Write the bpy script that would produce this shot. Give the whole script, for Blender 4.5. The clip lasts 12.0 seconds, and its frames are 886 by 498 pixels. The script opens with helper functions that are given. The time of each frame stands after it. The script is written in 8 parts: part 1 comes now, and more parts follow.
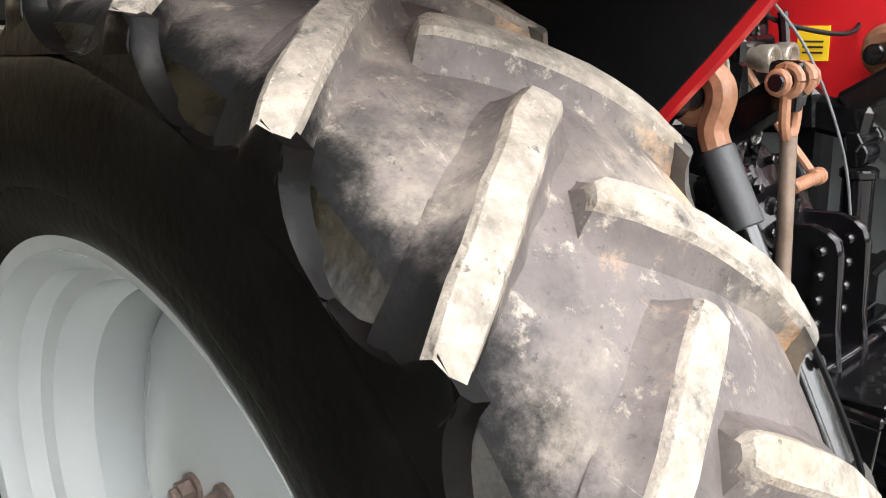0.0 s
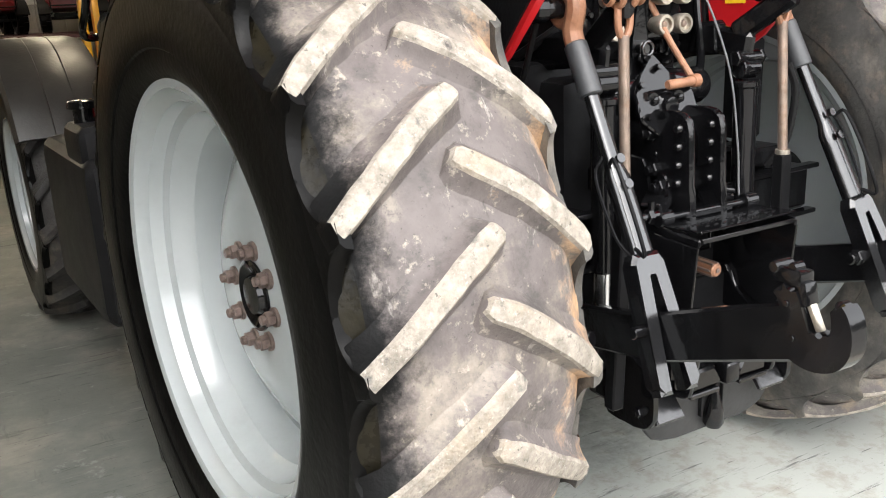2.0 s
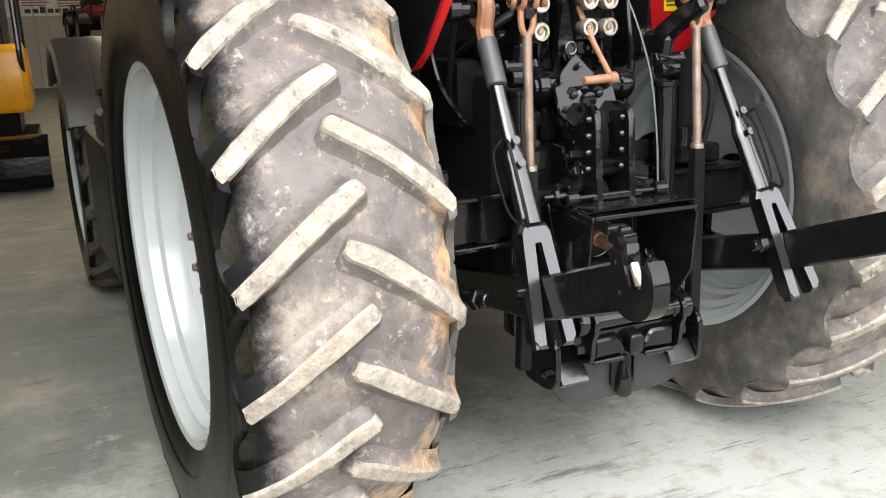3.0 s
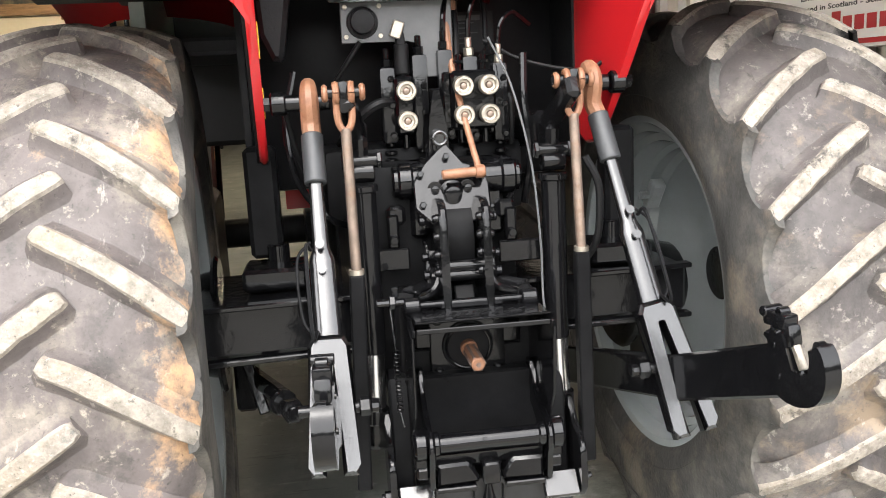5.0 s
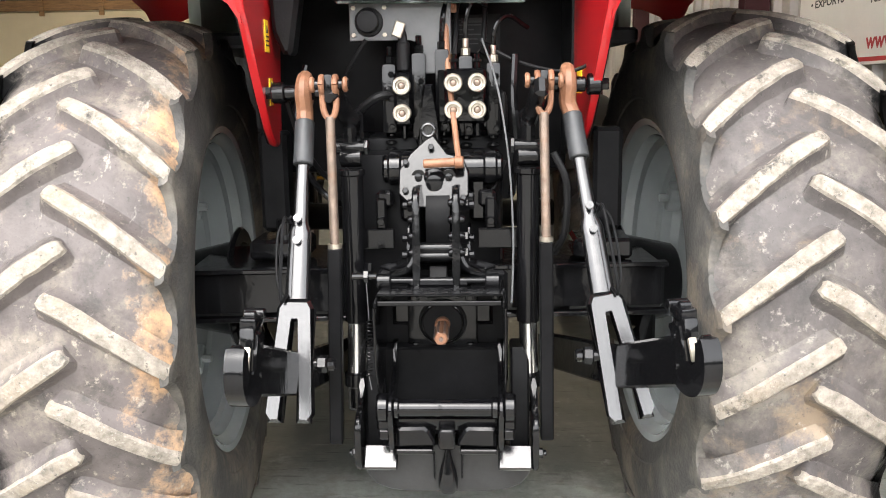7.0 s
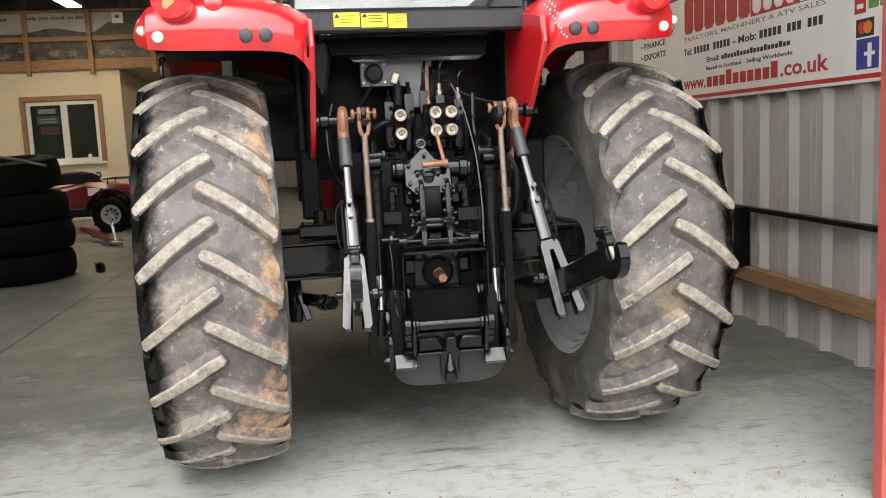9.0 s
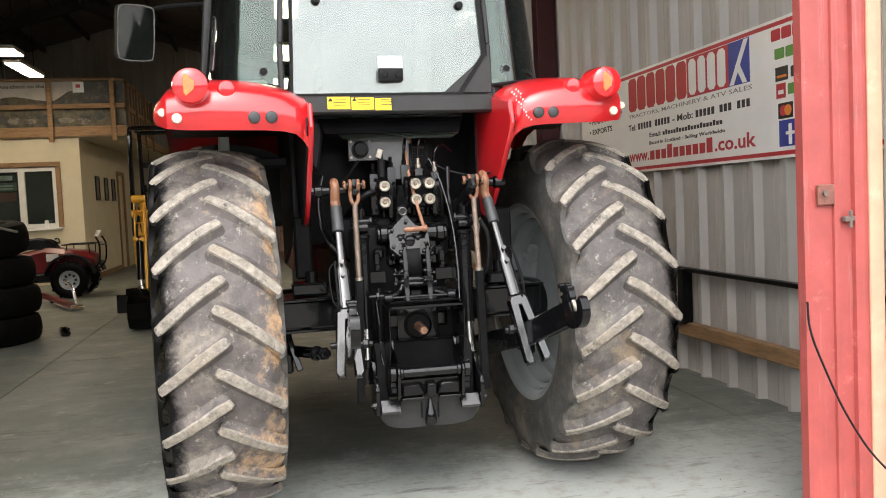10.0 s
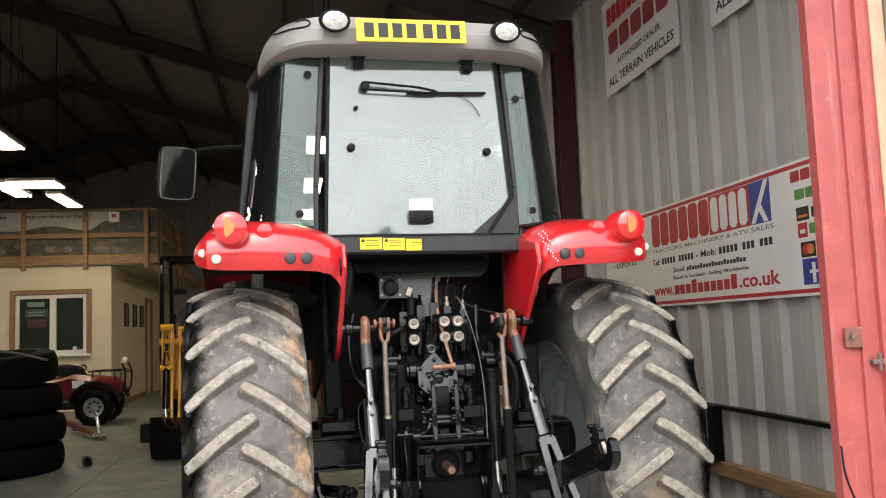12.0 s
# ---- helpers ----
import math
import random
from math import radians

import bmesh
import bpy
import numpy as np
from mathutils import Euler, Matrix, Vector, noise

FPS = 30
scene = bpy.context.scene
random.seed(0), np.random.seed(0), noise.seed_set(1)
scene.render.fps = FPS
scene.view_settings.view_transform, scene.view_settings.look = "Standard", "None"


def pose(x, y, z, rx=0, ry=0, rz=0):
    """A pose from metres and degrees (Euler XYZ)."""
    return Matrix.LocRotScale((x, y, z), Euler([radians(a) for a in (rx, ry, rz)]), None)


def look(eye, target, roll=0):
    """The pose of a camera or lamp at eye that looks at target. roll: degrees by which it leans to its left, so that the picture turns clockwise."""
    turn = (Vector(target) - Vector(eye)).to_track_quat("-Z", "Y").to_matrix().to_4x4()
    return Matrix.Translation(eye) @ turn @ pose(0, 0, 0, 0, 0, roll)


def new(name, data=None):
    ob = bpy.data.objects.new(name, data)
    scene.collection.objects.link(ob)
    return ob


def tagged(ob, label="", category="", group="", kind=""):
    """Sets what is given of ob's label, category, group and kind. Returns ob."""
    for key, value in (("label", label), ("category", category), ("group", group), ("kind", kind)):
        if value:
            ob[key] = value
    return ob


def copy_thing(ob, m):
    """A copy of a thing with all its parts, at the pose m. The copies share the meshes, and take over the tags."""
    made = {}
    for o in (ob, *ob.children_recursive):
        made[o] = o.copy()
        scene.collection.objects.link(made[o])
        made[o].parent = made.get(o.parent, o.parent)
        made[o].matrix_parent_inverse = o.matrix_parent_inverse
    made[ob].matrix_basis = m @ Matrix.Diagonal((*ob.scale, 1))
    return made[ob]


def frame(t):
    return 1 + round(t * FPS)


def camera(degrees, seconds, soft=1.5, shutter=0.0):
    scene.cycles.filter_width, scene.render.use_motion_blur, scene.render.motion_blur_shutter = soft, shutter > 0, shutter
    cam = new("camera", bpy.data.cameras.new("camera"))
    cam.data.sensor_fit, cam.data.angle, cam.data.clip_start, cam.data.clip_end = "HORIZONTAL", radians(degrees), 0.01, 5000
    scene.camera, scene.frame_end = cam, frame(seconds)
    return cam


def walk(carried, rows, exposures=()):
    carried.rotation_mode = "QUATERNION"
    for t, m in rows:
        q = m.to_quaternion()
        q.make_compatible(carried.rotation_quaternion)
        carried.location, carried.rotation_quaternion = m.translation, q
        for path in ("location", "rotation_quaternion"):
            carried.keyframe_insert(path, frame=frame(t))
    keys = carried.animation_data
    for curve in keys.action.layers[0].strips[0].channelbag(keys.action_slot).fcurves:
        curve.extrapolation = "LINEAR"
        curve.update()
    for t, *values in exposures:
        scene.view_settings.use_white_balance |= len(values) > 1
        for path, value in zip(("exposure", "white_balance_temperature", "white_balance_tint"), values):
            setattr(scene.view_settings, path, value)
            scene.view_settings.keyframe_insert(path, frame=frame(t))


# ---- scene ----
cam = camera(55.0, 12.0, soft=1.0)
PATH = [
    (0, (-1.492, -1.064, 1.636), (-0.244, 0.390, 1.063), -2.4),
    (0.5, (-1.476, -1.327, 1.606), (-0.375, 0.252, 1.064), -1.5),
    (1, (-1.471, -1.544, 1.584), (-0.504, 0.127, 1.062), -2),
    (1.5, (-1.546, -1.735, 1.534), (-0.598, -0.052, 1.013), -2.7),
    (2, (-1.584, -1.939, 1.505), (-0.657, -0.257, 0.947), -2.7),
    (2.5, (-1.446, -2.161, 1.442), (-0.631, -0.426, 0.871), -2.2),
    (3, (-1.352, -2.391, 1.449), (-0.599, -0.611, 0.934), -1.7),
    (3.5, (-1.243, -2.484, 1.478), (-0.513, -0.669, 1.065), -3.3),
    (5.5, (-0.086, -2.455, 1.513), (-0.026, -0.496, 1.115), -2.5),
    (6, (0.022, -2.512, 1.507), (-0.022, -0.559, 1.079), -2.3),
    (6.5, (0.092, -2.600, 1.485), (0.021, -0.648, 1.054), -1.4),
    (7, (0.104, -2.673, 1.491), (0.013, -0.711, 1.113), -0.9),
    (9, (-0.450, -3.863, 1.396), (-0.188, -1.897, 1.133), -2.7),
    (9.5, (-0.638, -4.151, 1.410), (-0.297, -2.191, 1.208), -2.6),
    (10, (-0.652, -4.271, 1.411), (-0.263, -2.312, 1.297), -2.6),
    (10.5, (-0.668, -4.304, 1.431), (-0.267, -2.345, 1.409), -2.3),
    (11, (-0.678, -4.325, 1.451), (-0.296, -2.363, 1.515), -2.3),
    (11.5, (-0.687, -4.340, 1.463), (-0.329, -2.377, 1.606), -2.3),
    (12, (-0.689, -4.338, 1.467), (-0.342, -2.377, 1.651), -2.2),
]
EXPOSURES = [(0, 2.20), (0.5, 2.12), (1, 2.08), (3.5, 2.25), (5.5, 2.28), (7, 2.29), (9, 1.70), (9.8, 1.64), (10.5, 1.72), (11.2, 1.82), (11.5, 1.78), (12, 1.48)]
walk(cam, [(t, look(eye, target, roll)) for t, eye, target, roll in PATH], EXPOSURES)

# ---------------------------------------------------------------- world, sun and large lights
world = bpy.data.worlds.new("overcast_sky")
scene.world = world
world.use_nodes = True
wn = world.node_tree
wn.nodes.clear()
w_out = wn.nodes.new("ShaderNodeOutputWorld")
w_bg = wn.nodes.new("ShaderNodeBackground")
w_sky = wn.nodes.new("ShaderNodeTexSky")
w_hsv = wn.nodes.new("ShaderNodeHueSaturation")
w_sky.sky_type = "NISHITA"
w_sky.sun_disc = False
w_sky.sun_elevation = radians(53)
w_sky.sun_rotation = radians(194.7)
w_sky.air_density = 1.0
w_sky.dust_density = 3.0
w_hsv.inputs["Saturation"].default_value = 0.24
w_bg.inputs["Strength"].default_value = 0.15
wn.links.new(w_sky.outputs[0], w_hsv.inputs["Color"])
wn.links.new(w_hsv.outputs[0], w_bg.inputs["Color"])
wn.links.new(w_bg.outputs[0], w_out.inputs["Surface"])

sun_data = bpy.data.lights.new("sun", "SUN")
sun_data.energy = 1.3
sun_data.angle = radians(150)
sun_data.color = (1.0, 0.98, 0.96)
sun = new("sun", sun_data)
sun.matrix_world = look((-1.9, -7.25, 10.0), (0, 0, 0))


# ---------------------------------------------------------------- mesh helpers
def add_box(bm, c, s, bev=0.0, rot=(0, 0, 0), seg=1):
    """A box with centre c and size s, turned by degrees, with bevelled edges."""
    m = pose(*c, *rot) @ Matrix.Diagonal((*s, 1))
    made = bmesh.ops.create_cube(bm, size=1.0, matrix=m)
    if bev:
        edges = list({e for v in made["verts"] for e in v.link_edges})
        bmesh.ops.bevel(bm, geom=edges, offset=min(bev, 0.45 * min(s)), segments=seg, affect="EDGES", profile=0.6)


def frame_for(d):
    d = Vector(d).normalized()
    up = Vector((0, 0, 1)) if abs(d.z) < 0.9 else Vector((0, 1, 0))
    a = d.cross(up).normalized()
    return d, a, a.cross(d)


def loft(bm, rings, closed=True, cap=True, mat=0):
    """Faces between rings of points of equal length."""
    vs = [[bm.verts.new(p) for p in ring] for ring in rings]
    n = len(vs[0])
    for r0, r1 in zip(vs, vs[1:]):
        for i in range(n if closed else n - 1):
            j = (i + 1) % n
            bm.faces.new((r0[i], r0[j], r1[j], r1[i])).material_index = mat
    if cap and closed:
        bm.faces.new(list(reversed(vs[0]))).material_index = mat
        bm.faces.new(vs[-1]).material_index = mat
    return vs


def add_cyl(bm, a, b, r, r2=None, seg=16, bev=0.0):
    """A cylinder or cone from a to b with small chamfers."""
    a, b = Vector(a), Vector(b)
    r2 = r if r2 is None else r2
    d, u, v = frame_for(b - a)
    span = (b - a).length
    steps = [(0, r), (span, r2)]
    if bev:
        bev = min(bev, 0.4 * span, 0.4 * r, 0.4 * r2)
        steps = [(0, r - bev), (bev, r), (span - bev, r2), (span, r2 - bev)]
    rings = [[a + d * t + (u * math.cos(k) + v * math.sin(k)) * q for k in (2 * math.pi * i / seg for i in range(seg))] for t, q in steps]
    loft(bm, rings)


def add_tube(bm, pts, r, seg=8, radii=None):
    """A round bar along a line of points."""
    pts = [Vector(p) for p in pts]
    rings = []
    _, u, _ = frame_for(pts[1] - pts[0])
    for i, p in enumerate(pts):
        d = (pts[min(i + 1, len(pts) - 1)] - pts[max(i - 1, 0)]).normalized()
        u = (u - d * u.dot(d)).normalized()
        v = d.cross(u)
        q = radii[i] if radii else r
        rings.append([p + (u * math.cos(k) + v * math.sin(k)) * q for k in (2 * math.pi * j / seg for j in range(seg))])
    loft(bm, rings)


def add_bar(bm, a, b, w, d, bev=0.004, side=(1, 0, 0)):
    """A flat bar from a to b: w wide along side, d deep."""
    a, b = Vector(a), Vector(b)
    z = (b - a).normalized()
    x = Vector(side)
    x = (x - z * x.dot(z)).normalized()
    y = z.cross(x)
    m = Matrix(((x.x, y.x, z.x, 0), (x.y, y.y, z.y, 0), (x.z, y.z, z.z, 0), (0, 0, 0, 1)))
    m = Matrix.Translation((a + b) / 2) @ m @ Matrix.Diagonal((w, d, (b - a).length, 1))
    made = bmesh.ops.create_cube(bm, size=1.0, matrix=m)
    if bev:
        edges = list({e for v in made["verts"] for e in v.link_edges})
        bmesh.ops.bevel(bm, geom=edges, offset=bev, segments=1, affect="EDGES")


def bent(pts, steps=6):
    """A smooth line through points (Catmull-Rom)."""
    pts = [Vector(p) for p in pts]
    ext = [2 * pts[0] - pts[1], *pts, 2 * pts[-1] - pts[-2]]
    out = []
    for i in range(1, len(ext) - 2):
        p0, p1, p2, p3 = ext[i - 1 : i + 3]
        for k in range(steps):
            t = k / steps
            out.append(0.5 * ((2 * p1) + (p2 - p0) * t + (2 * p0 - 5 * p1 + 4 * p2 - p3) * t * t + (3 * p1 - p0 - 3 * p2 + p3) * t**3))
    out.append(pts[-1])
    return out


def add_lathe(bm, prof, c, axis="x", seg=48, closed=False, mat=0):
    """A turned body: prof holds (along the axis, radius)."""
    c = Vector(c)
    ax = {"x": (Vector((1, 0, 0)), Vector((0, 1, 0)), Vector((0, 0, 1))), "y": (Vector((0, 1, 0)), Vector((0, 0, 1)), Vector((1, 0, 0))), "z": (Vector((0, 0, 1)), Vector((1, 0, 0)), Vector((0, 1, 0)))}[axis]
    rows = prof + [prof[0]] if closed else prof
    rings = []
    for h, r in prof:
        rings.append([c + ax[0] * h + (ax[1] * math.cos(k) + ax[2] * math.sin(k)) * r for k in (2 * math.pi * i / seg for i in range(seg))])
    vs = [[bm.verts.new(p) for p in ring] for ring in rings]
    if closed:
        vs.append(vs[0])
    for r0, r1 in zip(vs, vs[1:]):
        for i in range(seg):
            j = (i + 1) % seg
            bm.faces.new((r0[i], r0[j], r1[j], r1[i])).material_index = mat
    if not closed:
        for ring in (vs[0], vs[-1]):
            bm.faces.new(ring).material_index = mat


def add_prism(bm, pts, m, thick, bev=0.0):
    """A flat plate: an outline in the local x-y plane, made thick along local z, laid by the pose m."""
    low = [bm.verts.new(m @ Vector((x, y, -thick / 2))) for x, y in pts]
    high = [bm.verts.new(m @ Vector((x, y, thick / 2))) for x, y in pts]
    n = len(pts)
    faces = [bm.faces.new(list(reversed(low))), bm.faces.new(high)]
    for i in range(n):
        j = (i + 1) % n
        faces.append(bm.faces.new((low[i], low[j], high[j], high[i])))
    if bev:
        edges = list({e for f in faces[:2] for e in f.edges})
        bmesh.ops.bevel(bm, geom=edges, offset=bev, segments=1, affect="EDGES")


XZ = pose(0, 0, 0, 90, 0, 0)  # local x-y outline stands upright, facing -y
YZ = Matrix(((0, 0, 1, 0), (1, 0, 0, 0), (0, 1, 0, 0), (0, 0, 0, 1)))  # local x is y, local y is z, thickness along x


def at_y(y):
    return pose(0, y, 0, 90, 0, 0)


def at_x(x):
    return pose(x, 0, 0) @ YZ


WORLD = {}  # the pose of each object in the world
SPACE = [Matrix()]  # the space in which the parts now built are given


def thing(name, label, category, m=None, group="", kind=""):
    ob = new(name)
    ob.matrix_basis = m or Matrix()
    ob.empty_display_size = 0.1
    WORLD[ob.name] = m or Matrix()
    return tagged(ob, label, category, group, kind)


def mesh_of(name, bm, mats, smooth=True):
    bmesh.ops.recalc_face_normals(bm, faces=bm.faces)
    me = bpy.data.meshes.new(name)
    bm.to_mesh(me)
    bm.free()
    for m in mats if isinstance(mats, (list, tuple)) else [mats]:
        me.materials.append(m)
    if smooth:
        me.shade_smooth()
        me.set_sharp_from_angle(angle=radians(34))
    return me


def part(name, bm, mats, parent, label="", smooth=True):
    """A mesh part; bm is given in the present space."""
    ob = new(name, mesh_of(name, bm, mats, smooth))
    if parent:
        ob.parent = parent
        ob.matrix_parent_inverse = WORLD[parent.name].inverted()
    ob.matrix_basis = SPACE[0]
    WORLD[ob.name] = SPACE[0].copy()
    if label:
        tagged(ob, label)
    return ob


def setting(name, bm, mats, label, category, smooth=False):
    return tagged(part(name, bm, mats, None, "", smooth), label, category, "", "structure")


def single(name, bm, mats, label, category, group="", smooth=True, kind=""):
    return tagged(part(name, bm, mats, None, "", smooth), label, category, group, kind)


# ---------------------------------------------------------------- materials
def pmat(name, col, rough=0.5, metal=0.0, var=0.15, scale=6.0, bump=0.0, bscale=80.0, col2=None, scale2=2.0, lo=0.5, hi=0.65, rough2=None, coat=0.0, stretch=(1, 1, 1), detail=6.0, spec=0.5, coat_ior=1.5):
    """Paint, rubber, stone and the like: fine grain in the colour, patches of a second colour, fine relief."""
    m = bpy.data.materials.new(name)
    m.use_nodes = True
    nt = m.node_tree
    p = nt.nodes["Principled BSDF"]
    p.inputs["Metallic"].default_value = metal
    p.inputs["Coat Weight"].default_value = coat
    p.inputs["Coat Roughness"].default_value = 0.06
    p.inputs["Coat IOR"].default_value = coat_ior
    p.inputs["Specular IOR Level"].default_value = spec
    geo = nt.nodes.new("ShaderNodeNewGeometry")
    mp = nt.nodes.new("ShaderNodeMapping")
    mp.inputs["Scale"].default_value = stretch
    nt.links.new(geo.outputs["Position"], mp.inputs["Vector"])
    n1 = nt.nodes.new("ShaderNodeTexNoise")
    n1.inputs["Scale"].default_value = scale
    n1.inputs["Detail"].default_value = detail
    n1.inputs["Roughness"].default_value = 0.65
    nt.links.new(mp.outputs[0], n1.inputs["Vector"])
    ramp = nt.nodes.new("ShaderNodeMapRange")
    ramp.inputs["From Min"].default_value = 0.3
    ramp.inputs["From Max"].default_value = 0.7
    ramp.inputs["To Min"].default_value = 1 - var
    ramp.inputs["To Max"].default_value = 1 + var
    nt.links.new(n1.outputs["Fac"], ramp.inputs["Value"])
    base = nt.nodes.new("ShaderNodeMix")
    base.data_type = "RGBA"
    base.inputs["A"].default_value = (*col, 1)
    base.inputs["B"].default_value = (*(col2 or col), 1)
    base.inputs["Factor"].default_value = 0.0
    if col2:
        n2 = nt.nodes.new("ShaderNodeTexNoise")
        n2.inputs["Scale"].default_value = scale2
        n2.inputs["Detail"].default_value = 8.0
        n2.inputs["Roughness"].default_value = 0.7
        nt.links.new(mp.outputs[0], n2.inputs["Vector"])
        r2 = nt.nodes.new("ShaderNodeMapRange")
        r2.interpolation_type = "SMOOTHSTEP"
        r2.inputs["From Min"].default_value = lo
        r2.inputs["From Max"].default_value = hi
        nt.links.new(n2.outputs["Fac"], r2.inputs["Value"])
        nt.links.new(r2.outputs[0], base.inputs["Factor"])
        if rough2 is not None:
            rr = nt.nodes.new("ShaderNodeMapRange")
            rr.inputs["To Min"].default_value = rough
            rr.inputs["To Max"].default_value = rough2
            nt.links.new(r2.outputs[0], rr.inputs["Value"])
            nt.links.new(rr.outputs[0], p.inputs["Roughness"])
    mul = nt.nodes.new("ShaderNodeVectorMath")
    mul.operation = "SCALE"
    nt.links.new(base.outputs["Result"], mul.inputs[0])
    nt.links.new(ramp.outputs[0], mul.inputs["Scale"])
    nt.links.new(mul.outputs[0], p.inputs["Base Color"])
    if rough2 is None:
        rv = nt.nodes.new("ShaderNodeMapRange")
        rv.inputs["To Min"].default_value = max(0.02, rough - 0.35 * rough * min(1, var * 3))
        rv.inputs["To Max"].default_value = min(1.0, rough + 0.35 * rough * min(1, var * 3))
        nt.links.new(n1.outputs["Fac"], rv.inputs["Value"])
        nt.links.new(rv.outputs[0], p.inputs["Roughness"])
    if bump:
        n3 = nt.nodes.new("ShaderNodeTexNoise")
        n3.inputs["Scale"].default_value = bscale
        n3.inputs["Detail"].default_value = 5.0
        nt.links.new(mp.outputs[0], n3.inputs["Vector"])
        b = nt.nodes.new("ShaderNodeBump")
        b.inputs["Strength"].default_value = bump
        b.inputs["Distance"].default_value = 0.01
        nt.links.new(n3.outputs["Fac"], b.inputs["Height"])
        nt.links.new(b.outputs[0], p.inputs["Normal"])
    return m


def overspray(m, name, sign, lo, hi):
    """The same rubber with ragged tyre-black towards one shoulder of the tyre."""
    m = m.copy()
    m.name = name
    nt = m.node_tree
    p = nt.nodes["Principled BSDF"]
    src = p.inputs["Base Color"].links[0].from_socket
    tc = nt.nodes.new("ShaderNodeTexCoord")
    sep = nt.nodes.new("ShaderNodeSeparateXYZ")
    nt.links.new(tc.outputs["Object"], sep.inputs[0])
    nz = nt.nodes.new("ShaderNodeTexNoise")
    nz.inputs["Scale"].default_value = 11.0
    nz.inputs["Detail"].default_value = 8.0
    nz.inputs["Roughness"].default_value = 0.75
    nt.links.new(tc.outputs["Object"], nz.inputs["Vector"])
    a = nt.nodes.new("ShaderNodeMath")
    a.operation = "MULTIPLY_ADD"
    a.inputs[1].default_value = 0.16
    nt.links.new(nz.outputs["Fac"], a.inputs[0])
    b = nt.nodes.new("ShaderNodeMath")
    b.operation = "MULTIPLY"
    b.inputs[1].default_value = sign
    nt.links.new(sep.outputs["X"], b.inputs[0])
    nt.links.new(b.outputs[0], a.inputs[2])
    r = nt.nodes.new("ShaderNodeMapRange")
    r.interpolation_type = "SMOOTHSTEP"
    r.inputs["From Min"].default_value = lo
    r.inputs["From Max"].default_value = hi
    nt.links.new(a.outputs[0], r.inputs["Value"])
    mix = nt.nodes.new("ShaderNodeMix")
    mix.data_type = "RGBA"
    nt.links.new(r.outputs[0], mix.inputs["Factor"])
    nt.links.new(src, mix.inputs["A"])
    mix.inputs["B"].default_value = (0.006, 0.006, 0.006, 1)
    nt.links.new(mix.outputs["Result"], p.inputs["Base Color"])
    gloss = nt.nodes.new("ShaderNodeMapRange")
    gloss.inputs["To Min"].default_value = p.inputs["Specular IOR Level"].default_value
    gloss.inputs["To Max"].default_value = 0.10
    nt.links.new(r.outputs[0], gloss.inputs["Value"])
    nt.links.new(gloss.outputs[0], p.inputs["Specular IOR Level"])
    return m


def glow(name, col, strength):
    m = bpy.data.materials.new(name)
    m.use_nodes = True
    p = m.node_tree.nodes["Principled BSDF"]
    p.inputs["Base Color"].default_value = (*col, 1)
    p.inputs["Emission Color"].default_value = (*col, 1)
    p.inputs["Emission Strength"].default_value = strength
    return m


def glass_mat(name, tint, rough=0.0, ior=1.5, dust_glare=0.0):
    """Thin pane: clear through, with a glass-like mirror gloss and a film of dust and painted sky glare."""
    m = bpy.data.materials.new(name)
    m.use_nodes = True
    nt = m.node_tree
    nt.nodes.clear()
    out = nt.nodes.new("ShaderNodeOutputMaterial")
    tr = nt.nodes.new("ShaderNodeBsdfTransparent")
    tr.inputs["Color"].default_value = (*tint, 1)
    gl = nt.nodes.new("ShaderNodeBsdfGlossy")
    gl.inputs["Roughness"].default_value = rough
    fr = nt.nodes.new("ShaderNodeFresnel")
    fr.inputs["IOR"].default_value = ior
    mix = nt.nodes.new("ShaderNodeMixShader")
    nt.links.new(fr.outputs[0], mix.inputs["Fac"])
    film = nt.nodes.new("ShaderNodeMixShader")
    # pale diffuse film, partly dust, partly painted glare that brightens the pane
    dull = nt.nodes.new("ShaderNodeBsdfDiffuse")
    dull.inputs["Color"].default_value = (0.56, 0.66, 0.62, 1)
    nz = nt.nodes.new("ShaderNodeTexNoise")
    nz.inputs["Scale"].default_value = 3.0
    nz.inputs["Detail"].default_value = 7.0
    mr = nt.nodes.new("ShaderNodeMapRange")
    mr.inputs["From Min"].default_value = 0.3
    mr.inputs["From Max"].default_value = 0.7
    mr.inputs["To Min"].default_value = dust_glare * 0.6
    mr.inputs["To Max"].default_value = dust_glare * 1.4
    geo = nt.nodes.new("ShaderNodeNewGeometry")
    nt.links.new(geo.outputs["Position"], nz.inputs["Vector"])
    nt.links.new(nz.outputs["Fac"], mr.inputs["Value"])
    nt.links.new(mr.outputs[0], film.inputs["Fac"])
    nt.links.new(tr.outputs[0], film.inputs[1])
    nt.links.new(dull.outputs[0], film.inputs[2])
    nt.links.new(film.outputs[0], mix.inputs[1])
    nt.links.new(gl.outputs[0], mix.inputs[2])
    nt.links.new(mix.outputs[0], out.inputs["Surface"])
    return m


M_RUBBER = pmat("sidewall_rubber", (0.0026, 0.0025, 0.0024), 0.34, var=0.5, scale=7, bump=0.12, bscale=60, col2=(0.005, 0.0048, 0.0045), scale2=5, lo=0.55, hi=0.8, spec=0.09)
M_OLD = pmat("dusty_old_rubber", (0.055, 0.053, 0.050), 0.6, var=0.45, scale=9, bump=0.3, bscale=90, col2=(0.13, 0.118, 0.10), scale2=4, lo=0.43, hi=0.68, spec=0.3)
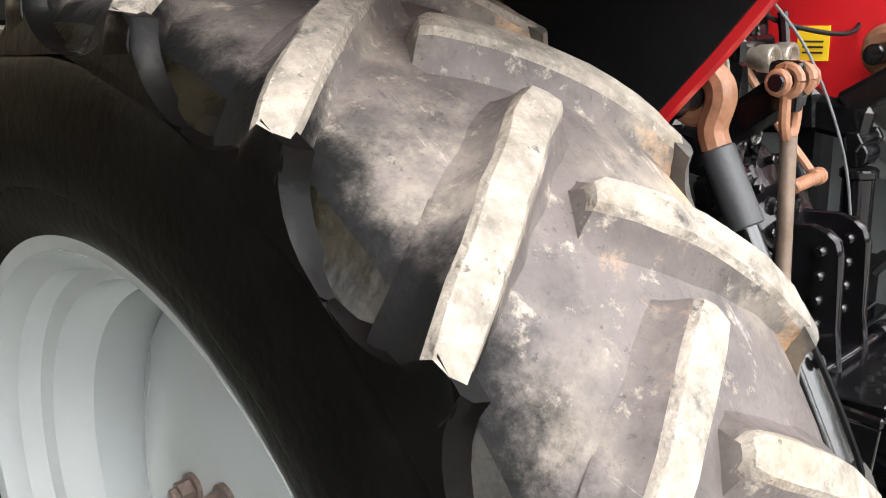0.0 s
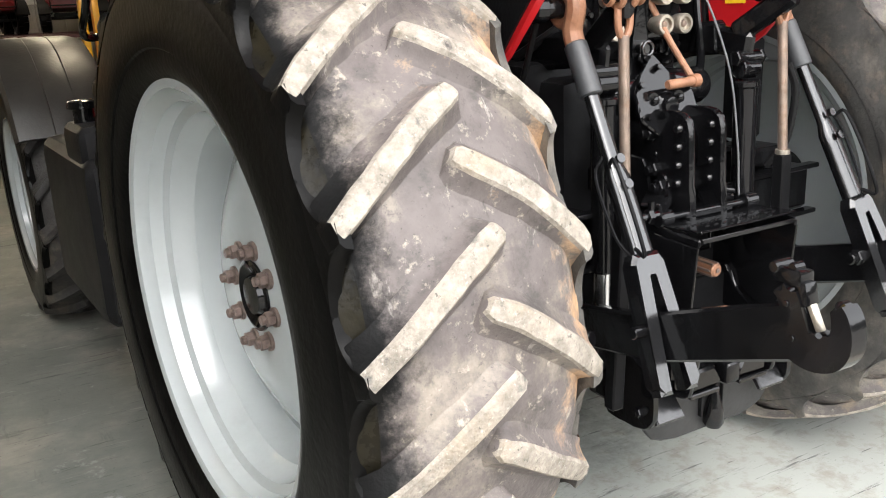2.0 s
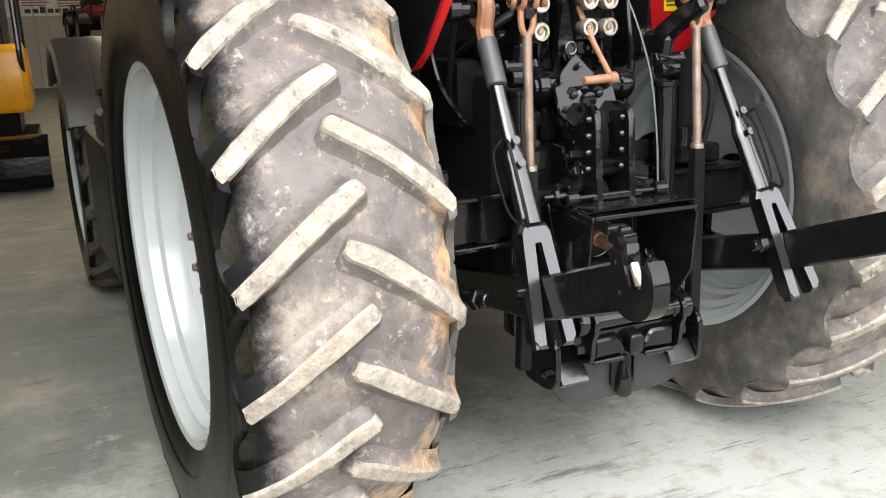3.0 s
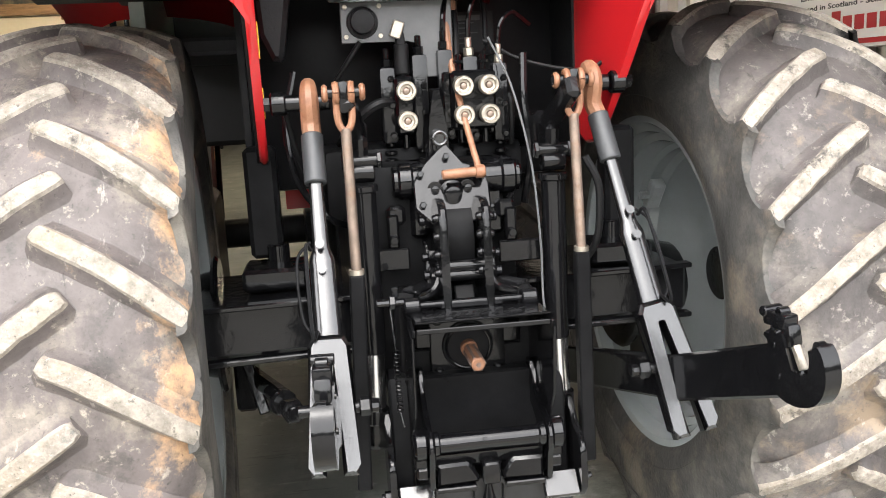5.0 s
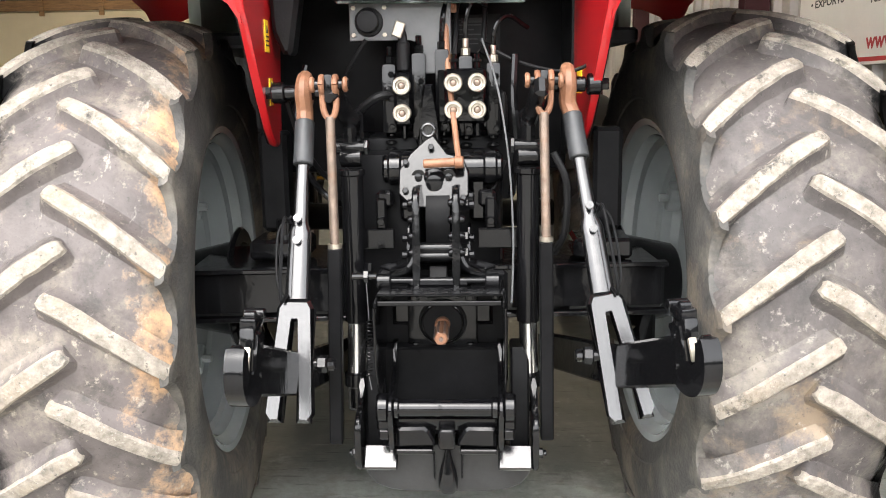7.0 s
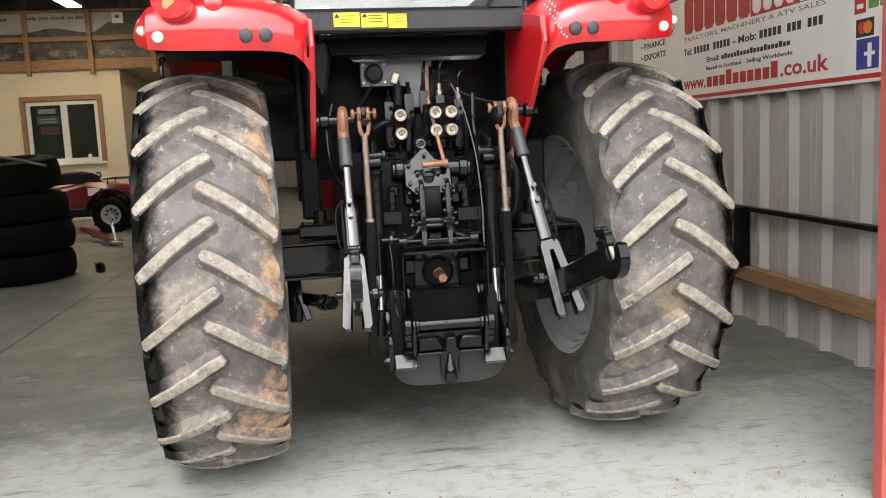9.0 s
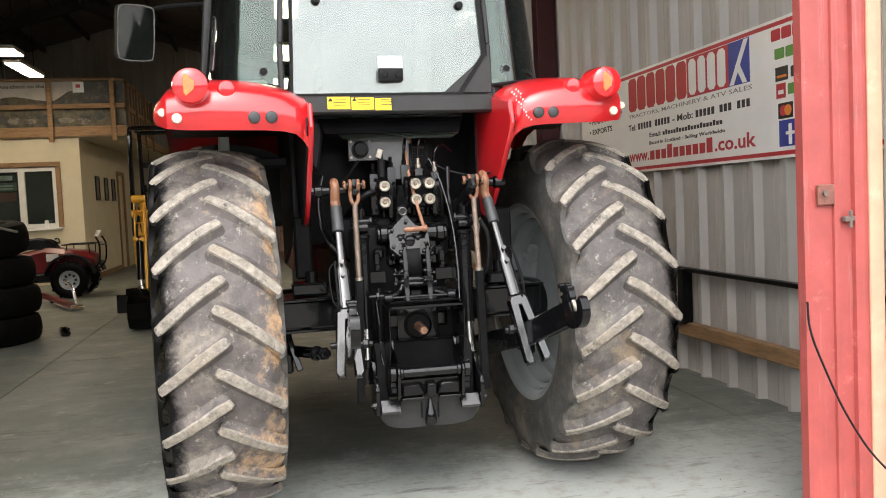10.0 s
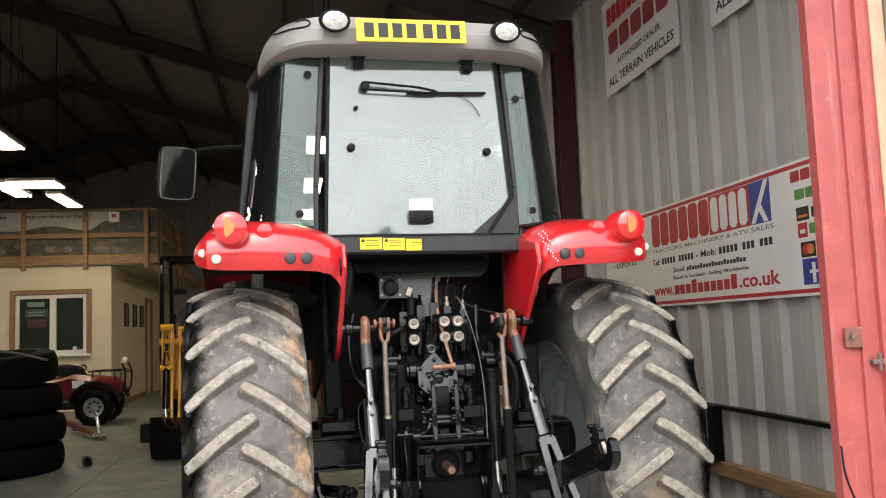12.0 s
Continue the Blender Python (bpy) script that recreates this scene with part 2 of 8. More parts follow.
M_AGED = pmat("aged_black_rubber", (0.035, 0.033, 0.031), 0.65, var=0.4, scale=9, bump=0.3, bscale=90, col2=(0.10, 0.085, 0.065), scale2=4, lo=0.48, hi=0.72, spec=0.3)
M_SHEET = pmat("grey_steel_sheet", (0.09, 0.09, 0.092), 0.38, metal=0.3, var=0.15, scale=14, bump=0.05, bscale=60)
M_TREADR = pmat("grey_tread_rubber", (0.082, 0.073, 0.070), 0.55, var=0.3, scale=9, bump=0.22, bscale=90, col2=(0.19, 0.17, 0.145), scale2=5, lo=0.46, hi=0.70, rough2=0.85, spec=0.32)
M_TREAD = pmat("soiled_tread_rubber", (0.107, 0.092, 0.087), 0.55, var=0.3, scale=9, bump=0.22, bscale=90, col2=(0.235, 0.205, 0.17), scale2=4.2, lo=0.47, hi=0.68, rough2=0.85, spec=0.32)
M_LUG = pmat("worn_lug_face", (0.258, 0.230, 0.194), 0.9, var=0.42, scale=32, bump=0.55, bscale=120, col2=(0.12, 0.115, 0.105), scale2=14, lo=0.56, hi=0.7, spec=0.2)
M_RIM = pmat("silver_grey_wheel_paint", (0.35, 0.375, 0.375), 0.24, var=0.05, scale=3, coat=0.5, bump=0.05, bscale=9, col2=(0.30, 0.32, 0.315), scale2=2.5, lo=0.5, hi=0.8)
M_RIMIN = pmat("inner_wheel_paint", (0.42, 0.45, 0.45), 0.42, var=0.12, scale=5, col2=(0.25, 0.26, 0.25), scale2=3, lo=0.5, hi=0.8)
M_BLACK = pmat("fresh_black_gloss_paint", (0.0035, 0.0035, 0.004), 0.09, var=0.3, scale=12, bump=0.09, bscale=24, coat=0.12, spec=0.36)
M_WET = pmat("wet_looking_black_paint", (0.004, 0.004, 0.0045), 0.15, var=0.5, scale=16, bump=0.20, bscale=22, coat=1.0, spec=0.4, coat_ior=1.55)
M_WET.node_tree.nodes["Principled BSDF"].inputs["Coat Roughness"].default_value = 0.24
M_LINE = pmat("mould_line_rubber", (0.03, 0.03, 0.03), 0.6, var=0.4, scale=12, spec=0.2)
M_GLOSS = pmat("black_oiled_paint", (0.0045, 0.0045, 0.005), 0.11, var=0.4, scale=14, bump=0.12, bscale=24, spec=0.34)
M_DARK = pmat("dark_satin_steel", (0.0075, 0.0075, 0.008), 0.32, var=0.35, scale=10, bump=0.06, bscale=40, spec=0.06)
M_MATT = pmat("matt_black_plastic", (0.009, 0.009, 0.0095), 0.42, var=0.2, scale=10, bump=0.1, bscale=120, spec=0.14)
M_RED = pmat("red_body_paint", (0.50, 0.013, 0.017), 0.28, var=0.06, scale=3, coat=0.8)
M_COPPER = pmat("dull_bare_rod", (0.235, 0.180, 0.145), 0.32, metal=0.6, var=0.25, scale=25, bump=0.1, col2=(0.20, 0.12, 0.075), scale2=12, lo=0.5, hi=0.75)
M_RUST = pmat("orange_primer_steel", (0.235, 0.112, 0.062), 0.5, metal=0.1, var=0.25, scale=30, bump=0.2, bscale=120, col2=(0.19, 0.08, 0.04), scale2=18, lo=0.5, hi=0.7)
M_NUT = pmat("rusty_nut", (0.15, 0.11, 0.095), 0.6, metal=0.3, var=0.35, scale=60, bump=0.4, bscale=200)
M_CHROME = pmat("chromed_steel", (0.80, 0.80, 0.80), 0.24, metal=1.0, var=0.08, scale=20)
M_ZINC = pmat("zinc_fitting", (0.40, 0.36, 0.30), 0.36, metal=0.8, var=0.3, scale=40, bump=0.1, bscale=90)
M_BOOT = pmat("grey_rubber_sleeve", (0.032, 0.034, 0.036), 0.5, var=0.2, scale=20, bump=0.1, bscale=90)
M_PLASTIC = pmat("grey_roof_plastic", (0.245, 0.235, 0.215), 0.5, var=0.10, scale=5, bump=0.15, bscale=220)
M_TRIM = pmat("black_cab_trim", (0.022, 0.021, 0.021), 0.42, var=0.2, scale=8, spec=0.4)
M_YELLOW = pmat("yellow_label", (0.85, 0.55, 0.02), 0.45, var=0.06, scale=8)
M_INK = pmat("black_ink", (0.012, 0.012, 0.012), 0.6, var=0.1)
M_REDLENS = pmat("red_lens", (0.65, 0.02, 0.025), 0.15, var=0.05, scale=20, coat=0.8)
M_AMBER = pmat("amber_lens", (0.60, 0.13, 0.012), 0.2, var=0.25, scale=40, coat=0.5)
M_LENS = pmat("clear_lamp_lens", (0.62, 0.60, 0.56), 0.25, metal=0.4, var=0.5, scale=60, coat=0.5)
M_GLASS = glass_mat("cab_glass", (0.78, 0.86, 0.82), 0.02, 1.75, 0.04)
M_REARGLASS = glass_mat("dust_glare_rear_glass", (0.66, 0.72, 0.70), 0.03, 2.05, 0.17)
M_MIRROR = pmat("mirror_silver", (0.85, 0.86, 0.86), 0.02, metal=1.0, var=0.0)
M_FLOOR = pmat("painted_concrete_floor", (0.138, 0.147, 0.132), 0.56, var=0.22, scale=2.6, bump=0.08, bscale=60, col2=(0.225, 0.21, 0.18), scale2=1.3, lo=0.46, hi=0.74, rough2=0.6)
M_APRON = pmat("weathered_concrete_apron", (0.42, 0.39, 0.33), 0.85, var=0.22, scale=9, bump=0.4, bscale=45, col2=(0.27, 0.26, 0.20), scale2=2.2, lo=0.48, hi=0.7)
M_CLAD = pmat("grey_cladding_paint", (0.47, 0.44, 0.405), 0.45, var=0.10, scale=2, stretch=(1, 1, 0.25), col2=(0.39, 0.365, 0.335), scale2=1.5, lo=0.45, hi=0.75)
M_CLADOUT = pmat("green_grey_cladding_paint", (0.20, 0.23, 0.20), 0.5, var=0.08, scale=2)
M_REDSTEEL = pmat("red_oxide_steel_paint", (0.33, 0.064, 0.057), 0.5, var=0.16, scale=6, bump=0.1, bscale=50, col2=(0.50, 0.145, 0.125), scale2=9, lo=0.60, hi=0.74)
M_SALMON = pmat("faded_salmon_paint", (0.62, 0.30, 0.20), 0.6, var=0.12, scale=6, col2=(0.55, 0.42, 0.30), scale2=4, lo=0.5, hi=0.7)
M_DKRED = pmat("dark_red_steel_paint", (0.06, 0.012, 0.014), 0.5, var=0.15, scale=5)
M_TIMBER = pmat("sawn_timber", (0.30, 0.175, 0.085), 0.7, var=0.3, scale=5, stretch=(1, 1, 8), bump=0.25, bscale=40, col2=(0.19, 0.11, 0.055), scale2=3, lo=0.5, hi=0.7)
M_CREAM = pmat("cream_plaster_paint", (0.68, 0.60, 0.44), 0.8, var=0.05, scale=2, bump=0.05)
M_ROOF = pmat("dark_roof_sheet", (0.17, 0.145, 0.132), 0.7, var=0.15, scale=3)
M_WHITE = pmat("white_sign_board", (0.85, 0.83, 0.80), 0.4, var=0.04, scale=3)
M_SIGNRED = pmat("sign_red", (0.50, 0.025, 0.035), 0.45, var=0.05)
M_SIGNBLUE = pmat("sign_blue", (0.03, 0.05, 0.30), 0.45, var=0.1, scale=12)
M_GREEN = pmat("sign_green", (0.12, 0.30, 0.06), 0.5, var=0.05)
M_UPVC = pmat("white_window_plastic", (0.75, 0.74, 0.70), 0.4, var=0.03)
M_EXC = pmat("yellow_machine_paint", (0.78, 0.38, 0.015), 0.4, var=0.1, scale=5, coat=0.2)
M_LAMP = glow("lamp_diffuser", (1.0, 0.84, 0.60), 7.5)
M_MARKER = pmat("warm_clear_lens", (0.70, 0.62, 0.45), 0.2, var=0.15, scale=60, coat=0.5)
M_PALE = pmat("pale_cab_trim", (0.55, 0.62, 0.56), 0.6, var=0.08, scale=4)
M_SEAT = pmat("dark_seat_cloth", (0.05, 0.052, 0.055), 0.9, var=0.2, scale=30)
M_YARD = pmat("yard_concrete", (0.29, 0.275, 0.245), 0.85, var=0.3, scale=12, bump=0.5, bscale=60, col2=(0.19, 0.18, 0.155), scale2=0.6, lo=0.45, hi=0.65)


def worn(m, scale, stretch, lo, hi, col, amount, turn=0.0, lean=None):
    """Lays marks of one more colour over a surface: scuffs, dirt, flecks."""
    nt = m.node_tree
    p = nt.nodes["Principled BSDF"]
    src = p.inputs["Base Color"].links[0].from_socket
    geo = nt.nodes.new("ShaderNodeNewGeometry")
    mp = nt.nodes.new("ShaderNodeMapping")
    mp.inputs["Rotation"].default_value = (0, 0, radians(turn))
    mp.inputs["Scale"].default_value = stretch
    nt.links.new(geo.outputs["Position"], mp.inputs["Vector"])
    nz = nt.nodes.new("ShaderNodeTexNoise")
    nz.inputs["Scale"].default_value = scale
    nz.inputs["Detail"].default_value = 9.0
    nz.inputs["Roughness"].default_value = 0.72
    nt.links.new(mp.outputs[0], nz.inputs["Vector"])
    r = nt.nodes.new("ShaderNodeMapRange")
    r.inputs["From Min"].default_value = lo
    r.inputs["From Max"].default_value = hi
    r.inputs["To Max"].default_value = amount
    fac = nz.outputs["Fac"]
    if lean:
        sep = nt.nodes.new("ShaderNodeSeparateXYZ")
        nt.links.new(geo.outputs["Position"], sep.inputs[0])
        off = nt.nodes.new("ShaderNodeMath")
        off.operation = "MULTIPLY_ADD"
        off.inputs[1].default_value = lean[1]
        off.inputs[2].default_value = -lean[0] * lean[1]
        nt.links.new(sep.outputs["X"], off.inputs[0])
        both = nt.nodes.new("ShaderNodeMath")
        both.operation = "ADD"
        nt.links.new(off.outputs[0], both.inputs[0])
        nt.links.new(fac, both.inputs[1])
        fac = both.outputs[0]
    nt.links.new(fac, r.inputs["Value"])
    mix = nt.nodes.new("ShaderNodeMix")
    mix.data_type = "RGBA"
    nt.links.new(r.outputs[0], mix.inputs["Factor"])
    nt.links.new(src, mix.inputs["A"])
    mix.inputs["B"].default_value = (*col, 1)
    nt.links.new(mix.outputs["Result"], p.inputs["Base Color"])


worn(M_FLOOR, 2.2, (1, 1, 1), 0.56, 0.70, (0.10, 0.095, 0.08), 0.7)
worn(M_FLOOR, 3.0, (1, 9, 1), 0.60, 0.72, (0.33, 0.32, 0.29), 0.7, 62)
worn(M_FLOOR, 2.6, (8, 1, 1), 0.60, 0.70, (0.085, 0.085, 0.08), 0.6, 14)
worn(M_FLOOR, 26.0, (1, 1, 1), 0.66, 0.72, (0.07, 0.06, 0.05), 0.8)


def worn_off_and_brightened(m, y0, y1, col):
    """Floor paint worn through to bare concrete by traffic over the threshold, with a ragged edge, carried inward to
    brighten the floor.
    """
    nt = m.node_tree
    p = nt.nodes["Principled BSDF"]
    src = p.inputs["Base Color"].links[0].from_socket
    geo = nt.nodes.new("ShaderNodeNewGeometry")
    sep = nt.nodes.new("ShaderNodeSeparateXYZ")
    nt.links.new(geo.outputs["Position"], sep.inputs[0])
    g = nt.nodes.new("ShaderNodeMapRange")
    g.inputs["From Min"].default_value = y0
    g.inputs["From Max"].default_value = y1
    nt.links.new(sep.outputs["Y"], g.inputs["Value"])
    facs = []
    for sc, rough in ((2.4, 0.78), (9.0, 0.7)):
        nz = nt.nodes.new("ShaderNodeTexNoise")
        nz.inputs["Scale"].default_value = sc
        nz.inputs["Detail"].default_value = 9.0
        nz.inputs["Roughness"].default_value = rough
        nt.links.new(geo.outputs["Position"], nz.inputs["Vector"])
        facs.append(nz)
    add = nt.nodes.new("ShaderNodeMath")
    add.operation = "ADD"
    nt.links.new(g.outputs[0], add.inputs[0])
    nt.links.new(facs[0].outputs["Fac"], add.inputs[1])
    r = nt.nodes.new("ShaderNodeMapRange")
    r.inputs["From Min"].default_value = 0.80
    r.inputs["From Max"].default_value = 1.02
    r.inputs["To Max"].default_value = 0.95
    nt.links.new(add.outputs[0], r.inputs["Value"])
    bare = nt.nodes.new("ShaderNodeMix")
    bare.data_type = "RGBA"
    bare.inputs["A"].default_value = (*col, 1)
    bare.inputs["B"].default_value = (0.245, 0.235, 0.20, 1)
    st = nt.nodes.new("ShaderNodeMapRange")
    st.inputs["From Min"].default_value = 0.50
    st.inputs["From Max"].default_value = 0.66
    nt.links.new(facs[1].outputs["Fac"], st.inputs["Value"])
    nt.links.new(st.outputs[0], bare.inputs["Factor"])
    mix = nt.nodes.new("ShaderNodeMix")
    mix.data_type = "RGBA"
    nt.links.new(r.outputs[0], mix.inputs["Factor"])
    nt.links.new(src, mix.inputs["A"])
    nt.links.new(bare.outputs["Result"], mix.inputs["B"])
    nt.links.new(mix.outputs["Result"], p.inputs["Base Color"])


# threshold wear, reaching in to y 1.3 to brighten the floor under the tractor
worn_off_and_brightened(M_FLOOR, 1.3, -1.15, (0.325, 0.338, 0.315))
worn(M_FLOOR, 1.3, (1, 5, 1), 0.58, 0.66, (0.060, 0.060, 0.055), 0.65, 78)
worn(M_FLOOR, 3.2, (1, 14, 1), 0.60, 0.645, (0.035, 0.036, 0.034), 0.7, 48)
worn(M_FLOOR, 2.6, (1, 16, 1), 0.61, 0.65, (0.045, 0.046, 0.043), 0.7, 112)
worn(M_FLOOR, 6.0, (1, 1, 1), 0.60, 0.66, (0.36, 0.37, 0.345), 0.5)
worn(M_FLOOR, 45.0, (1, 1, 1), 0.62, 0.68, (0.05, 0.048, 0.042), 0.7)
worn(M_APRON, 4.0, (1, 1, 1), 0.52, 0.66, (0.20, 0.17, 0.11), 0.7)
worn(M_APRON, 30.0, (1, 1, 1), 0.62, 0.70, (0.12, 0.10, 0.07), 0.8)
worn(M_LUG, 9.0, (1, 1, 1), 0.58, 0.66, (0.035, 0.035, 0.035), 0.85)
worn(M_TREAD, 4.5, (1, 1, 1), 0.53, 0.66, (0.48, 0.30, 0.165), 0.9, 0.0, (-0.82, 0.60))
worn(M_TREAD, 7.0, (1, 1, 1), 0.54, 0.64, (0.050, 0.046, 0.043), 0.75)
worn(M_TREAD, 5.0, (1, 1, 1), 0.58, 0.72, (0.030, 0.029, 0.030), 0.6, 0.0, (-0.97, -0.8))
worn(M_TREADR, 6.0, (1, 1, 1), 0.53, 0.64, (0.045, 0.042, 0.040), 0.75)
worn(M_TREADR, 4.0, (1, 1, 1), 0.56, 0.68, (0.27, 0.20, 0.13), 0.6)
worn(M_LUG, 5.0, (1, 1, 1), 0.52, 0.68, (0.25, 0.20, 0.14), 0.6)
worn(M_OLD, 3.4, (1, 1, 1), 0.52, 0.72, (0.30, 0.23, 0.16), 0.55)
worn(M_OLD, 12.0, (1, 1, 0.35), 0.58, 0.68, (0.035, 0.034, 0.033), 0.7)
worn(M_TREAD, 26.0, (1, 1, 1), 0.58, 0.70, (0.42, 0.37, 0.30), 0.75)
worn(M_TREAD, 40.0, (1, 1, 1), 0.60, 0.70, (0.04, 0.038, 0.036), 0.7)
worn(M_TREADR, 26.0, (1, 1, 1), 0.58, 0.70, (0.34, 0.31, 0.27), 0.75)
worn(M_TREADR, 40.0, (1, 1, 1), 0.60, 0.70, (0.04, 0.038, 0.036), 0.7)
worn(M_LUG, 60.0, (1, 1, 1), 0.60, 0.66, (0.07, 0.066, 0.06), 0.8)
worn(M_LUG, 110.0, (1, 1, 1), 0.58, 0.66, (0.44, 0.42, 0.37), 0.6)
for rubber in (M_TREAD, M_TREADR):
    worn(rubber, 22.0, (1, 0.12, 0.4), 0.62, 0.68, (0.40, 0.37, 0.33), 0.55, 35)
    worn(rubber, 22.0, (1, 0.12, 0.4), 0.62, 0.68, (0.035, 0.033, 0.031), 0.6, -40)
    worn(rubber, 90.0, (1, 1, 1), 0.60, 0.68, (0.03, 0.028, 0.027), 0.7)
worn(M_CREAM, 1.2, (1, 1, 0.3), 0.55, 0.75, (0.50, 0.43, 0.30), 0.4)
worn(M_REDSTEEL, 14.0, (1, 1, 0.2), 0.64, 0.70, (0.16, 0.07, 0.055), 0.7)
worn(M_REDSTEEL, 20.0, (1, 1, 0.05), 0.56, 0.70, (0.40, 0.20, 0.18), 0.6)
worn(M_REDSTEEL, 70.0, (1, 1, 1), 0.69, 0.72, (0.62, 0.50, 0.46), 0.8)

# ---------------------------------------------------------------- the workshop
# unseen left jamb, placed to keep daylight off the floor at the left
DOOR_L = -2.5
X_R, X_L, Y_F, Y_B, EAVES, RIDGE = 2.5, -13.0, -1.15, 24.0, 4.9, 7.2
# unseen yard, made pale so it bounces light in under the tractor
bm = bmesh.new()
add_box(bm, (0, 0, -0.26), (700, 700, 0.4))
setting("ground", bm, [M_YARD], "unseen pale concrete yard added outside to bounce light into the workshop", "ground")
bm = bmesh.new()
add_box(bm, ((X_L + X_R) / 2, (0.70 + Y_B) / 2 - 0.7, -0.11), (X_R - X_L, Y_B + 0.7, 0.1))
floor = setting("floor", bm, [M_APRON], "worn grey-green painted concrete workshop floor in large slabs", "floor")
JX, JY = [X_L, -7.8, -2.85, 2.1, X_R], [-1.13, 4.6, 10.0, 15.5, 21.0, Y_B]
for x0, x1 in zip(JX, JX[1:]):
    for y0, y1 in zip(JY, JY[1:]):
        bm = bmesh.new()
        add_box(bm, ((x0 + x1) / 2, (y0 + y1) / 2, -0.05), (x1 - x0 - 0.008, y1 - y0 - 0.008, 0.1), 0.003)
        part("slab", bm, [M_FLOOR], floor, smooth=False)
bm = bmesh.new()
add_box(bm, (-2.0, -1.37, -0.058), (12.0, 0.47, 0.1), 0.004)
setting("pavement", bm, [M_APRON], "weathered pale concrete apron before the door", "pavement")


# rise of the sheet over one pitch: three fine grooves, then the rib with its wide slope
SHEET = [(0, 0), (0.13, 0), (0.145, -0.004), (0.16, 0), (0.29, 0), (0.305, -0.004), (0.32, 0), (0.45, 0), (0.465, -0.004), (0.48, 0), (0.62, 0), (0.64, 0.055), (0.73, 0.055), (0.80, 0)]


def cladding(name, a, b, z0, z1, out, mat, label, pitch=0.333):
    """A profiled steel sheet wall from a to b (x, y), with upright ribs standing proud on the out side, 3 cm thick in all."""
    a, b = Vector((*a, 0)), Vector((*b, 0))
    d = (b - a).normalized()
    n = Vector(out)
    length = (b - a).length
    line = []
    t = 0.0
    while t < length:
        for dt, h in [(pitch * f, h) for f, h in SHEET]:
            if t + dt < length:
                line.append((t + dt, h))
        t += pitch
    line.append((length, 0))
    bm = bmesh.new()
    front = [a + d * t + n * h for t, h in line]
    back = [a + d * t - n * 0.03 for t in (length, 0)]
    ring = front + back
    rings = [[p + Vector((0, 0, z)) for p in ring] for z in (z0, z1)]
    loft(bm, rings)
    return setting(name, bm, [mat], label, "wall")


cladding("wall_east", (X_R, Y_B + 0.134), (X_R, Y_F - 0.2), 0.0, EAVES, (-1, 0, 0), M_CLAD, "grey profiled steel sheet wall with upright ribs", 0.366)
cladding("wall_north", (X_L, Y_B), (X_R, Y_B), 0.0, RIDGE, (0, -1, 0), M_CLAD, "grey profiled steel sheet back wall", 0.335)
cladding("wall_west", (X_L, Y_F), (X_L, Y_B), 0.0, EAVES, (1, 0, 0), M_CLAD, "grey profiled steel sheet wall", 0.335)
cladding("wall_south", (X_L, Y_F - 0.1), (DOOR_L, Y_F - 0.1), 0.0, EAVES, (0, -1, 0), M_CLADOUT, "unseen green-grey profiled front wall left of the door, set for shade", 0.335)
cladding("wall_front", (1.83, Y_F - 0.06), (9.0, Y_F - 0.06), 0.0, EAVES, (0, -1, 0), M_CLADOUT, "unseen green-grey profiled front wall left of the door, set for shade beside the door", 0.335)
# unseen lintel, its height set by how much daylight should enter
cladding("wall_lintel", (DOOR_L, Y_F - 0.1), (1.83, Y_F - 0.1), 4.7, EAVES + 1.2, (0, -1, 0), M_CLADOUT, "unseen profiled sheet added over the door opening", 0.335)
# roof sheets on portal frames and purlins
M_RAFTER = pmat("dusty_dark_steel", (0.055, 0.046, 0.042), 0.6, var=0.25, scale=4, spec=0.3)
bm = bmesh.new()
xm = (X_L + X_R) / 2
for x0, z0, x1, z1 in ((X_L - 0.2, EAVES, xm, RIDGE), (xm, RIDGE, X_R + 0.2, EAVES)):
    loft(bm, [[(x0, Y_F - 0.3, z0), (x1, Y_F - 0.3, z1), (x1, Y_F - 0.3, z1 + 0.06), (x0, Y_F - 0.3, z0 + 0.06)], [(x0, Y_B + 0.1, z0), (x1, Y_B + 0.1, z1), (x1, Y_B + 0.1, z1 + 0.06), (x0, Y_B + 0.1, z0 + 0.06)]])
setting("ceiling", bm, [M_ROOF], "dark underside of the sheeted workshop roof", "ceiling")
for y in (4.77, 9.9, 14.4, 19.6):
    bm = bmesh.new()
    for x0, z0, x1, z1 in ((X_L, EAVES - 0.1, xm, RIDGE - 0.12), (xm, RIDGE - 0.12, X_R, EAVES - 0.1)):
        for dz, w, h in ((0.0, 0.16, 0.014), (-0.14, 0.010, 0.28), (-0.28, 0.16, 0.014)):
            add_bar(bm, (x0, y, z0 + dz), (x1, y, z1 + dz), h, w, 0.0, side=(0, 0, 1))
    setting("rafter", bm, [M_RAFTER], "dark steel rafter under the roof", "beam")
    for x in (X_R - 0.12, X_L + 0.12):
        bm = bmesh.new()
        add_box(bm, (x, y - 0.09, EAVES / 2), (0.20, 0.014, EAVES))
        add_box(bm, (x, y + 0.09, EAVES / 2), (0.20, 0.014, EAVES))
        add_box(bm, (x, y, EAVES / 2), (0.010, 0.18, EAVES))
        setting("column", bm, [M_DKRED], "dark red steel portal column", "column")
for i in range(6):
    for S in (-1, 1):
        q = (i + 0.5) / 6
        x = xm + S * q * (X_R - xm)
        z = RIDGE + (EAVES - RIDGE) * q - 0.09
        bm = bmesh.new()
        add_box(bm, (x, (Y_F + Y_B) / 2, z), (0.06, Y_B - Y_F, 0.15))
        setting("purlin", bm, [M_RAFTER], "dark roof purlin", "beam")
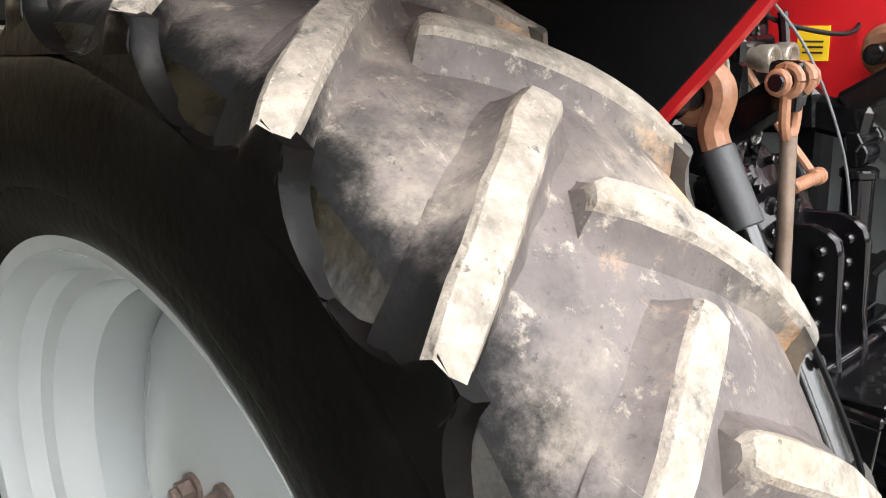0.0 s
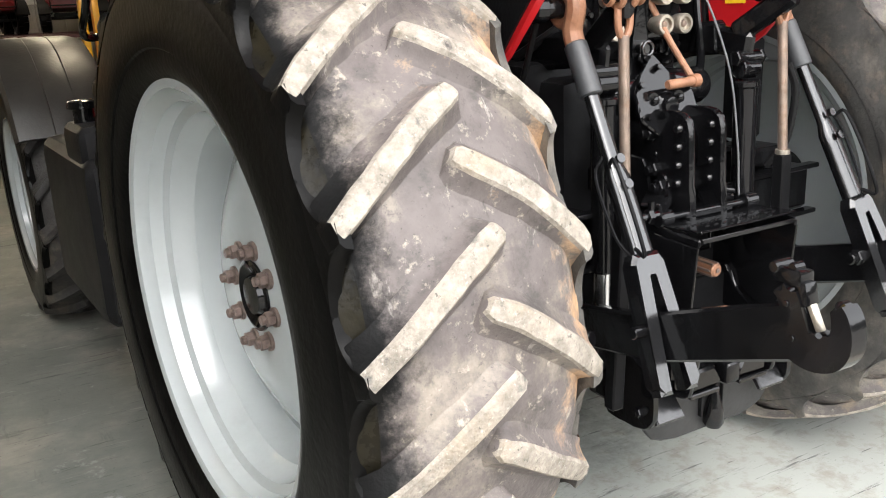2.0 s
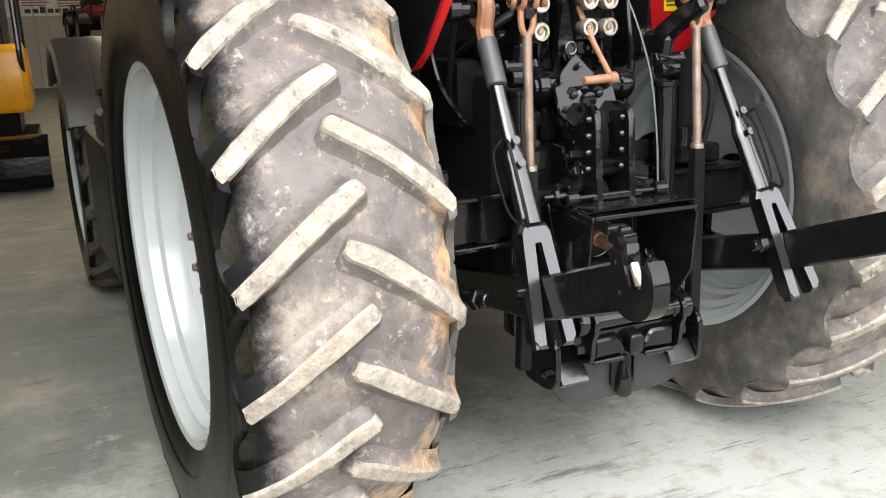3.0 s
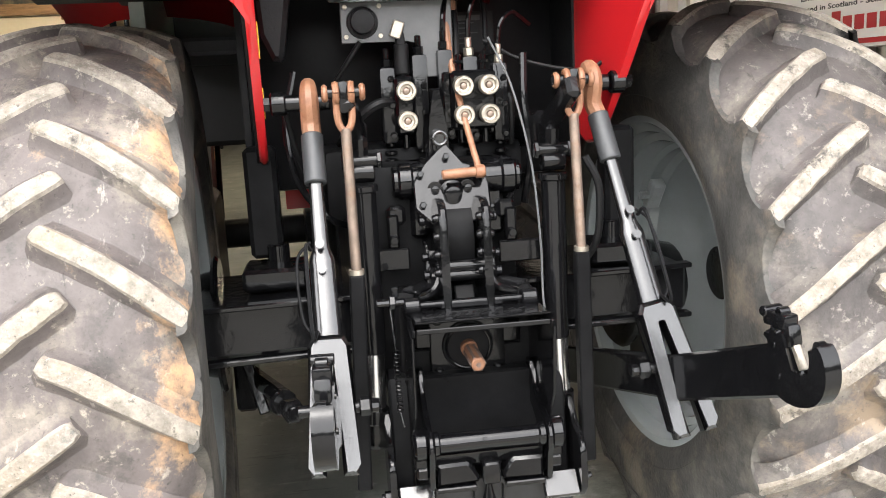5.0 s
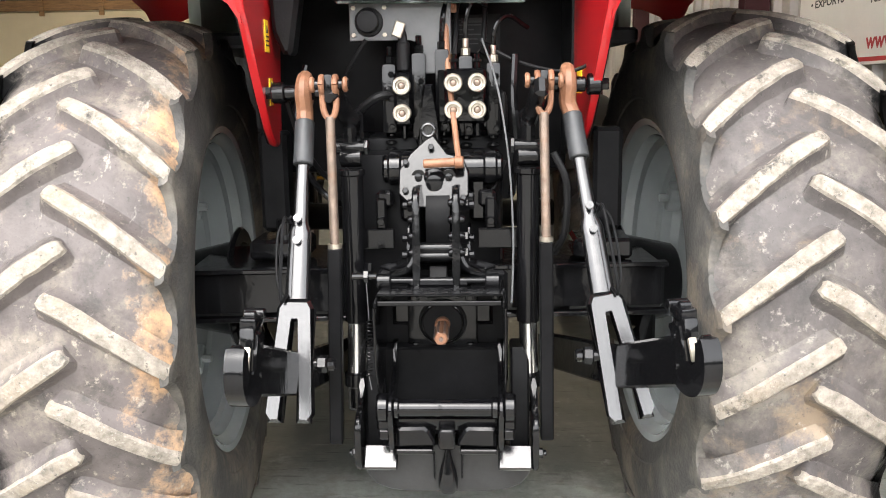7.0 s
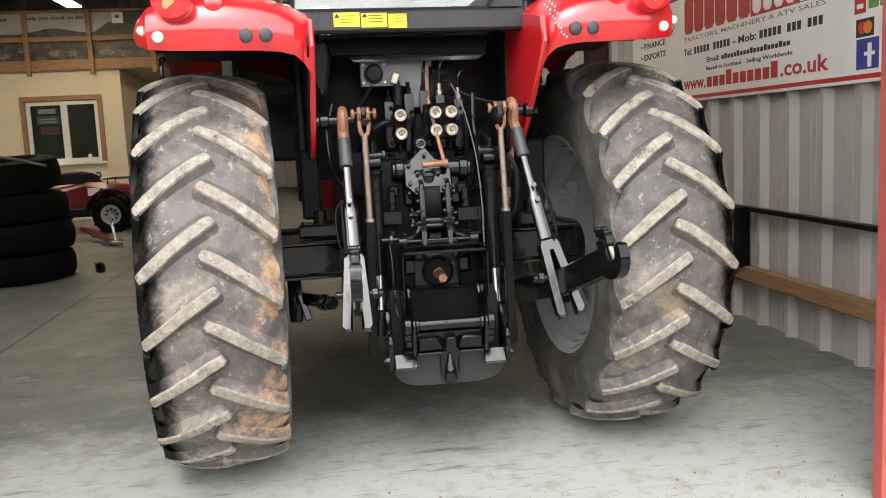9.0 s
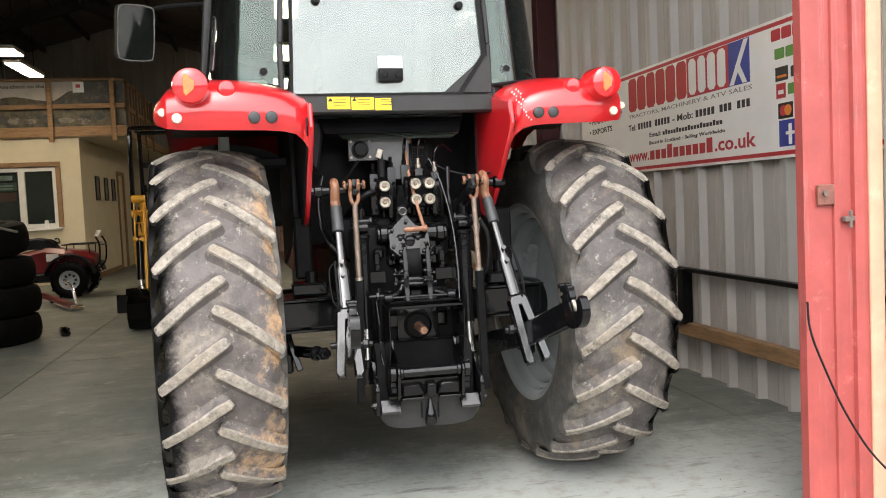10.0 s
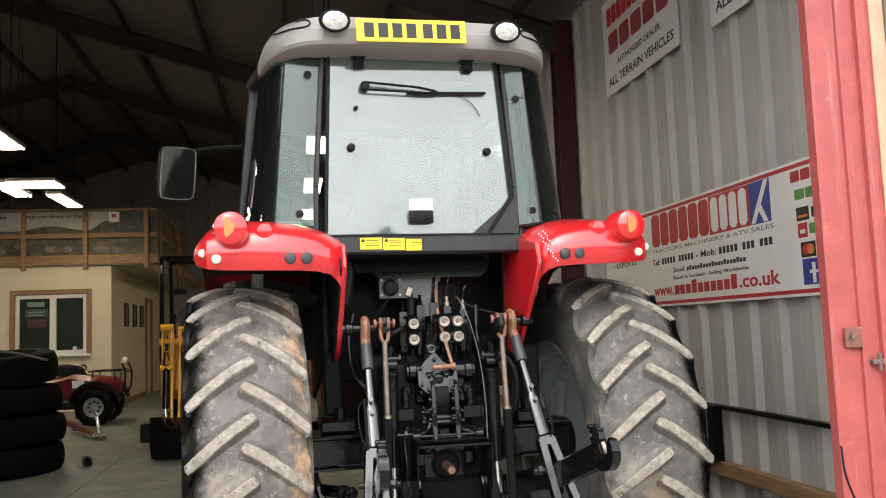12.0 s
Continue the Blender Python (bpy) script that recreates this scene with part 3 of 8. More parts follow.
# rails along the sheeting
bm = bmesh.new()
add_box(bm, (X_R - 0.07, 11.2, 0.80), (0.06, 25.0, 0.03), 0.004)
setting("sheeting_rail", bm, [M_DARK], "dark steel rail along the sheet wall", "rail")
bm = bmesh.new()
add_box(bm, (X_R - 0.075, 11.2, 0.35), (0.075, 25.0, 0.10), 0.006)
setting("timber_rail", bm, [M_TIMBER], "sawn timber rail low on the sheet wall", "rail")
bm = bmesh.new()
add_box(bm, (X_R - 0.10, 1.705, 0.60), (0.08, 0.09, 0.42), 0.004)
setting("rail_bracket", bm, [M_DARK], "dark steel upright between the rails", "rail")

# the red door post
bm = bmesh.new()
post = [(1.477, -1.10), (1.477, -1.15), (1.60, -1.155), (1.603, -1.168), (1.625, -1.168), (1.628, -1.155), (1.69, -1.155), (1.694, -1.175), (1.735, -1.178), (1.757, -1.17), (1.757, -0.98), (1.735, -0.98), (1.735, -1.10)]
loft(bm, [[(x, y, z) for x, y in post] for z in (0.0, 4.75)])
bm.faces.ensure_lookup_table()
setting("door_post", bm, [M_REDSTEEL], "scuffed red painted steel door post", "post")
bm = bmesh.new()
add_box(bm, (1.793, -1.13, 2.3), (0.068, 0.10, 4.6), 0.005)
setting("trim", bm, [M_SALMON], "faded salmon edge flashing", "trim")
latch_keep = thing("latch_keep", "rusty latch keep on the red door post", "latch")
bm = bmesh.new()
add_box(bm, (1.565, -1.166, 1.363), (0.075, 0.02, 0.085), 0.004)
part("plate", bm, [pmat("rusted_red_plate", (0.19, 0.070, 0.050), 0.6, var=0.4, scale=30, bump=0.3, bscale=90)], latch_keep)
bm = bmesh.new()
add_cyl(bm, (1.555, -1.172, 1.37), (1.555, -1.186, 1.37), 0.012, seg=8)
part("rivet", bm, [M_NUT], latch_keep)
bm = bmesh.new()
add_box(bm, (1.665, -1.17, 1.26), (0.05, 0.03, 0.022), 0.004)
add_cyl(bm, (1.67, -1.18, 1.225), (1.67, -1.18, 1.295), 0.008, seg=8)
single("staple", bm, [M_NUT], "small rusty staple on the red door post", "latch")
bm = bmesh.new()
add_tube(bm, bent([(1.47, -1.17, 0.93), (1.46, -1.20, 0.82), (1.50, -1.22, 0.68), (1.60, -1.24, 0.45), (1.72, -1.30, 0.25), (1.95, -1.45, 0.02), (2.3, -1.6, 0.0)]), 0.005, 6)
single("cable", bm, [M_MATT], "black cable hanging by the door post", "cable")

# beyond the yard, behind the camera: an unseen wood added to darken reflections
bm = bmesh.new()
rnd = random.Random(9)
prev = None
for i in range(73):
    a = radians(180 + 2.5 * i)
    x, y = 60 * math.cos(a), -6 + 60 * math.sin(a)
    h = 8.5 + rnd.uniform(-1.6, 1.8)
    now = [bm.verts.new(v) for v in ((x, y, -0.06), (x, y, h), (x * 1.06, y * 1.06, h * 0.8), (x * 1.06, y * 1.06, -0.06))]
    if prev:
        for j in range(3):
            bm.faces.new((prev[j], now[j], now[j + 1], prev[j + 1]))
    prev = now
setting("backdrop", bm, [pmat("added_dark_wood", (0.03, 0.04, 0.02), 0.9, var=0.4, scale=0.8)], "unseen dark wood added beyond the yard to darken reflections", "backdrop")

# grit and dead leaves along the edge of the floor slab
bm = bmesh.new()
rnd = random.Random(21)
for i in range(900):
    x = rnd.uniform(-2.6, 1.9)
    y = -0.95 + rnd.gauss(0, 0.09 if i % 3 else 0.20)
    z = 0.0 if y > -1.128 else -0.008
    r = rnd.uniform(0.0015, 0.005) if i % 12 else rnd.uniform(0.005, 0.009)
    a = rnd.uniform(0, 6.28)
    ring = [(x + r * rnd.uniform(0.6, 1.2) * math.cos(a + k), y + r * rnd.uniform(0.6, 1.2) * math.sin(a + k)) for k in (0, 1.3, 2.6, 4.0, 5.2)]
    low = [bm.verts.new((px, py, z)) for px, py in ring]
    top = bm.verts.new((x, y, z + r * rnd.uniform(0.5, 1.0)))
    for k in range(5):
        f = bm.faces.new((low[k], low[(k + 1) % 5], top))
        f.material_index = 1 if i % 4 == 0 else 0
single("grit", bm, [pmat("pale_grit", (0.20, 0.17, 0.12), 0.9, var=0.4, scale=60), pmat("leaf_litter", (0.20, 0.12, 0.05), 0.9, var=0.4, scale=60)], "pale grit and dead leaves along the slab edge", "grit", smooth=False, kind="stuff")

# ---------------------------------------------------------------- the tractor
LIFT = 0.045  # the tractor's own zero height over the floor
TRACTOR_AT = pose(-0.066, 0, LIFT, 0, 0, 3.8)
tractor = thing("tractor", "red farm tractor with a glazed cab parked in a workshop doorway", "tractor", TRACTOR_AT)
SPACE[0] = TRACTOR_AT
AXLE_Z, AXLE_Y = 0.808, 0.035


def wheel_local(name, bm, mats, parent, at, label="", turn=0.0):
    ob = new(name, mesh_of(name, bm, mats))
    ob.parent = parent
    ob.location = at
    ob.rotation_euler = (0, 0, radians(turn))
    return tagged(ob, label) if label else ob


CASING = [(0, 0.818), (0.09, 0.815), (0.15, 0.806), (0.19, 0.792), (0.216, 0.772), (0.230, 0.757), (0.245, 0.748), (0.2555, 0.740), (0.2595, 0.728), (0.2615, 0.70), (0.264, 0.665)]
M_OLIVE = pmat("bare_olive_rubber", (0.010, 0.0085, 0.005), 0.28, var=0.5, scale=14, bump=0.12, bscale=70, col2=(0.004, 0.004, 0.004), scale2=9, lo=0.45, hi=0.62, spec=0.14)


def casing(u, k):
    """Radius of the tyre's carcass at u across, for a tyre k times the rear one."""
    u = abs(u) / k
    for (a, r), (b, s) in zip(CASING, CASING[1:]):
        if u <= b:
            return k * (r + (s - r) * (u - a) / (b - a))
    return k * 0.65


def tyre_mesh(k, kw, outer):
    bm = bmesh.new()
    half = CASING + [(0.266, 0.625), (0.264, 0.595), (0.2625, 0.589), (0.2575, 0.585), (0.255, 0.560), (0.247, 0.538), (0.236, 0.522), (0.21, 0.515)]
    prof = [(-u * kw, r * k) for u, r in reversed(half)] + [(u * kw, r * k) for u, r in half[1:]]
    prof += [(0.2 * kw, 0.535 * k), (-0.2 * kw, 0.535 * k)]
    add_lathe(bm, prof, (0, 0, 0), "x", 126, closed=True)
    for f in bm.faces:
        r = sum(math.hypot(v.co.y, v.co.z) for v in f.verts) / 4
        u = sum(v.co.x for v in f.verts) / 4 * outer
        if r > (0.770 if u > 0 else 0.752) * k:
            f.material_index = 1
        elif u > 0:
            f.material_index = 3 if r > 0.746 * k else 0
        else:
            f.material_index = 2
    return bm


def lug_mesh(side, k, kw, sweep, width, seed=0):
    """One tread bar: a blunt rounded end at the crown, a bowed run out to the shoulder, and a foot that spreads into the sidewall."""
    bm = bmesh.new()
    rnd = random.Random(seed)
    stations = [(side * -0.027, 0.62, 0.839, 0.805, 0.45), (side * -0.024, 0.48, 0.849, 0.805, 0.72)]
    steps = 11
    for i in range(steps):
        q = i / (steps - 1)
        u = side * (-0.016 + 0.262 * q)
        th = -sweep * (q**1.06) + 0.55 * math.sin(math.pi * q)
        top = 0.855 - 0.0475 * abs(u / 0.245) ** 2.3
        stations.append((u, th, top, casing(u, 1) - 0.006, 0.92 if i == 0 else 1.0))
    stations.append((side * 0.2505, -sweep - 0.25, 0.7985, casing(0.2505, 1) - 0.006, 1.0))
    stations.append((side * 0.2535, -sweep - 0.4, 0.784, casing(0.2535, 1) - 0.006, 1.0))
    rings = []
    last = len(stations) - 1
    for i, (u, th, top, low, f) in enumerate(stations):
        p, n = stations[max(i - 1, 0)], stations[min(i + 1, last)]
        du, ds = (n[0] - p[0]) * kw, radians(n[1] - p[1]) * 0.83 * k
        span = math.hypot(du, ds)
        pu, ps = -ds / span, du / span
        pu *= min(1.0, (0.258 - abs(u)) / 0.045)
        ps = math.copysign(math.sqrt(1 - pu * pu), ps)
        wt = width * f * k
        wob = rnd.uniform(-0.0012, 0.0012)
        ring = []
        rise = top - low
        half = [(0.034, 0.0), (0.020, 0.24), (0.010, 0.52), (0.0035, 0.80), (-0.002, 0.97)]
        flank = [(wt + a * k, low + rise * q) for a, q in half]
        for off, r in [(-a, r) for a, r in flank] + [(0.0, top + rnd.uniform(-0.0006, 0.0012))] + flank[::-1]:
            o = off + wob + rnd.uniform(-0.0010, 0.0010)
            t = radians(th) + ps * o / (0.83 * k)
            ring.append((u * kw + pu * o, -r * k * math.cos(t), r * k * math.sin(t)))
        rings.append(ring)
    vs = [[bm.verts.new(p) for p in ring] for ring in rings]
    for i, (r0, r1) in enumerate(zip(vs, vs[1:])):
        for j in range(10):
            f = bm.faces.new((r0[j], r0[j + 1], r1[j + 1], r1[j]))
            f.material_index = (1 if 3 <= j <= 6 else 0) if i < len(vs) - 3 else 2
    bm.faces.new(vs[0]).material_index = 0
    bm.faces.new(vs[-1]).material_index = 2
    # the foot on the sidewall
    end = -sweep + 0.0
    rows = []
    for q in (0.0, 0.25, 0.5, 0.7, 0.84, 0.94, 1.0):
        r, uo, w = 0.808 - 0.062 * q, 0.2455 + 0.013 * q, width + 0.098 * (1 - math.sqrt(1 - q * q))
        ui = 0.0
        for (a, ra), (b, rb) in zip(CASING, CASING[1:]):
            if ra >= r >= rb:
                ui = a + (b - a) * (ra - r) / (ra - rb)
        ui = min(max(ui - 0.006, uo - 0.022), uo - 0.004)
        ring = []
        for off, u in ((-w - 0.010, ui), (-w - 0.005, uo - 0.007), (-w + 0.004, uo), (w - 0.004, uo), (w + 0.005, uo - 0.007), (w + 0.010, ui)):
            t = radians(end - (0.806 - r) * 12) + off / 0.80
            ring.append((side * u * kw, -r * k * math.cos(t), r * k * math.sin(t)))
        rows.append(ring)
    vs = [[bm.verts.new(p) for p in ring] for ring in rows]
    for r0, r1 in zip(vs, vs[1:]):
        for j in range(6):
            bm.faces.new((r0[j], r0[(j + 1) % 6], r1[(j + 1) % 6], r1[j])).material_index = 2
    for r in (vs[0], vs[-1]):
        bm.faces.new(r).material_index = 2
    return bm


def build_wheel(cx, cy, cz, outer, k, kw, phase_l, phase_r, count, sweep, width, mud, tread, crown, turn=0.0):
    """Tyre, lugs, rim, disc and nuts; outer is the side (-1 or 1) on which the wheel's face lies."""
    at = (cx, cy, cz)
    inner = M_OLD if k == 1.0 else M_AGED
    tyre = wheel_local("tyre", tyre_mesh(k, kw, outer), [M_RUBBER, tread, inner, M_OLIVE if k == 1.0 else M_RUBBER], tractor, at, mud, turn)
    bm = bmesh.new()
    add_lathe(bm, [(outer * (0.2595 + a) * kw, (0.694 + b) * k) for a, b in ((0, -0.003), (0.0022, 0), (0.001, 0.003), (-0.003, 0))], (0, 0, 0), "x", 96, closed=True)
    wheel_local("mould_line", bm, [M_LINE], tyre, (0, 0, 0))
    step = 360 / count
    for side, phase in ((-1, phase_l), (1, phase_r)):
        mats = [tread, crown, M_RUBBER if side == outer else inner]
        shapes = [mesh_of("lug", lug_mesh(side, k, kw, sweep, width, 7 * v + side), mats) for v in range(4)]
        for i in range(count):
            ob = new("lug", shapes[(i * 3 + i // 4) % 4])
            ob.parent = tyre
            ob.rotation_euler = (radians(-(phase + i * step)), 0, 0)
    s = outer
    bm = bmesh.new()
    inside = [(0.236, 0.520), (0.230, 0.502), (0.210, 0.489), (0.199, 0.472), (0.165, 0.465), (0.154, 0.443), (0.112, 0.435), (0.094, 0.420), (0.02, 0.414), (-0.07, 0.416), (-0.085, 0.432), (-0.154, 0.441), (-0.165, 0.464), (-0.199, 0.472), (-0.210, 0.489), (-0.230, 0.502), (-0.236, 0.520)]
    prof = [(s * a * kw, r * k) for a, r in inside] + [(s * a * kw, (r + 0.011) * k) for a, r in reversed(inside)]
    add_lathe(bm, prof, (0, 0, 0), "x", 96, closed=True)
    rim = wheel_local("rim", bm, [M_RIM], tractor, at, "pale silver-grey steel rim", turn)
    bm = bmesh.new()
    dish = [(-0.02, 0.415), (0.01, 0.402), (0.035, 0.355), (0.066, 0.30), (0.092, 0.24), (0.099, 0.21), (0.101, 0.088)]
    prof = [(s * a * kw, r * k) for a, r in dish] + [(s * (a - 0.014) * kw, r * k) for a, r in reversed(dish)]
    add_lathe(bm, prof, (0, 0, 0), "x", 72, closed=True)
    wheel_local("wheel_disc", bm, [M_RIM], rim, (0, 0, 0))
    bm = bmesh.new()
    add_lathe(bm, [(s * 0.03 * kw, 0.087 * k), (s * 0.106 * kw, 0.087 * k), (s * 0.109 * kw, 0.078 * k), (s * 0.096 * kw, 0.055 * k), (s * 0.112 * kw, 0.045 * k), (s * 0.114 * kw, 0.01)], (0, 0, 0), "x", 32)
    wheel_local("hub_cap", bm, [M_BLACK], rim, (0, 0, 0), "black hub end")
    bm = bmesh.new()
    add_cyl(bm, (s * 0.100 * kw, 0, 0), (s * 0.108 * kw, 0, 0), 0.024 * k, seg=12)
    add_cyl(bm, (s * 0.108 * kw, 0, 0), (s * 0.128 * kw, 0, 0), 0.0185 * k, seg=6, bev=0.002)
    add_cyl(bm, (s * 0.128 * kw, 0, 0), (s * 0.140 * kw, 0, 0), 0.012 * k, seg=8, bev=0.002)
    nut_me = mesh_of("wheel_nut", bm, [M_NUT])
    for i in range(8):
        a = 2 * math.pi * (i + 0.25) / 8
        ob = new("wheel_nut", nut_me)
        ob.parent = rim
        ob.location = (0, 0.117 * k * math.cos(a), 0.117 * k * math.sin(a))
        ob.rotation_euler = (random.uniform(0, 1), 0, 0)
    for i in range(4):
        a = 2 * math.pi * (i + 0.4) / 4
        bm = bmesh.new()
        add_box(bm, (-s * 0.05 * kw, 0, 0.389 * k), (0.05 * kw, 0.11 * k, 0.045 * k), 0.006)
        add_cyl(bm, (-s * 0.07 * kw, 0.0, 0.384 * k), (-s * 0.105 * kw, 0.0, 0.384 * k), 0.014, seg=8)
        ob = wheel_local("rim_bracket", bm, [M_RIMIN], rim, (0, 0, 0))
        ob.rotation_euler = (a, 0, 0)
    return tyre


build_wheel(-0.8835, 0.0366, 0.807, -1, 1.0, 1.0, 2.7, 11.8, 21, 13.2, 0.0195, "worn rear tyre with dusty pale tread bars and brown soil stains", overspray(M_TREAD, "soiled_tread_with_black", -1, 0.225, 0.29), M_LUG, 1.5)
build_wheel(0.936, 0.034, 0.810, 1, 1.0, 1.0, 1.9, 11.0, 21, 13.2, 0.0195, "worn rear tyre with dusty tread bars and a scuffed inner sidewall", overspray(M_TREADR, "grey_tread_with_black", 1, 0.255, 0.31), M_LUG, -0.5)
FW = (2.95, 0.60)
for sx, o in ((-0.97, -1), (0.97, 1)):
    build_wheel(sx, *FW, o, 0.765, 0.70, 4.0, 14.0, 18, 16.0, 0.022, "worn front tyre under a black mudguard", M_AGED, M_AGED)

# fenders: a deck over the wheel with a rounded tail, and an upright inner panel
SPACE[0] = TRACTOR_AT @ pose(0, 0.022, 0)
for S in (-1, 1):
    cx = -0.017
    bm = bmesh.new()
    tail = [(1.088, 1.752, 1.785), (1.075, 1.725, 1.815), (1.03, 1.705, 1.85), (0.95, 1.697, 1.873), (0.85, 1.694, 1.882), (0.75, 1.692, 1.880), (0.65, 1.690, 1.868), (0.58, 1.685, 1.85), (0.53, 1.672, 1.83), (0.50, 1.645, 1.81), (0.475, 1.60, 1.80)]
    rings = []
    for x, zb, zt in tail:
        q = (x - 0.475) / 0.613
        yb = -0.60 - 0.035 * math.sin(math.pi * min(1, q * 1.05))
        if q > 0.9:
            yb += 0.10 * ((q - 0.9) / 0.1) ** 2
        if q < 0.08:
            yb += 0.03
        h = zt - zb
        X = cx + 0.023 * max(0.0, 1 - (x - 0.475) / 0.2) + S * (x - 0.024)
        ring = [(X, yb + 0.05, zb + 0.012), (X, yb + 0.005, zb), (X, yb - 0.012, zb + 0.2 * h), (X, yb - 0.016, zb + 0.5 * h), (X, yb, zb + 0.8 * h), (X, yb + 0.035, zt)]
        for y, dz in ((-0.40, 0.05), (-0.15, 0.085), (0.15, 0.10), (0.45, 0.085), (0.75, 0.02), (0.95, -0.10)):
            drop = -0.035 * max(0.0, (q - 0.8) / 0.2) ** 2
            ring.append((X, y, zt + dz + drop))
        inner = [(X, y + 0.0, z - 0.03) for X, y, z in reversed(ring[5:])]
        inner += [(X, yb + 0.06, zb + 0.03)]
        rings.append(ring + inner)
    if S > 0:
        rings.reverse()
    loft(bm, rings)
    fender = part("fender", bm, [M_RED], tractor, "glossy red rear mudguard")
    bm = bmesh.new()
    edge = [(-0.625, 1.70), (-0.575, 1.625), (-0.52, 1.575), (-0.455, 1.50), (-0.38, 1.42), (-0.30, 1.33), (-0.235, 1.285), (-0.17, 1.275), (-0.12, 1.30), (-0.10, 1.45), (-0.06, 1.62), (0.0, 1.80), (-0.30, 1.86), (-0.60, 1.80)]
    add_prism(bm, edge, at_x(0.006 + S * 0.450), 0.022, 0.006)
    part("inner_panel", bm, [M_RED], fender, "red inner mudguard panel")
    bm = bmesh.new()
    add_prism(bm, [(y + 0.014, z + 0.004) for y, z in edge[:9]] + [(-0.10, 1.30), (-0.08, 1.45), (-0.04, 1.62), (0.0, 1.74), (-0.30, 1.80), (-0.60, 1.74)], at_x(0.006 + S * 0.465), 0.006)
    part("panel_lining", bm, [M_MATT], fender, "matt black lining of the panel")
    bm = bmesh.new()
    arch = []
    for i in range(15):
        a = radians(-12 + 14.5 * i)
        arch.append((0.92 * -math.cos(a) * (0.93 if i > 7 else 1) , AXLE_Z + 0.955 * math.sin(a)))
    ring0 = [(cx + S * 0.466, y, max(z, 0.5)) for y, z in arch if z > 1.70]
    ring1 = [(cx + S * 1.018, y, max(z, 0.5)) for y, z in arch if z > 1.70]
    ring2 = [(cx + S * 1.018, y, z + 0.012) for _, y, z in ring1]
    ring3 = [(cx + S * 0.466, y, z + 0.012) for _, y, z in ring0]
    loft(bm, [ring0, ring1, ring2, ring3, ring0], closed=False, cap=False)
    part("liner", bm, [M_MATT], fender, "matt black mudguard underside")
    bm = bmesh.new()
    add_prism(bm, [(-0.10, 1.28), (0.62, 1.05), (0.62, 1.92), (-0.10, 1.80)], at_x(cx + S * 0.464), 0.018)
    part("side_liner", bm, [M_MATT], fender, "black inner mudguard shield")
    # lamps on the tail
    lx = cx + S * 0.906
    bm = bmesh.new()
    add_lathe(bm, [(-0.71, 0.01), (-0.708, 0.05), (-0.695, 0.068), (-0.66, 0.075), (-0.57, 0.078), (-0.56, 0.03)], (lx, 0, 1.868), "y", 32)
    lamp = part("tail_lamp", bm, [M_REDLENS], fender, "round red tail lamp")
    bm = bmesh.new()
    add_prism(bm, [(-0.002, -0.045), (0.03, -0.02), (0.034, 0.012), (0.0, 0.046), (-0.012, 0.03), (-0.012, -0.03)], pose(lx - 0.016, -0.712, 1.868, 90, 0, 0), 0.008, 0.002)
    part("indicator", bm, [M_AMBER], lamp, "amber indicator segment")
    bm = bmesh.new()
    add_lathe(bm, [(-0.640, 0.008), (-0.638, 0.03), (-0.63, 0.036), (-0.6, 0.038)], (cx + S * 0.766, 0, 1.862), "y", 24)
    part("reflector", bm, [M_REDLENS], fender, "small round red reflector")
    for x, z, r, dy in ((1.047, 1.772, 0.015, 0.064), (0.990, 1.745, 0.018, 0.030)):
        bm = bmesh.new()
        add_lathe(bm, [(-0.668 + dy, 0.005), (-0.666 + dy, r), (-0.655 + dy, r + 0.004), (-0.60 + dy, r + 0.004)], (cx + S * (x - 0.024), 0, z), "y", 20)
        part("marker_lamp", bm, [M_MARKER], fender, "small clear lamp")
    for x in (0.685, 0.615):
        bm = bmesh.new()
        add_lathe(bm, [(-0.655, 0.012), (-0.652, 0.02), (-0.648, 0.025), (-0.62, 0.026)], (cx + S * (x - 0.024), 0, 1.742), "y", 20)
        part("rubber_plug", bm, [M_BOOT], fender, "grey rubber plug")
for y, z, w, h in ((-0.30, 1.585, 0.055, 0.085), (-0.27, 1.435, 0.05, 0.075)):
    bm = bmesh.new()
    add_box(bm, (-0.4315, y, z), (0.002, w, h))
    st = part("warning_label", bm, [M_YELLOW], tractor, "yellow warning label")
    bm = bmesh.new()
    for i in range(3):
        add_box(bm, (-0.4300, y, z - 0.025 + 0.012 * i), (0.002, w * 0.7, 0.004))
    add_prism(bm, [(-0.012, 0), (0.012, 0), (0, 0.02)], pose(-0.430, y, z + 0.008) @ YZ, 0.002)
    part("print", bm, [M_INK], st)
bm = bmesh.new()
add_box(bm, (0.4435, -0.205, 1.455), (0.002, 0.07, 0.075))
st = part("warning_label", bm, [M_YELLOW], tractor, "yellow warning label")
bm = bmesh.new()
for i in range(3):
    add_box(bm, (0.442, -0.205, 1.435 + 0.012 * i), (0.002, 0.045, 0.004))
part("print", bm, [M_INK], st)

chalk = [(0.455, 1.835), (0.475, 1.80), (0.497, 1.765), (0.520, 1.73)]
for i, (x, z) in enumerate(chalk):
    for k in range(3):
        for r in range(2 if i < 2 else 1):
            bm = bmesh.new()
            add_box(bm, (x + 0.010 * k + 0.020 * r, -0.628 - 0.002 * k, z - 0.010 * k + 0.012 * r), (0.004, 0.006, 0.008), 0.001, (0, 25, 0))
            part("paint_mark", bm, [M_WHITE], tractor, "small white paint mark")
SPACE[0] = TRACTOR_AT
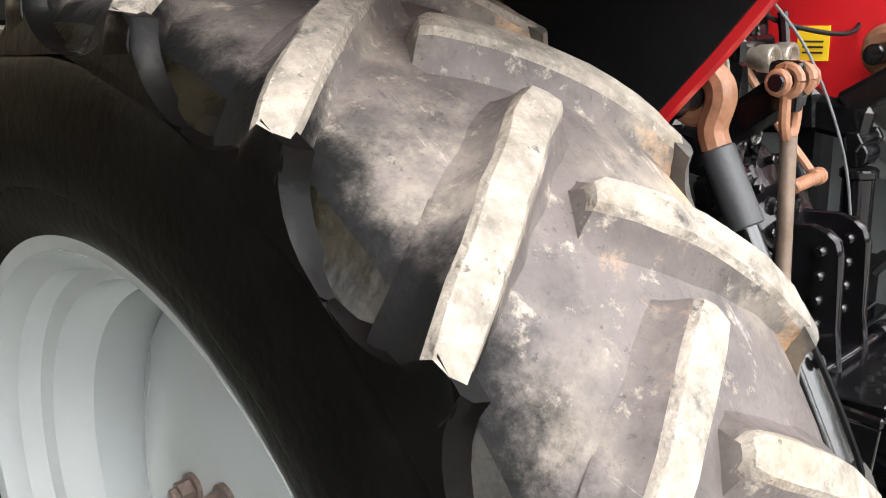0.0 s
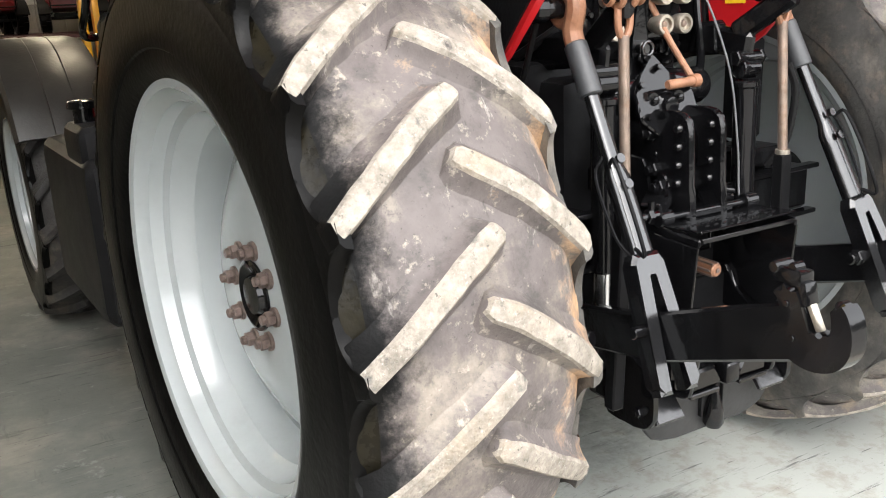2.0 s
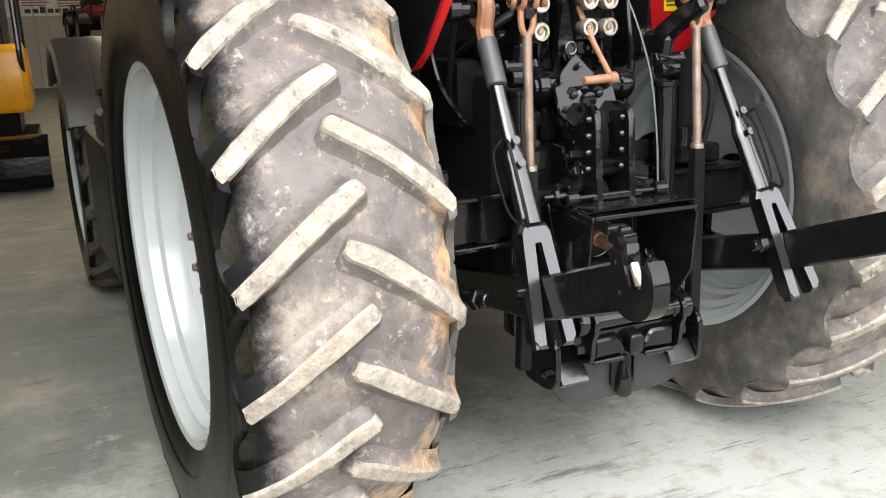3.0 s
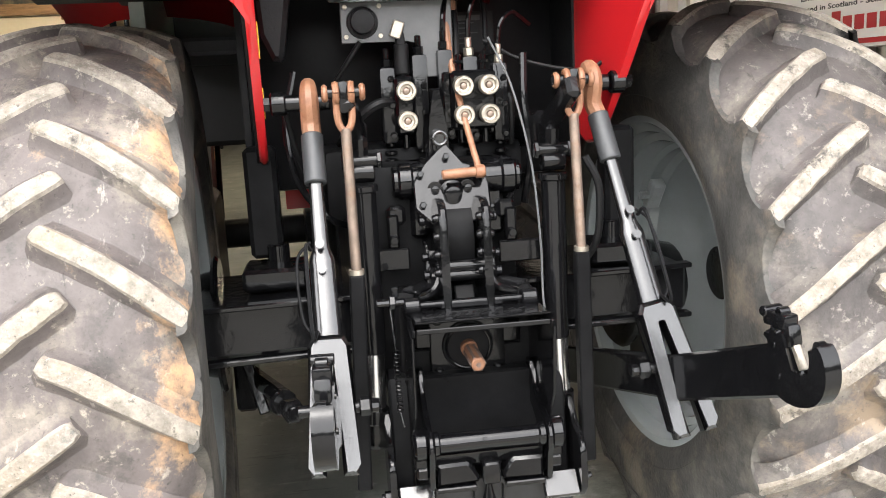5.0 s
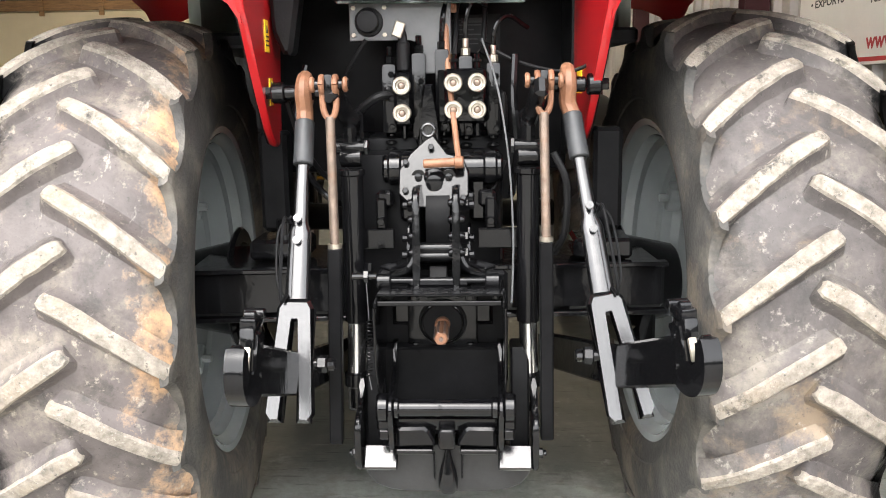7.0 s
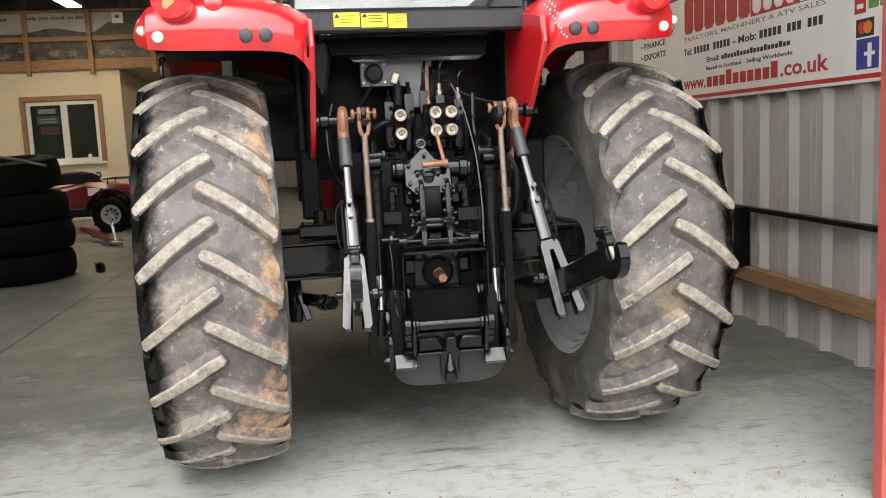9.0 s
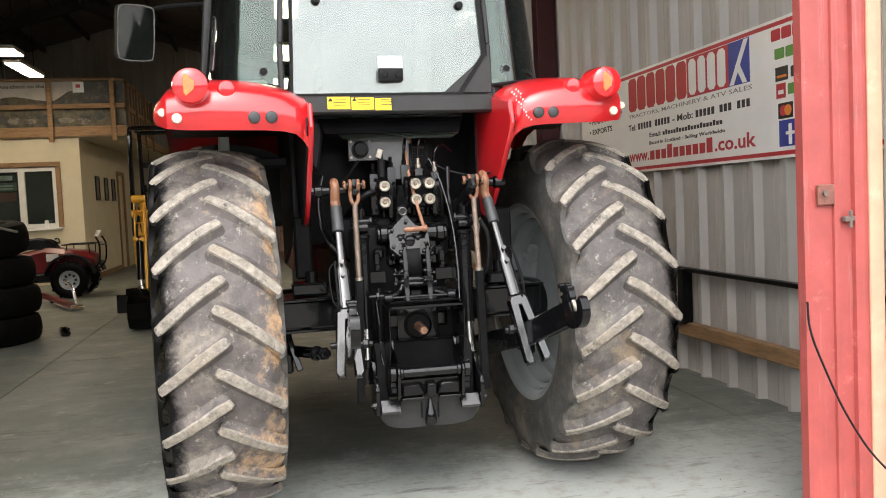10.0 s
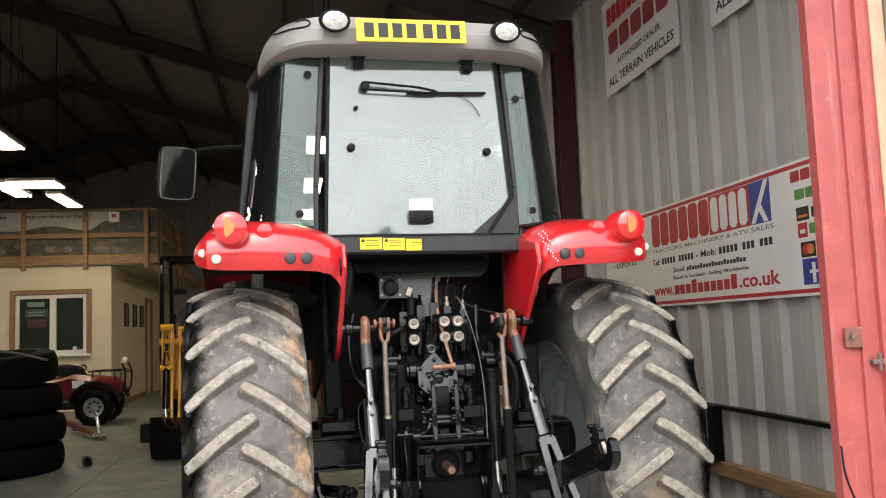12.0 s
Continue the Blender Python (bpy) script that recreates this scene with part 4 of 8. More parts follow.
# ---- cab
CX = -0.045
M_QGLASS = glass_mat("quarter_glass", (0.74, 0.86, 0.80), 0.02, 1.6, 0.012)
RG = -0.325
rear_out = [(-0.445, 1.868), (0.335, 1.868), (0.46, 2.05), (0.405, 2.732), (-0.412, 2.740)]
bm = bmesh.new()
add_prism(bm, [(CX + x, z) for x, z in rear_out], at_y(RG), 0.006)
glass = part("rear_window", bm, [M_REARGLASS], tractor, "large pale-reflecting rear window")


def seal(bm, pts, w, d, plane):
    """A rubber seal of square section round an outline."""
    n = len(pts)
    c = Vector((sum(p[0] for p in pts) / n, sum(p[1] for p in pts) / n))
    rings = []
    for i in range(n):
        p = Vector(pts[i])
        a, b = (p - Vector(pts[i - 1])).normalized(), (Vector(pts[(i + 1) % n]) - p).normalized()
        nrm = (Vector((a.y, -a.x)) + Vector((b.y, -b.x))).normalized()
        if nrm.dot(p - c) < 0:
            nrm = -nrm
        o, q = p + nrm * w, p - nrm * w * 0.4
        rings.append([plane @ Vector((o.x, o.y, -d)), plane @ Vector((o.x, o.y, d)), plane @ Vector((q.x, q.y, d)), plane @ Vector((q.x, q.y, -d))])
    loft(bm, rings + [rings[0]], cap=False)


bm = bmesh.new()
seal(bm, [(CX + x, z) for x, z in rear_out], 0.016, 0.014, at_y(RG))
part("window_seal", bm, [M_MATT], glass, "black rubber seal")
# cab posts and sills
bm = bmesh.new()
for S in (-1, 1):
    pts = [(CX + S * 0.492, -0.305, 1.80), (CX + S * 0.488, -0.305, 2.1), (CX + S * 0.445, -0.305, 2.74)]
    for a, b in zip(pts, pts[1:]):
        add_bar(bm, a, b, 0.026, 0.05, 0.006)
    add_bar(bm, (CX + S * 0.84, 0.30, 1.85), (CX + S * 0.755, 0.30, 2.74), 0.04, 0.06, 0.008)
    add_bar(bm, (CX + S * 0.80, 1.30, 1.3), (CX + S * 0.725, 1.15, 2.74), 0.05, 0.06, 0.008)
    add_bar(bm, (CX + S * 0.84, 0.30, 1.9), (CX + S * 0.82, 1.30, 1.75), 0.04, 0.08, 0.008, side=(0, 0, 1))
    for p, q in (((0.50, -0.31), (0.69, -0.20)), ((0.69, -0.20), (0.765, 0.0)), ((0.765, 0.0), (0.83, 0.30))):
        add_bar(bm, (CX + S * p[0], p[1] + 0.01, 1.875), (CX + S * q[0], q[1] + 0.01, 1.885), 0.06, 0.05, 0.008, side=(0, 0, 1))
        add_bar(bm, (CX + S * (p[0] - 0.05), p[1] + 0.01, 2.75), (CX + S * (q[0] - 0.065), q[1] + 0.01, 2.755), 0.05, 0.05, 0.008, side=(0, 0, 1))
    add_bar(bm, (CX + S * 0.755, 0.30, 2.74), (CX + S * 0.725, 1.18, 2.74), 0.06, 0.05, 0.008, side=(0, 0, 1))
add_box(bm, (CX, -0.31, 1.822), (1.02, 0.07, 0.085), 0.01)
add_box(bm, (CX, -0.30, 2.745), (0.92, 0.05, 0.05), 0.01)
add_box(bm, (CX, 1.22, 1.55), (1.55, 0.06, 0.6), 0.02)
add_prism(bm, [(0.255, 1.868), (0.50, 1.868), (0.50, 2.02), (0.475, 2.05)], pose(CX + 0.0, -0.318, 0, 90, 0, 0), 0.03, 0.004)
cabframe = part("cab_frame", bm, [M_TRIM], tractor, "black steel cab frame")
for S in (-1, 1):
    bm = bmesh.new()
    plan = [Vector(p) for p in bent([(0.496, -0.322, 0), (0.62, -0.312, 0), (0.725, -0.235, 0), (0.79, -0.02, 0), (0.832, 0.285, 0)], 5)]
    rings = []
    for i, p in enumerate(plan):
        q = i / (len(plan) - 1)
        low = Vector((CX + S * p.x + (0.06 * q if S > 0 else 0), p.y, 1.905 + 0.07 * q))
        high = Vector((CX + S * (p.x - 0.045 - (0.02 if S > 0 else 0.045) * q), p.y + 0.01, 2.725))
        away = Vector((S * 0.003, -0.004, 0))
        rings.append([low - away, low + away, high + away, high - away])
    loft(bm, rings)
    qw = part("quarter_window", bm, [M_QGLASS], tractor, "curved rear quarter window")
    bm = bmesh.new()
    lows = [(r[0] + r[1]) / 2 for r in rings]
    highs = [(r[2] + r[3]) / 2 for r in rings]
    add_tube(bm, lows, 0.009, 6)
    add_tube(bm, highs, 0.009, 6)
    for p, q in ((lows[0], highs[0]), (lows[-1], highs[-1])):
        add_tube(bm, [p, q], 0.009, 6)
    part("window_seal", bm, [M_MATT], qw)
    bm = bmesh.new()
    a, b, c, d = [Vector((CX + S * x, y, z)) for x, y, z in ((0.835, 0.34, 1.95), (0.81, 1.27, 1.75), (0.72, 1.13, 2.72), (0.75, 0.34, 2.73))]
    nrm = (b - a).cross(d - a).normalized() * 0.003
    loft(bm, [[a - nrm, b - nrm, c - nrm, d - nrm], [a + nrm, b + nrm, c + nrm, d + nrm]])
    part("side_window", bm, [M_GLASS], tractor, "side window of the cab")
    bm = bmesh.new()
    add_tube(bm, [(CX + S * 0.79, 0.33, 2.35), (CX + S * 0.76, 0.36, 2.33), (CX + S * 0.76, 0.36, 2.12), (CX + S * 0.79, 0.33, 2.10)], 0.012, 8)
    part("grab_handle", bm, [M_TRIM], tractor, "black grab handle")
bm = bmesh.new()
a, b, c, d = [Vector((CX + x, y, z)) for x, y, z in ((-0.79, 1.29, 1.86), (0.79, 1.29, 1.86), (0.75, 1.17, 2.72), (-0.75, 1.17, 2.72))]
loft(bm, [[a, b, c, d], [p + Vector((0, 0.006, 0)) for p in (a, b, c, d)]])
part("windscreen", bm, [M_GLASS], tractor, "front windscreen")
# bolts, handle, hinges and wiper of the rear window
for x, z in ((-0.320, 2.288), (0.350, 2.275), (-0.292, 2.478)):
    bm = bmesh.new()
    r = 0.02 if z < 2.4 else 0.011
    add_lathe(bm, [(-0.03, r * 0.3), (-0.028, r * 0.8), (-0.018, r), (0.0, r)], (CX + x, RG, z), "y", 20)
    part("glass_bolt", bm, [M_MATT], glass, "round black glass bolt")
for S, x, z in ((-1, 0.535, 2.64), (-1, 0.565, 1.975), (1, 0.537, 2.55), (1, 0.58, 1.985)):
    bm = bmesh.new()
    X = CX + S * x
    add_lathe(bm, [(-0.03, 0.006), (-0.028, 0.016), (-0.018, 0.02), (0.02, 0.02)], (X - S * 0.02 * (z > 2.3), -0.298, z), "y", 20)
    part("glass_bolt", bm, [M_MATT], cabframe, "round black glass bolt")
bm = bmesh.new()
add_box(bm, (CX + 0.005, RG - 0.025, 1.952), (0.115, 0.04, 0.062), 0.01, seg=2)
for dx in (-0.03, 0.03):
    add_cyl(bm, (CX + 0.005 + dx, RG - 0.04, 1.952), (CX + 0.005 + dx, RG - 0.052, 1.952), 0.014, seg=12, bev=0.003)
part("window_latch", bm, [M_MATT], glass, "black latch block")
bm = bmesh.new()
add_box(bm, (CX + 0.01, RG - 0.0045, 2.015), (0.115, 0.001, 0.055))
part("paper_label", bm, [M_WHITE], glass, "small white paper label")
for x in (-0.275, 0.262):
    bm = bmesh.new()
    add_box(bm, (CX + x, RG - 0.02, 2.748), (0.085, 0.05, 0.05), 0.008)
    add_box(bm, (CX + x, RG - 0.022, 2.703), (0.055, 0.03, 0.07), 0.015, seg=2)
    add_cyl(bm, (CX + x, RG - 0.03, 2.688), (CX + x, RG - 0.045, 2.688), 0.014, seg=12, bev=0.003)
    part("hinge", bm, [M_MATT], glass, "black window hinge")
bm = bmesh.new()
add_cyl(bm, (CX - 0.250, RG - 0.005, 2.581), (CX - 0.250, RG - 0.05, 2.581), 0.022, seg=16, bev=0.005)
add_tube(bm, [(CX - 0.250, RG - 0.04, 2.598), (CX + 0.0, RG - 0.04, 2.581), (CX + 0.10, RG - 0.035, 2.565)], 0.006, 6)
add_tube(bm, [(CX - 0.250, RG - 0.04, 2.563), (CX + 0.0, RG - 0.04, 2.555), (CX + 0.10, RG - 0.035, 2.553)], 0.005, 6)
add_bar(bm, (CX - 0.045, RG - 0.022, 2.555), (CX + 0.352, RG - 0.022, 2.566), 0.02, 0.012, 0.003, side=(0, 1, 0))
add_tube(bm, bent([(CX + 0.22, RG - 0.015, 2.553), (CX + 0.28, RG - 0.015, 2.513), (CX + 0.32, RG - 0.015, 2.453)]), 0.002, 5)
part("wiper", bm, [M_MATT], glass, "black parked window wiper")
# inside the cab
bm = bmesh.new()
add_box(bm, (CX, 0.45, 1.93), (0.50, 0.50, 0.14), 0.05, seg=3)
add_box(bm, (CX, 0.18, 2.20), (0.48, 0.13, 0.50), 0.06, (8, 0, 0), seg=3)
add_box(bm, (CX, 0.45, 1.72), (0.40, 0.40, 0.30), 0.04, seg=2)
part("seat", bm, [M_SEAT], tractor, "dark cloth driver's seat")
bm = bmesh.new()
ringp = [(CX + 0.19 * math.cos(a), 0.92 + 0.10 * math.sin(a), 2.10 - 0.14 * math.sin(a)) for a in (2 * math.pi * i / 24 for i in range(25))]
add_tube(bm, ringp, 0.014, 8)
add_tube(bm, [(CX, 0.92, 2.10), (CX, 1.08, 1.75)], 0.03, 8)
part("steering_wheel", bm, [M_MATT], tractor, "black steering wheel")
bm = bmesh.new()
add_box(bm, (CX, 0.72, 1.60), (1.5, 1.06, 0.05), 0.01)
part("cab_floor", bm, [M_SEAT], tractor, "dark cab floor")
bm = bmesh.new()
add_box(bm, (CX, 0.55, 2.735), (1.30, 1.1, 0.02), 0.005)
part("headlining", bm, [M_PALE], tractor, "pale headlining")
for S in (-1, 1):
    bm = bmesh.new()
    add_box(bm, (CX + S * 0.74, 0.80, 1.77), (0.05, 0.90, 0.30), 0.02, seg=2)
    part("side_trim", bm, [M_PALE], tractor, "pale grey-green inner side trim")
    bm = bmesh.new()
    add_bar(bm, (CX + S * 0.775, 0.36, 1.90), (CX + S * 0.695, 0.36, 2.70), 0.10, 0.07, 0.012)
    part("post_trim", bm, [M_PALE], tractor, "pale grey-green post trim")
    bm = bmesh.new()
    add_prism(bm, [(-0.18, 1.86), (0.25, 1.86), (0.24, 1.97), (0.05, 1.99), (-0.14, 1.93)], at_x(CX + S * 0.60), 0.16, 0.02)
    part("wheel_arch_trim", bm, [M_PALE], tractor, "pale grey-green wheel arch trim")
bm = bmesh.new()
add_prism(bm, [(-0.345, 1.69), (0.30, 1.69), (0.33, 1.772), (-0.37, 1.772)], pose(0, -0.25, 1.73, -28, 0, 0) @ pose(0, 0, -1.73) @ at_y(0), 0.008)
part("lower_window", bm, [M_GLOSS], tractor, "dark low window under the sill")
# roof
bm = bmesh.new()
rings = []
outline = []
for i in range(72):
    a = 2 * math.pi * (i + 0.5) / 72
    ca, sa = math.cos(a), math.sin(a)
    k = 2 / 5.5
    x = 0.742 * math.copysign(abs(ca) ** k, ca)
    y = 0.46 + (0.97 if sa < 0 else 0.93) * math.copysign(abs(sa) ** (2 / 4.0), sa)
    outline.append((x, y))
for q, f in ((0.0, 0.90), (0.0, 0.965), (0.06, 0.99), (0.16, 1.0), (0.50, 1.0), (0.56, 0.99), (0.86, 0.98), (0.97, 0.965), (1.0, 0.93), (1.04, 0.60)):
    ring = []
    for x, y in outline:
        e = max(0.0, abs(x) - 0.48) / 0.262
        zb = 2.728 - 0.012 * min(1.0, e * 1.4) ** 1.5
        zt = 2.878 - 0.034 * e**3
        ring.append((CX + x * f, 0.46 + (y - 0.46) * f, zb + (zt - zb) * q))
    rings.append(ring)
loft(bm, rings)
roof = part("roof", bm, [M_PLASTIC], tractor, "grey moulded plastic cab roof")
for S in (-1, 1):
    bm = bmesh.new()
    pts = bent([(CX + S * (x - 0.004), y + 0.012, z) for x, y, z in ((0.53, -0.462, 2.860), (0.60, -0.420, 2.858), (0.66, -0.348, 2.850), (0.685, -0.305, 2.838), (0.66, -0.352, 2.824), (0.60, -0.428, 2.822), (0.53, -0.472, 2.824), (0.515, -0.474, 2.842), (0.53, -0.462, 2.860))])
    add_tube(bm, pts, 0.004, 5)
    part("roof_moulding", bm, [M_DARK], roof, "dark oval line in the roof moulding")
for x, z in ((-0.408, 2.826), (0.402, 2.812)):
    X = CX + x
    bm = bmesh.new()
    add_lathe(bm, [(-0.075, 0.062), (-0.07, 0.067), (-0.05, 0.069), (-0.02, 0.064), (0.03, 0.04), (0.035, 0.01)], (X, -0.50, z), "y", 28)
    add_cyl(bm, (X, -0.49, z - 0.06), (X, -0.47, z - 0.075), 0.014, seg=8)
    oval = pose(X, -0.54, z, 16, 0, 0) @ Matrix.Diagonal((1.05, 1, 0.76, 1)) @ pose(-X, 0.54, -z)
    bmesh.ops.transform(bm, matrix=oval, verts=bm.verts)
    wl = part("work_lamp", bm, [M_MATT], roof, "round black work lamp")
    bm = bmesh.new()
    add_lathe(bm, [(-0.083, 0.01), (-0.081, 0.04), (-0.074, 0.056), (-0.06, 0.056)], (X, -0.50, z), "y", 28)
    bmesh.ops.transform(bm, matrix=oval, verts=bm.verts)
    part("lens", bm, [M_LENS], wl, "clear ribbed lens")
bm = bmesh.new()
add_box(bm, (-0.095, -0.535, 2.797), (0.52, 0.006, 0.113), 0.002, (-6, -1.2, 0))
plate = part("number_plate", bm, [M_YELLOW], roof, "yellow rear number plate with black bars")
for i in range(7):
    bm = bmesh.new()
    add_box(bm, (-0.095 - 0.20 + 0.066 * i + (0.012 if i > 3 else 0), -0.540, 2.797 - (-0.20 + 0.066 * i) * -0.021), (0.045, 0.003, 0.07), 0, (-6, -1.2, 0))
    part("plate_bar", bm, [M_INK], plate)
bm = bmesh.new()
add_tube(bm, [(CX - 0.44, 0.0, 2.88), (CX - 0.44, 0.02, 3.25)], 0.003, 5)
part("aerial", bm, [M_MATT], roof, "thin black aerial")
# yellow labels under the window
for i, x in enumerate((-0.335, -0.225, -0.115)):
    bm = bmesh.new()
    add_box(bm, (x + 0.05 + (0.0 if i < 2 else -0.015), -0.3475, 1.828 - 0.004 * i), (0.104 if i < 2 else 0.075, 0.002, 0.055))
    lb = part("warning_label", bm, [M_YELLOW], cabframe, "yellow warning label")
    bm = bmesh.new()
    if i < 2:
        add_prism(bm, [(-0.012, 0), (0.012, 0), (0, 0.018)], pose(x + 0.012, -0.3490, 1.835, 90, 0, 0), 0.002)
    for j in range(3):
        add_box(bm, (x + 0.055, -0.3490, 1.842 - 0.012 * j), (0.06, 0.001, 0.003))
    part("print", bm, [M_INK], lb)
# mirror
for S in (-1,):
    bm = bmesh.new()
    mx = CX + S * 1.215
    lens = pose(mx, 1.32, 2.468, 14, 0, -S * 20) @ pose(0, -0.032, 0, 90, 0, 0)
    face = [(p.x, p.y) for p in bent([(-0.104, 0.0, 0), (-0.102, -0.12, 0), (-0.084, -0.152, 0), (0.0, -0.160, 0), (0.084, -0.152, 0), (0.102, -0.12, 0), (0.104, 0.0, 0), (0.102, 0.12, 0), (0.084, 0.152, 0), (0.0, 0.160, 0), (-0.084, 0.152, 0), (-0.102, 0.12, 0), (-0.104, 0.0, 0)], 3)][:-1]
    add_prism(bm, [(a * 1.09, b * 1.06) for a, b in face], lens @ pose(0, 0, -0.030), 0.055, 0.012)
    add_tube(bm, bent([(mx + 0.03, 1.36, 2.58), (CX + S * 1.05, 1.33, 2.625), (CX + S * 0.80, 1.25, 2.63)]), 0.016, 8)
    mr = part("door_mirror", bm, [M_MATT], tractor, "black rear-view mirror on an arm")
    bm = bmesh.new()
    add_prism(bm, face, lens, 0.004, 0.001)
    part("mirror_glass", bm, [M_MIRROR], mr, "mirror glass")
    bm = bmesh.new()
    add_tube(bm, [lens @ Vector((a * 1.04, b * 1.03, 0.003)) for a, b in face + face[:1]], 0.0035, 6)
    part("mirror_rim", bm, [M_PLASTIC], mr, "pale rim round the glass")

# ---- body: transmission, axle, engine hood
# black base lifted and warmed to stand in for lamplight on the front mudguards
M_GUARD = pmat("satin_black_mudguard", (0.026, 0.024, 0.021), 0.36, var=0.25, scale=8, bump=0.1, bscale=60, spec=0.35)
for S in (-1, 1):
    bm = bmesh.new()
    add_box(bm, (S * 0.44 - 0.01, -0.10, 0.868), (0.50, 0.40, 0.135), 0.012)
    axle = part("axle_housing", bm, [M_GLOSS], tractor, "black rear axle housing")
    for z in (0.938, 0.798):
        bm = bmesh.new()
        add_box(bm, (S * 0.44 - 0.01, -0.315, z), (0.50, 0.035, 0.014), 0.003)
        part("flange_rib", bm, [M_BLACK], axle)
    bm = bmesh.new()
    add_cyl(bm, (S * 0.60, AXLE_Y, AXLE_Z), (S * 0.80, AXLE_Y, AXLE_Z), 0.16, 0.12, seg=24, bev=0.01)
    part("axle_trumpet", bm, [M_BLACK], axle)
    bm = bmesh.new()
    add_cyl(bm, (S * 0.60, AXLE_Y, AXLE_Z), (S * 0.62, AXLE_Y, AXLE_Z), 0.2, seg=24, bev=0.008)
    part("trumpet_flange", bm, [M_BLACK], axle)
for nm, c, sz, bv, lb in (("transmission", (-0.01, 0.25, 0.95), (0.46, 0.95, 0.62), 0.04, "black transmission casing"), ("gearbox", (-0.01, 0.9, 0.90), (0.50, 1.4, 0.45), 0.05, "black gearbox casing"), ("engine_block", (-0.01, 2.4, 0.80), (0.42, 2.0, 0.50), 0.05, "black engine block"), ("rear_bulkhead", (-0.01, 0.14, 1.50), (0.94, 0.06, 0.66), 0.02, "black bulkhead under the cab"), ("lift_housing", (-0.01, 0.05, 1.20), (0.56, 0.36, 0.20), 0.03, "black lift housing")):
    bm = bmesh.new()
    add_box(bm, c, sz, bv, seg=2)
    part(nm, bm, [M_DARK], tractor, lb)
bm = bmesh.new()
rings = []
for y, z, w in ((1.32, 2.00, 0.74), (2.0, 1.96, 0.72), (2.8, 1.86, 0.66), (3.35, 1.74, 0.60), (3.62, 1.60, 0.50)):
    h = w / 2
    rings.append([(-0.01 - h, y, 0.95), (-0.01 - h, y, z - 0.12), (-0.01 - h + 0.09, y, z - 0.02), (-0.01, y, z), (-0.01 + h - 0.09, y, z - 0.02), (-0.01 + h, y, z - 0.12), (-0.01 + h, y, 0.95)])
loft(bm, rings)
part("engine_hood", bm, [M_RED], tractor, "red engine hood")
bm = bmesh.new()
add_tube(bm, bent([(CX + 0.62, 1.55, 1.3), (CX + 0.72, 1.5, 1.9), (CX + 0.74, 1.48, 2.8), (CX + 0.74, 1.42, 3.05)]), 0.05, 12)
part("exhaust", bm, [M_MATT], tractor, "black upright exhaust pipe")
bm = bmesh.new()
add_cyl(bm, (-0.85, FW[0], FW[1]), (0.85, FW[0], FW[1]), 0.09, seg=16, bev=0.01)
add_box(bm, (-0.01, FW[0], FW[1]), (0.5, 0.3, 0.25), 0.04, seg=2)
part("front_axle", bm, [M_DARK], tractor, "black front axle")
for S in (-1, 1):
    bm = bmesh.new()
    rings = []
    X = S * 0.96
    for i in range(13):
        a = radians(25 + 9.5 * i)
        R = 0.73
        ring = []
        for u, dr in ((-0.225, -0.045), (-0.21, -0.012), (-0.175, 0.0), (-0.06, 0.006), (-0.055, 0.002), (0.0, 0.008), (0.055, 0.002), (0.06, 0.006), (0.175, 0.0), (0.21, -0.012), (0.225, -0.045)):
            ring.append((X + u, FW[0] - (R + dr) * math.cos(a), FW[1] + 0.05 + (R + dr) * math.sin(a)))
        back = [(X + u, FW[0] - (R + dr - 0.012) * math.cos(a), FW[1] + 0.05 + (R + dr - 0.012) * math.sin(a)) for u, dr in ((0.215, -0.045), (0.165, -0.002), (0.0, 0.0), (-0.165, -0.002), (-0.215, -0.045))]
        rings.append(ring + back)
    loft(bm, rings)
    mg = part("front_mudguard", bm, [M_GUARD], tractor, "black ribbed front mudguard")
    bm = bmesh.new()
    add_tube(bm, [(X - S * 0.2, FW[0], FW[1] + 0.1), (X - S * 0.22, FW[0], FW[1] + 0.70), (X + S * 0.1, FW[0], FW[1] + 0.76)], 0.018, 8)
    part("mudguard_stay", bm, [M_DARK], mg)
# black fuel tank with steps by the cab door
bm = bmesh.new()
add_box(bm, (-0.91, 1.50, 0.72), (0.46, 0.85, 0.60), 0.07, seg=3)
add_box(bm, (-1.00, 1.28, 1.04), (0.26, 0.30, 0.16), 0.05, seg=3)
tank = part("fuel_tank", bm, [M_MATT], tractor, "black plastic fuel tank")
bm = bmesh.new()
add_lathe(bm, [(0.0, 0.035), (0.05, 0.035), (0.052, 0.052), (0.075, 0.05), (0.08, 0.03)], (-1.07, 1.30, 1.115), "z", 20)
part("filler_cap", bm, [M_BLACK], tank, "black filler cap")
bm = bmesh.new()
add_tube(bm, bent([(-0.98, 1.15, 2.0), (-1.0, 1.30, 1.55), (-0.98, 1.55, 1.40), (-0.86, 1.62, 1.40)]), 0.014, 8)
part("grab_rail", bm, [M_BLACK], tractor, "black curved grab rail")

# ---------------------------------------------------------------- rear linkage of the tractor
SPACE[0] = pose(0, 0, LIFT)


def ring_along(c, axis, R, seg=20):
    """Points of a ring for add_tube, round c, across the axis."""
    d, u, v = frame_for(axis)
    return [Vector(c) + (u * math.cos(k) + v * math.sin(k)) * R for k in (2 * math.pi * i / seg for i in range(seg + 1))]


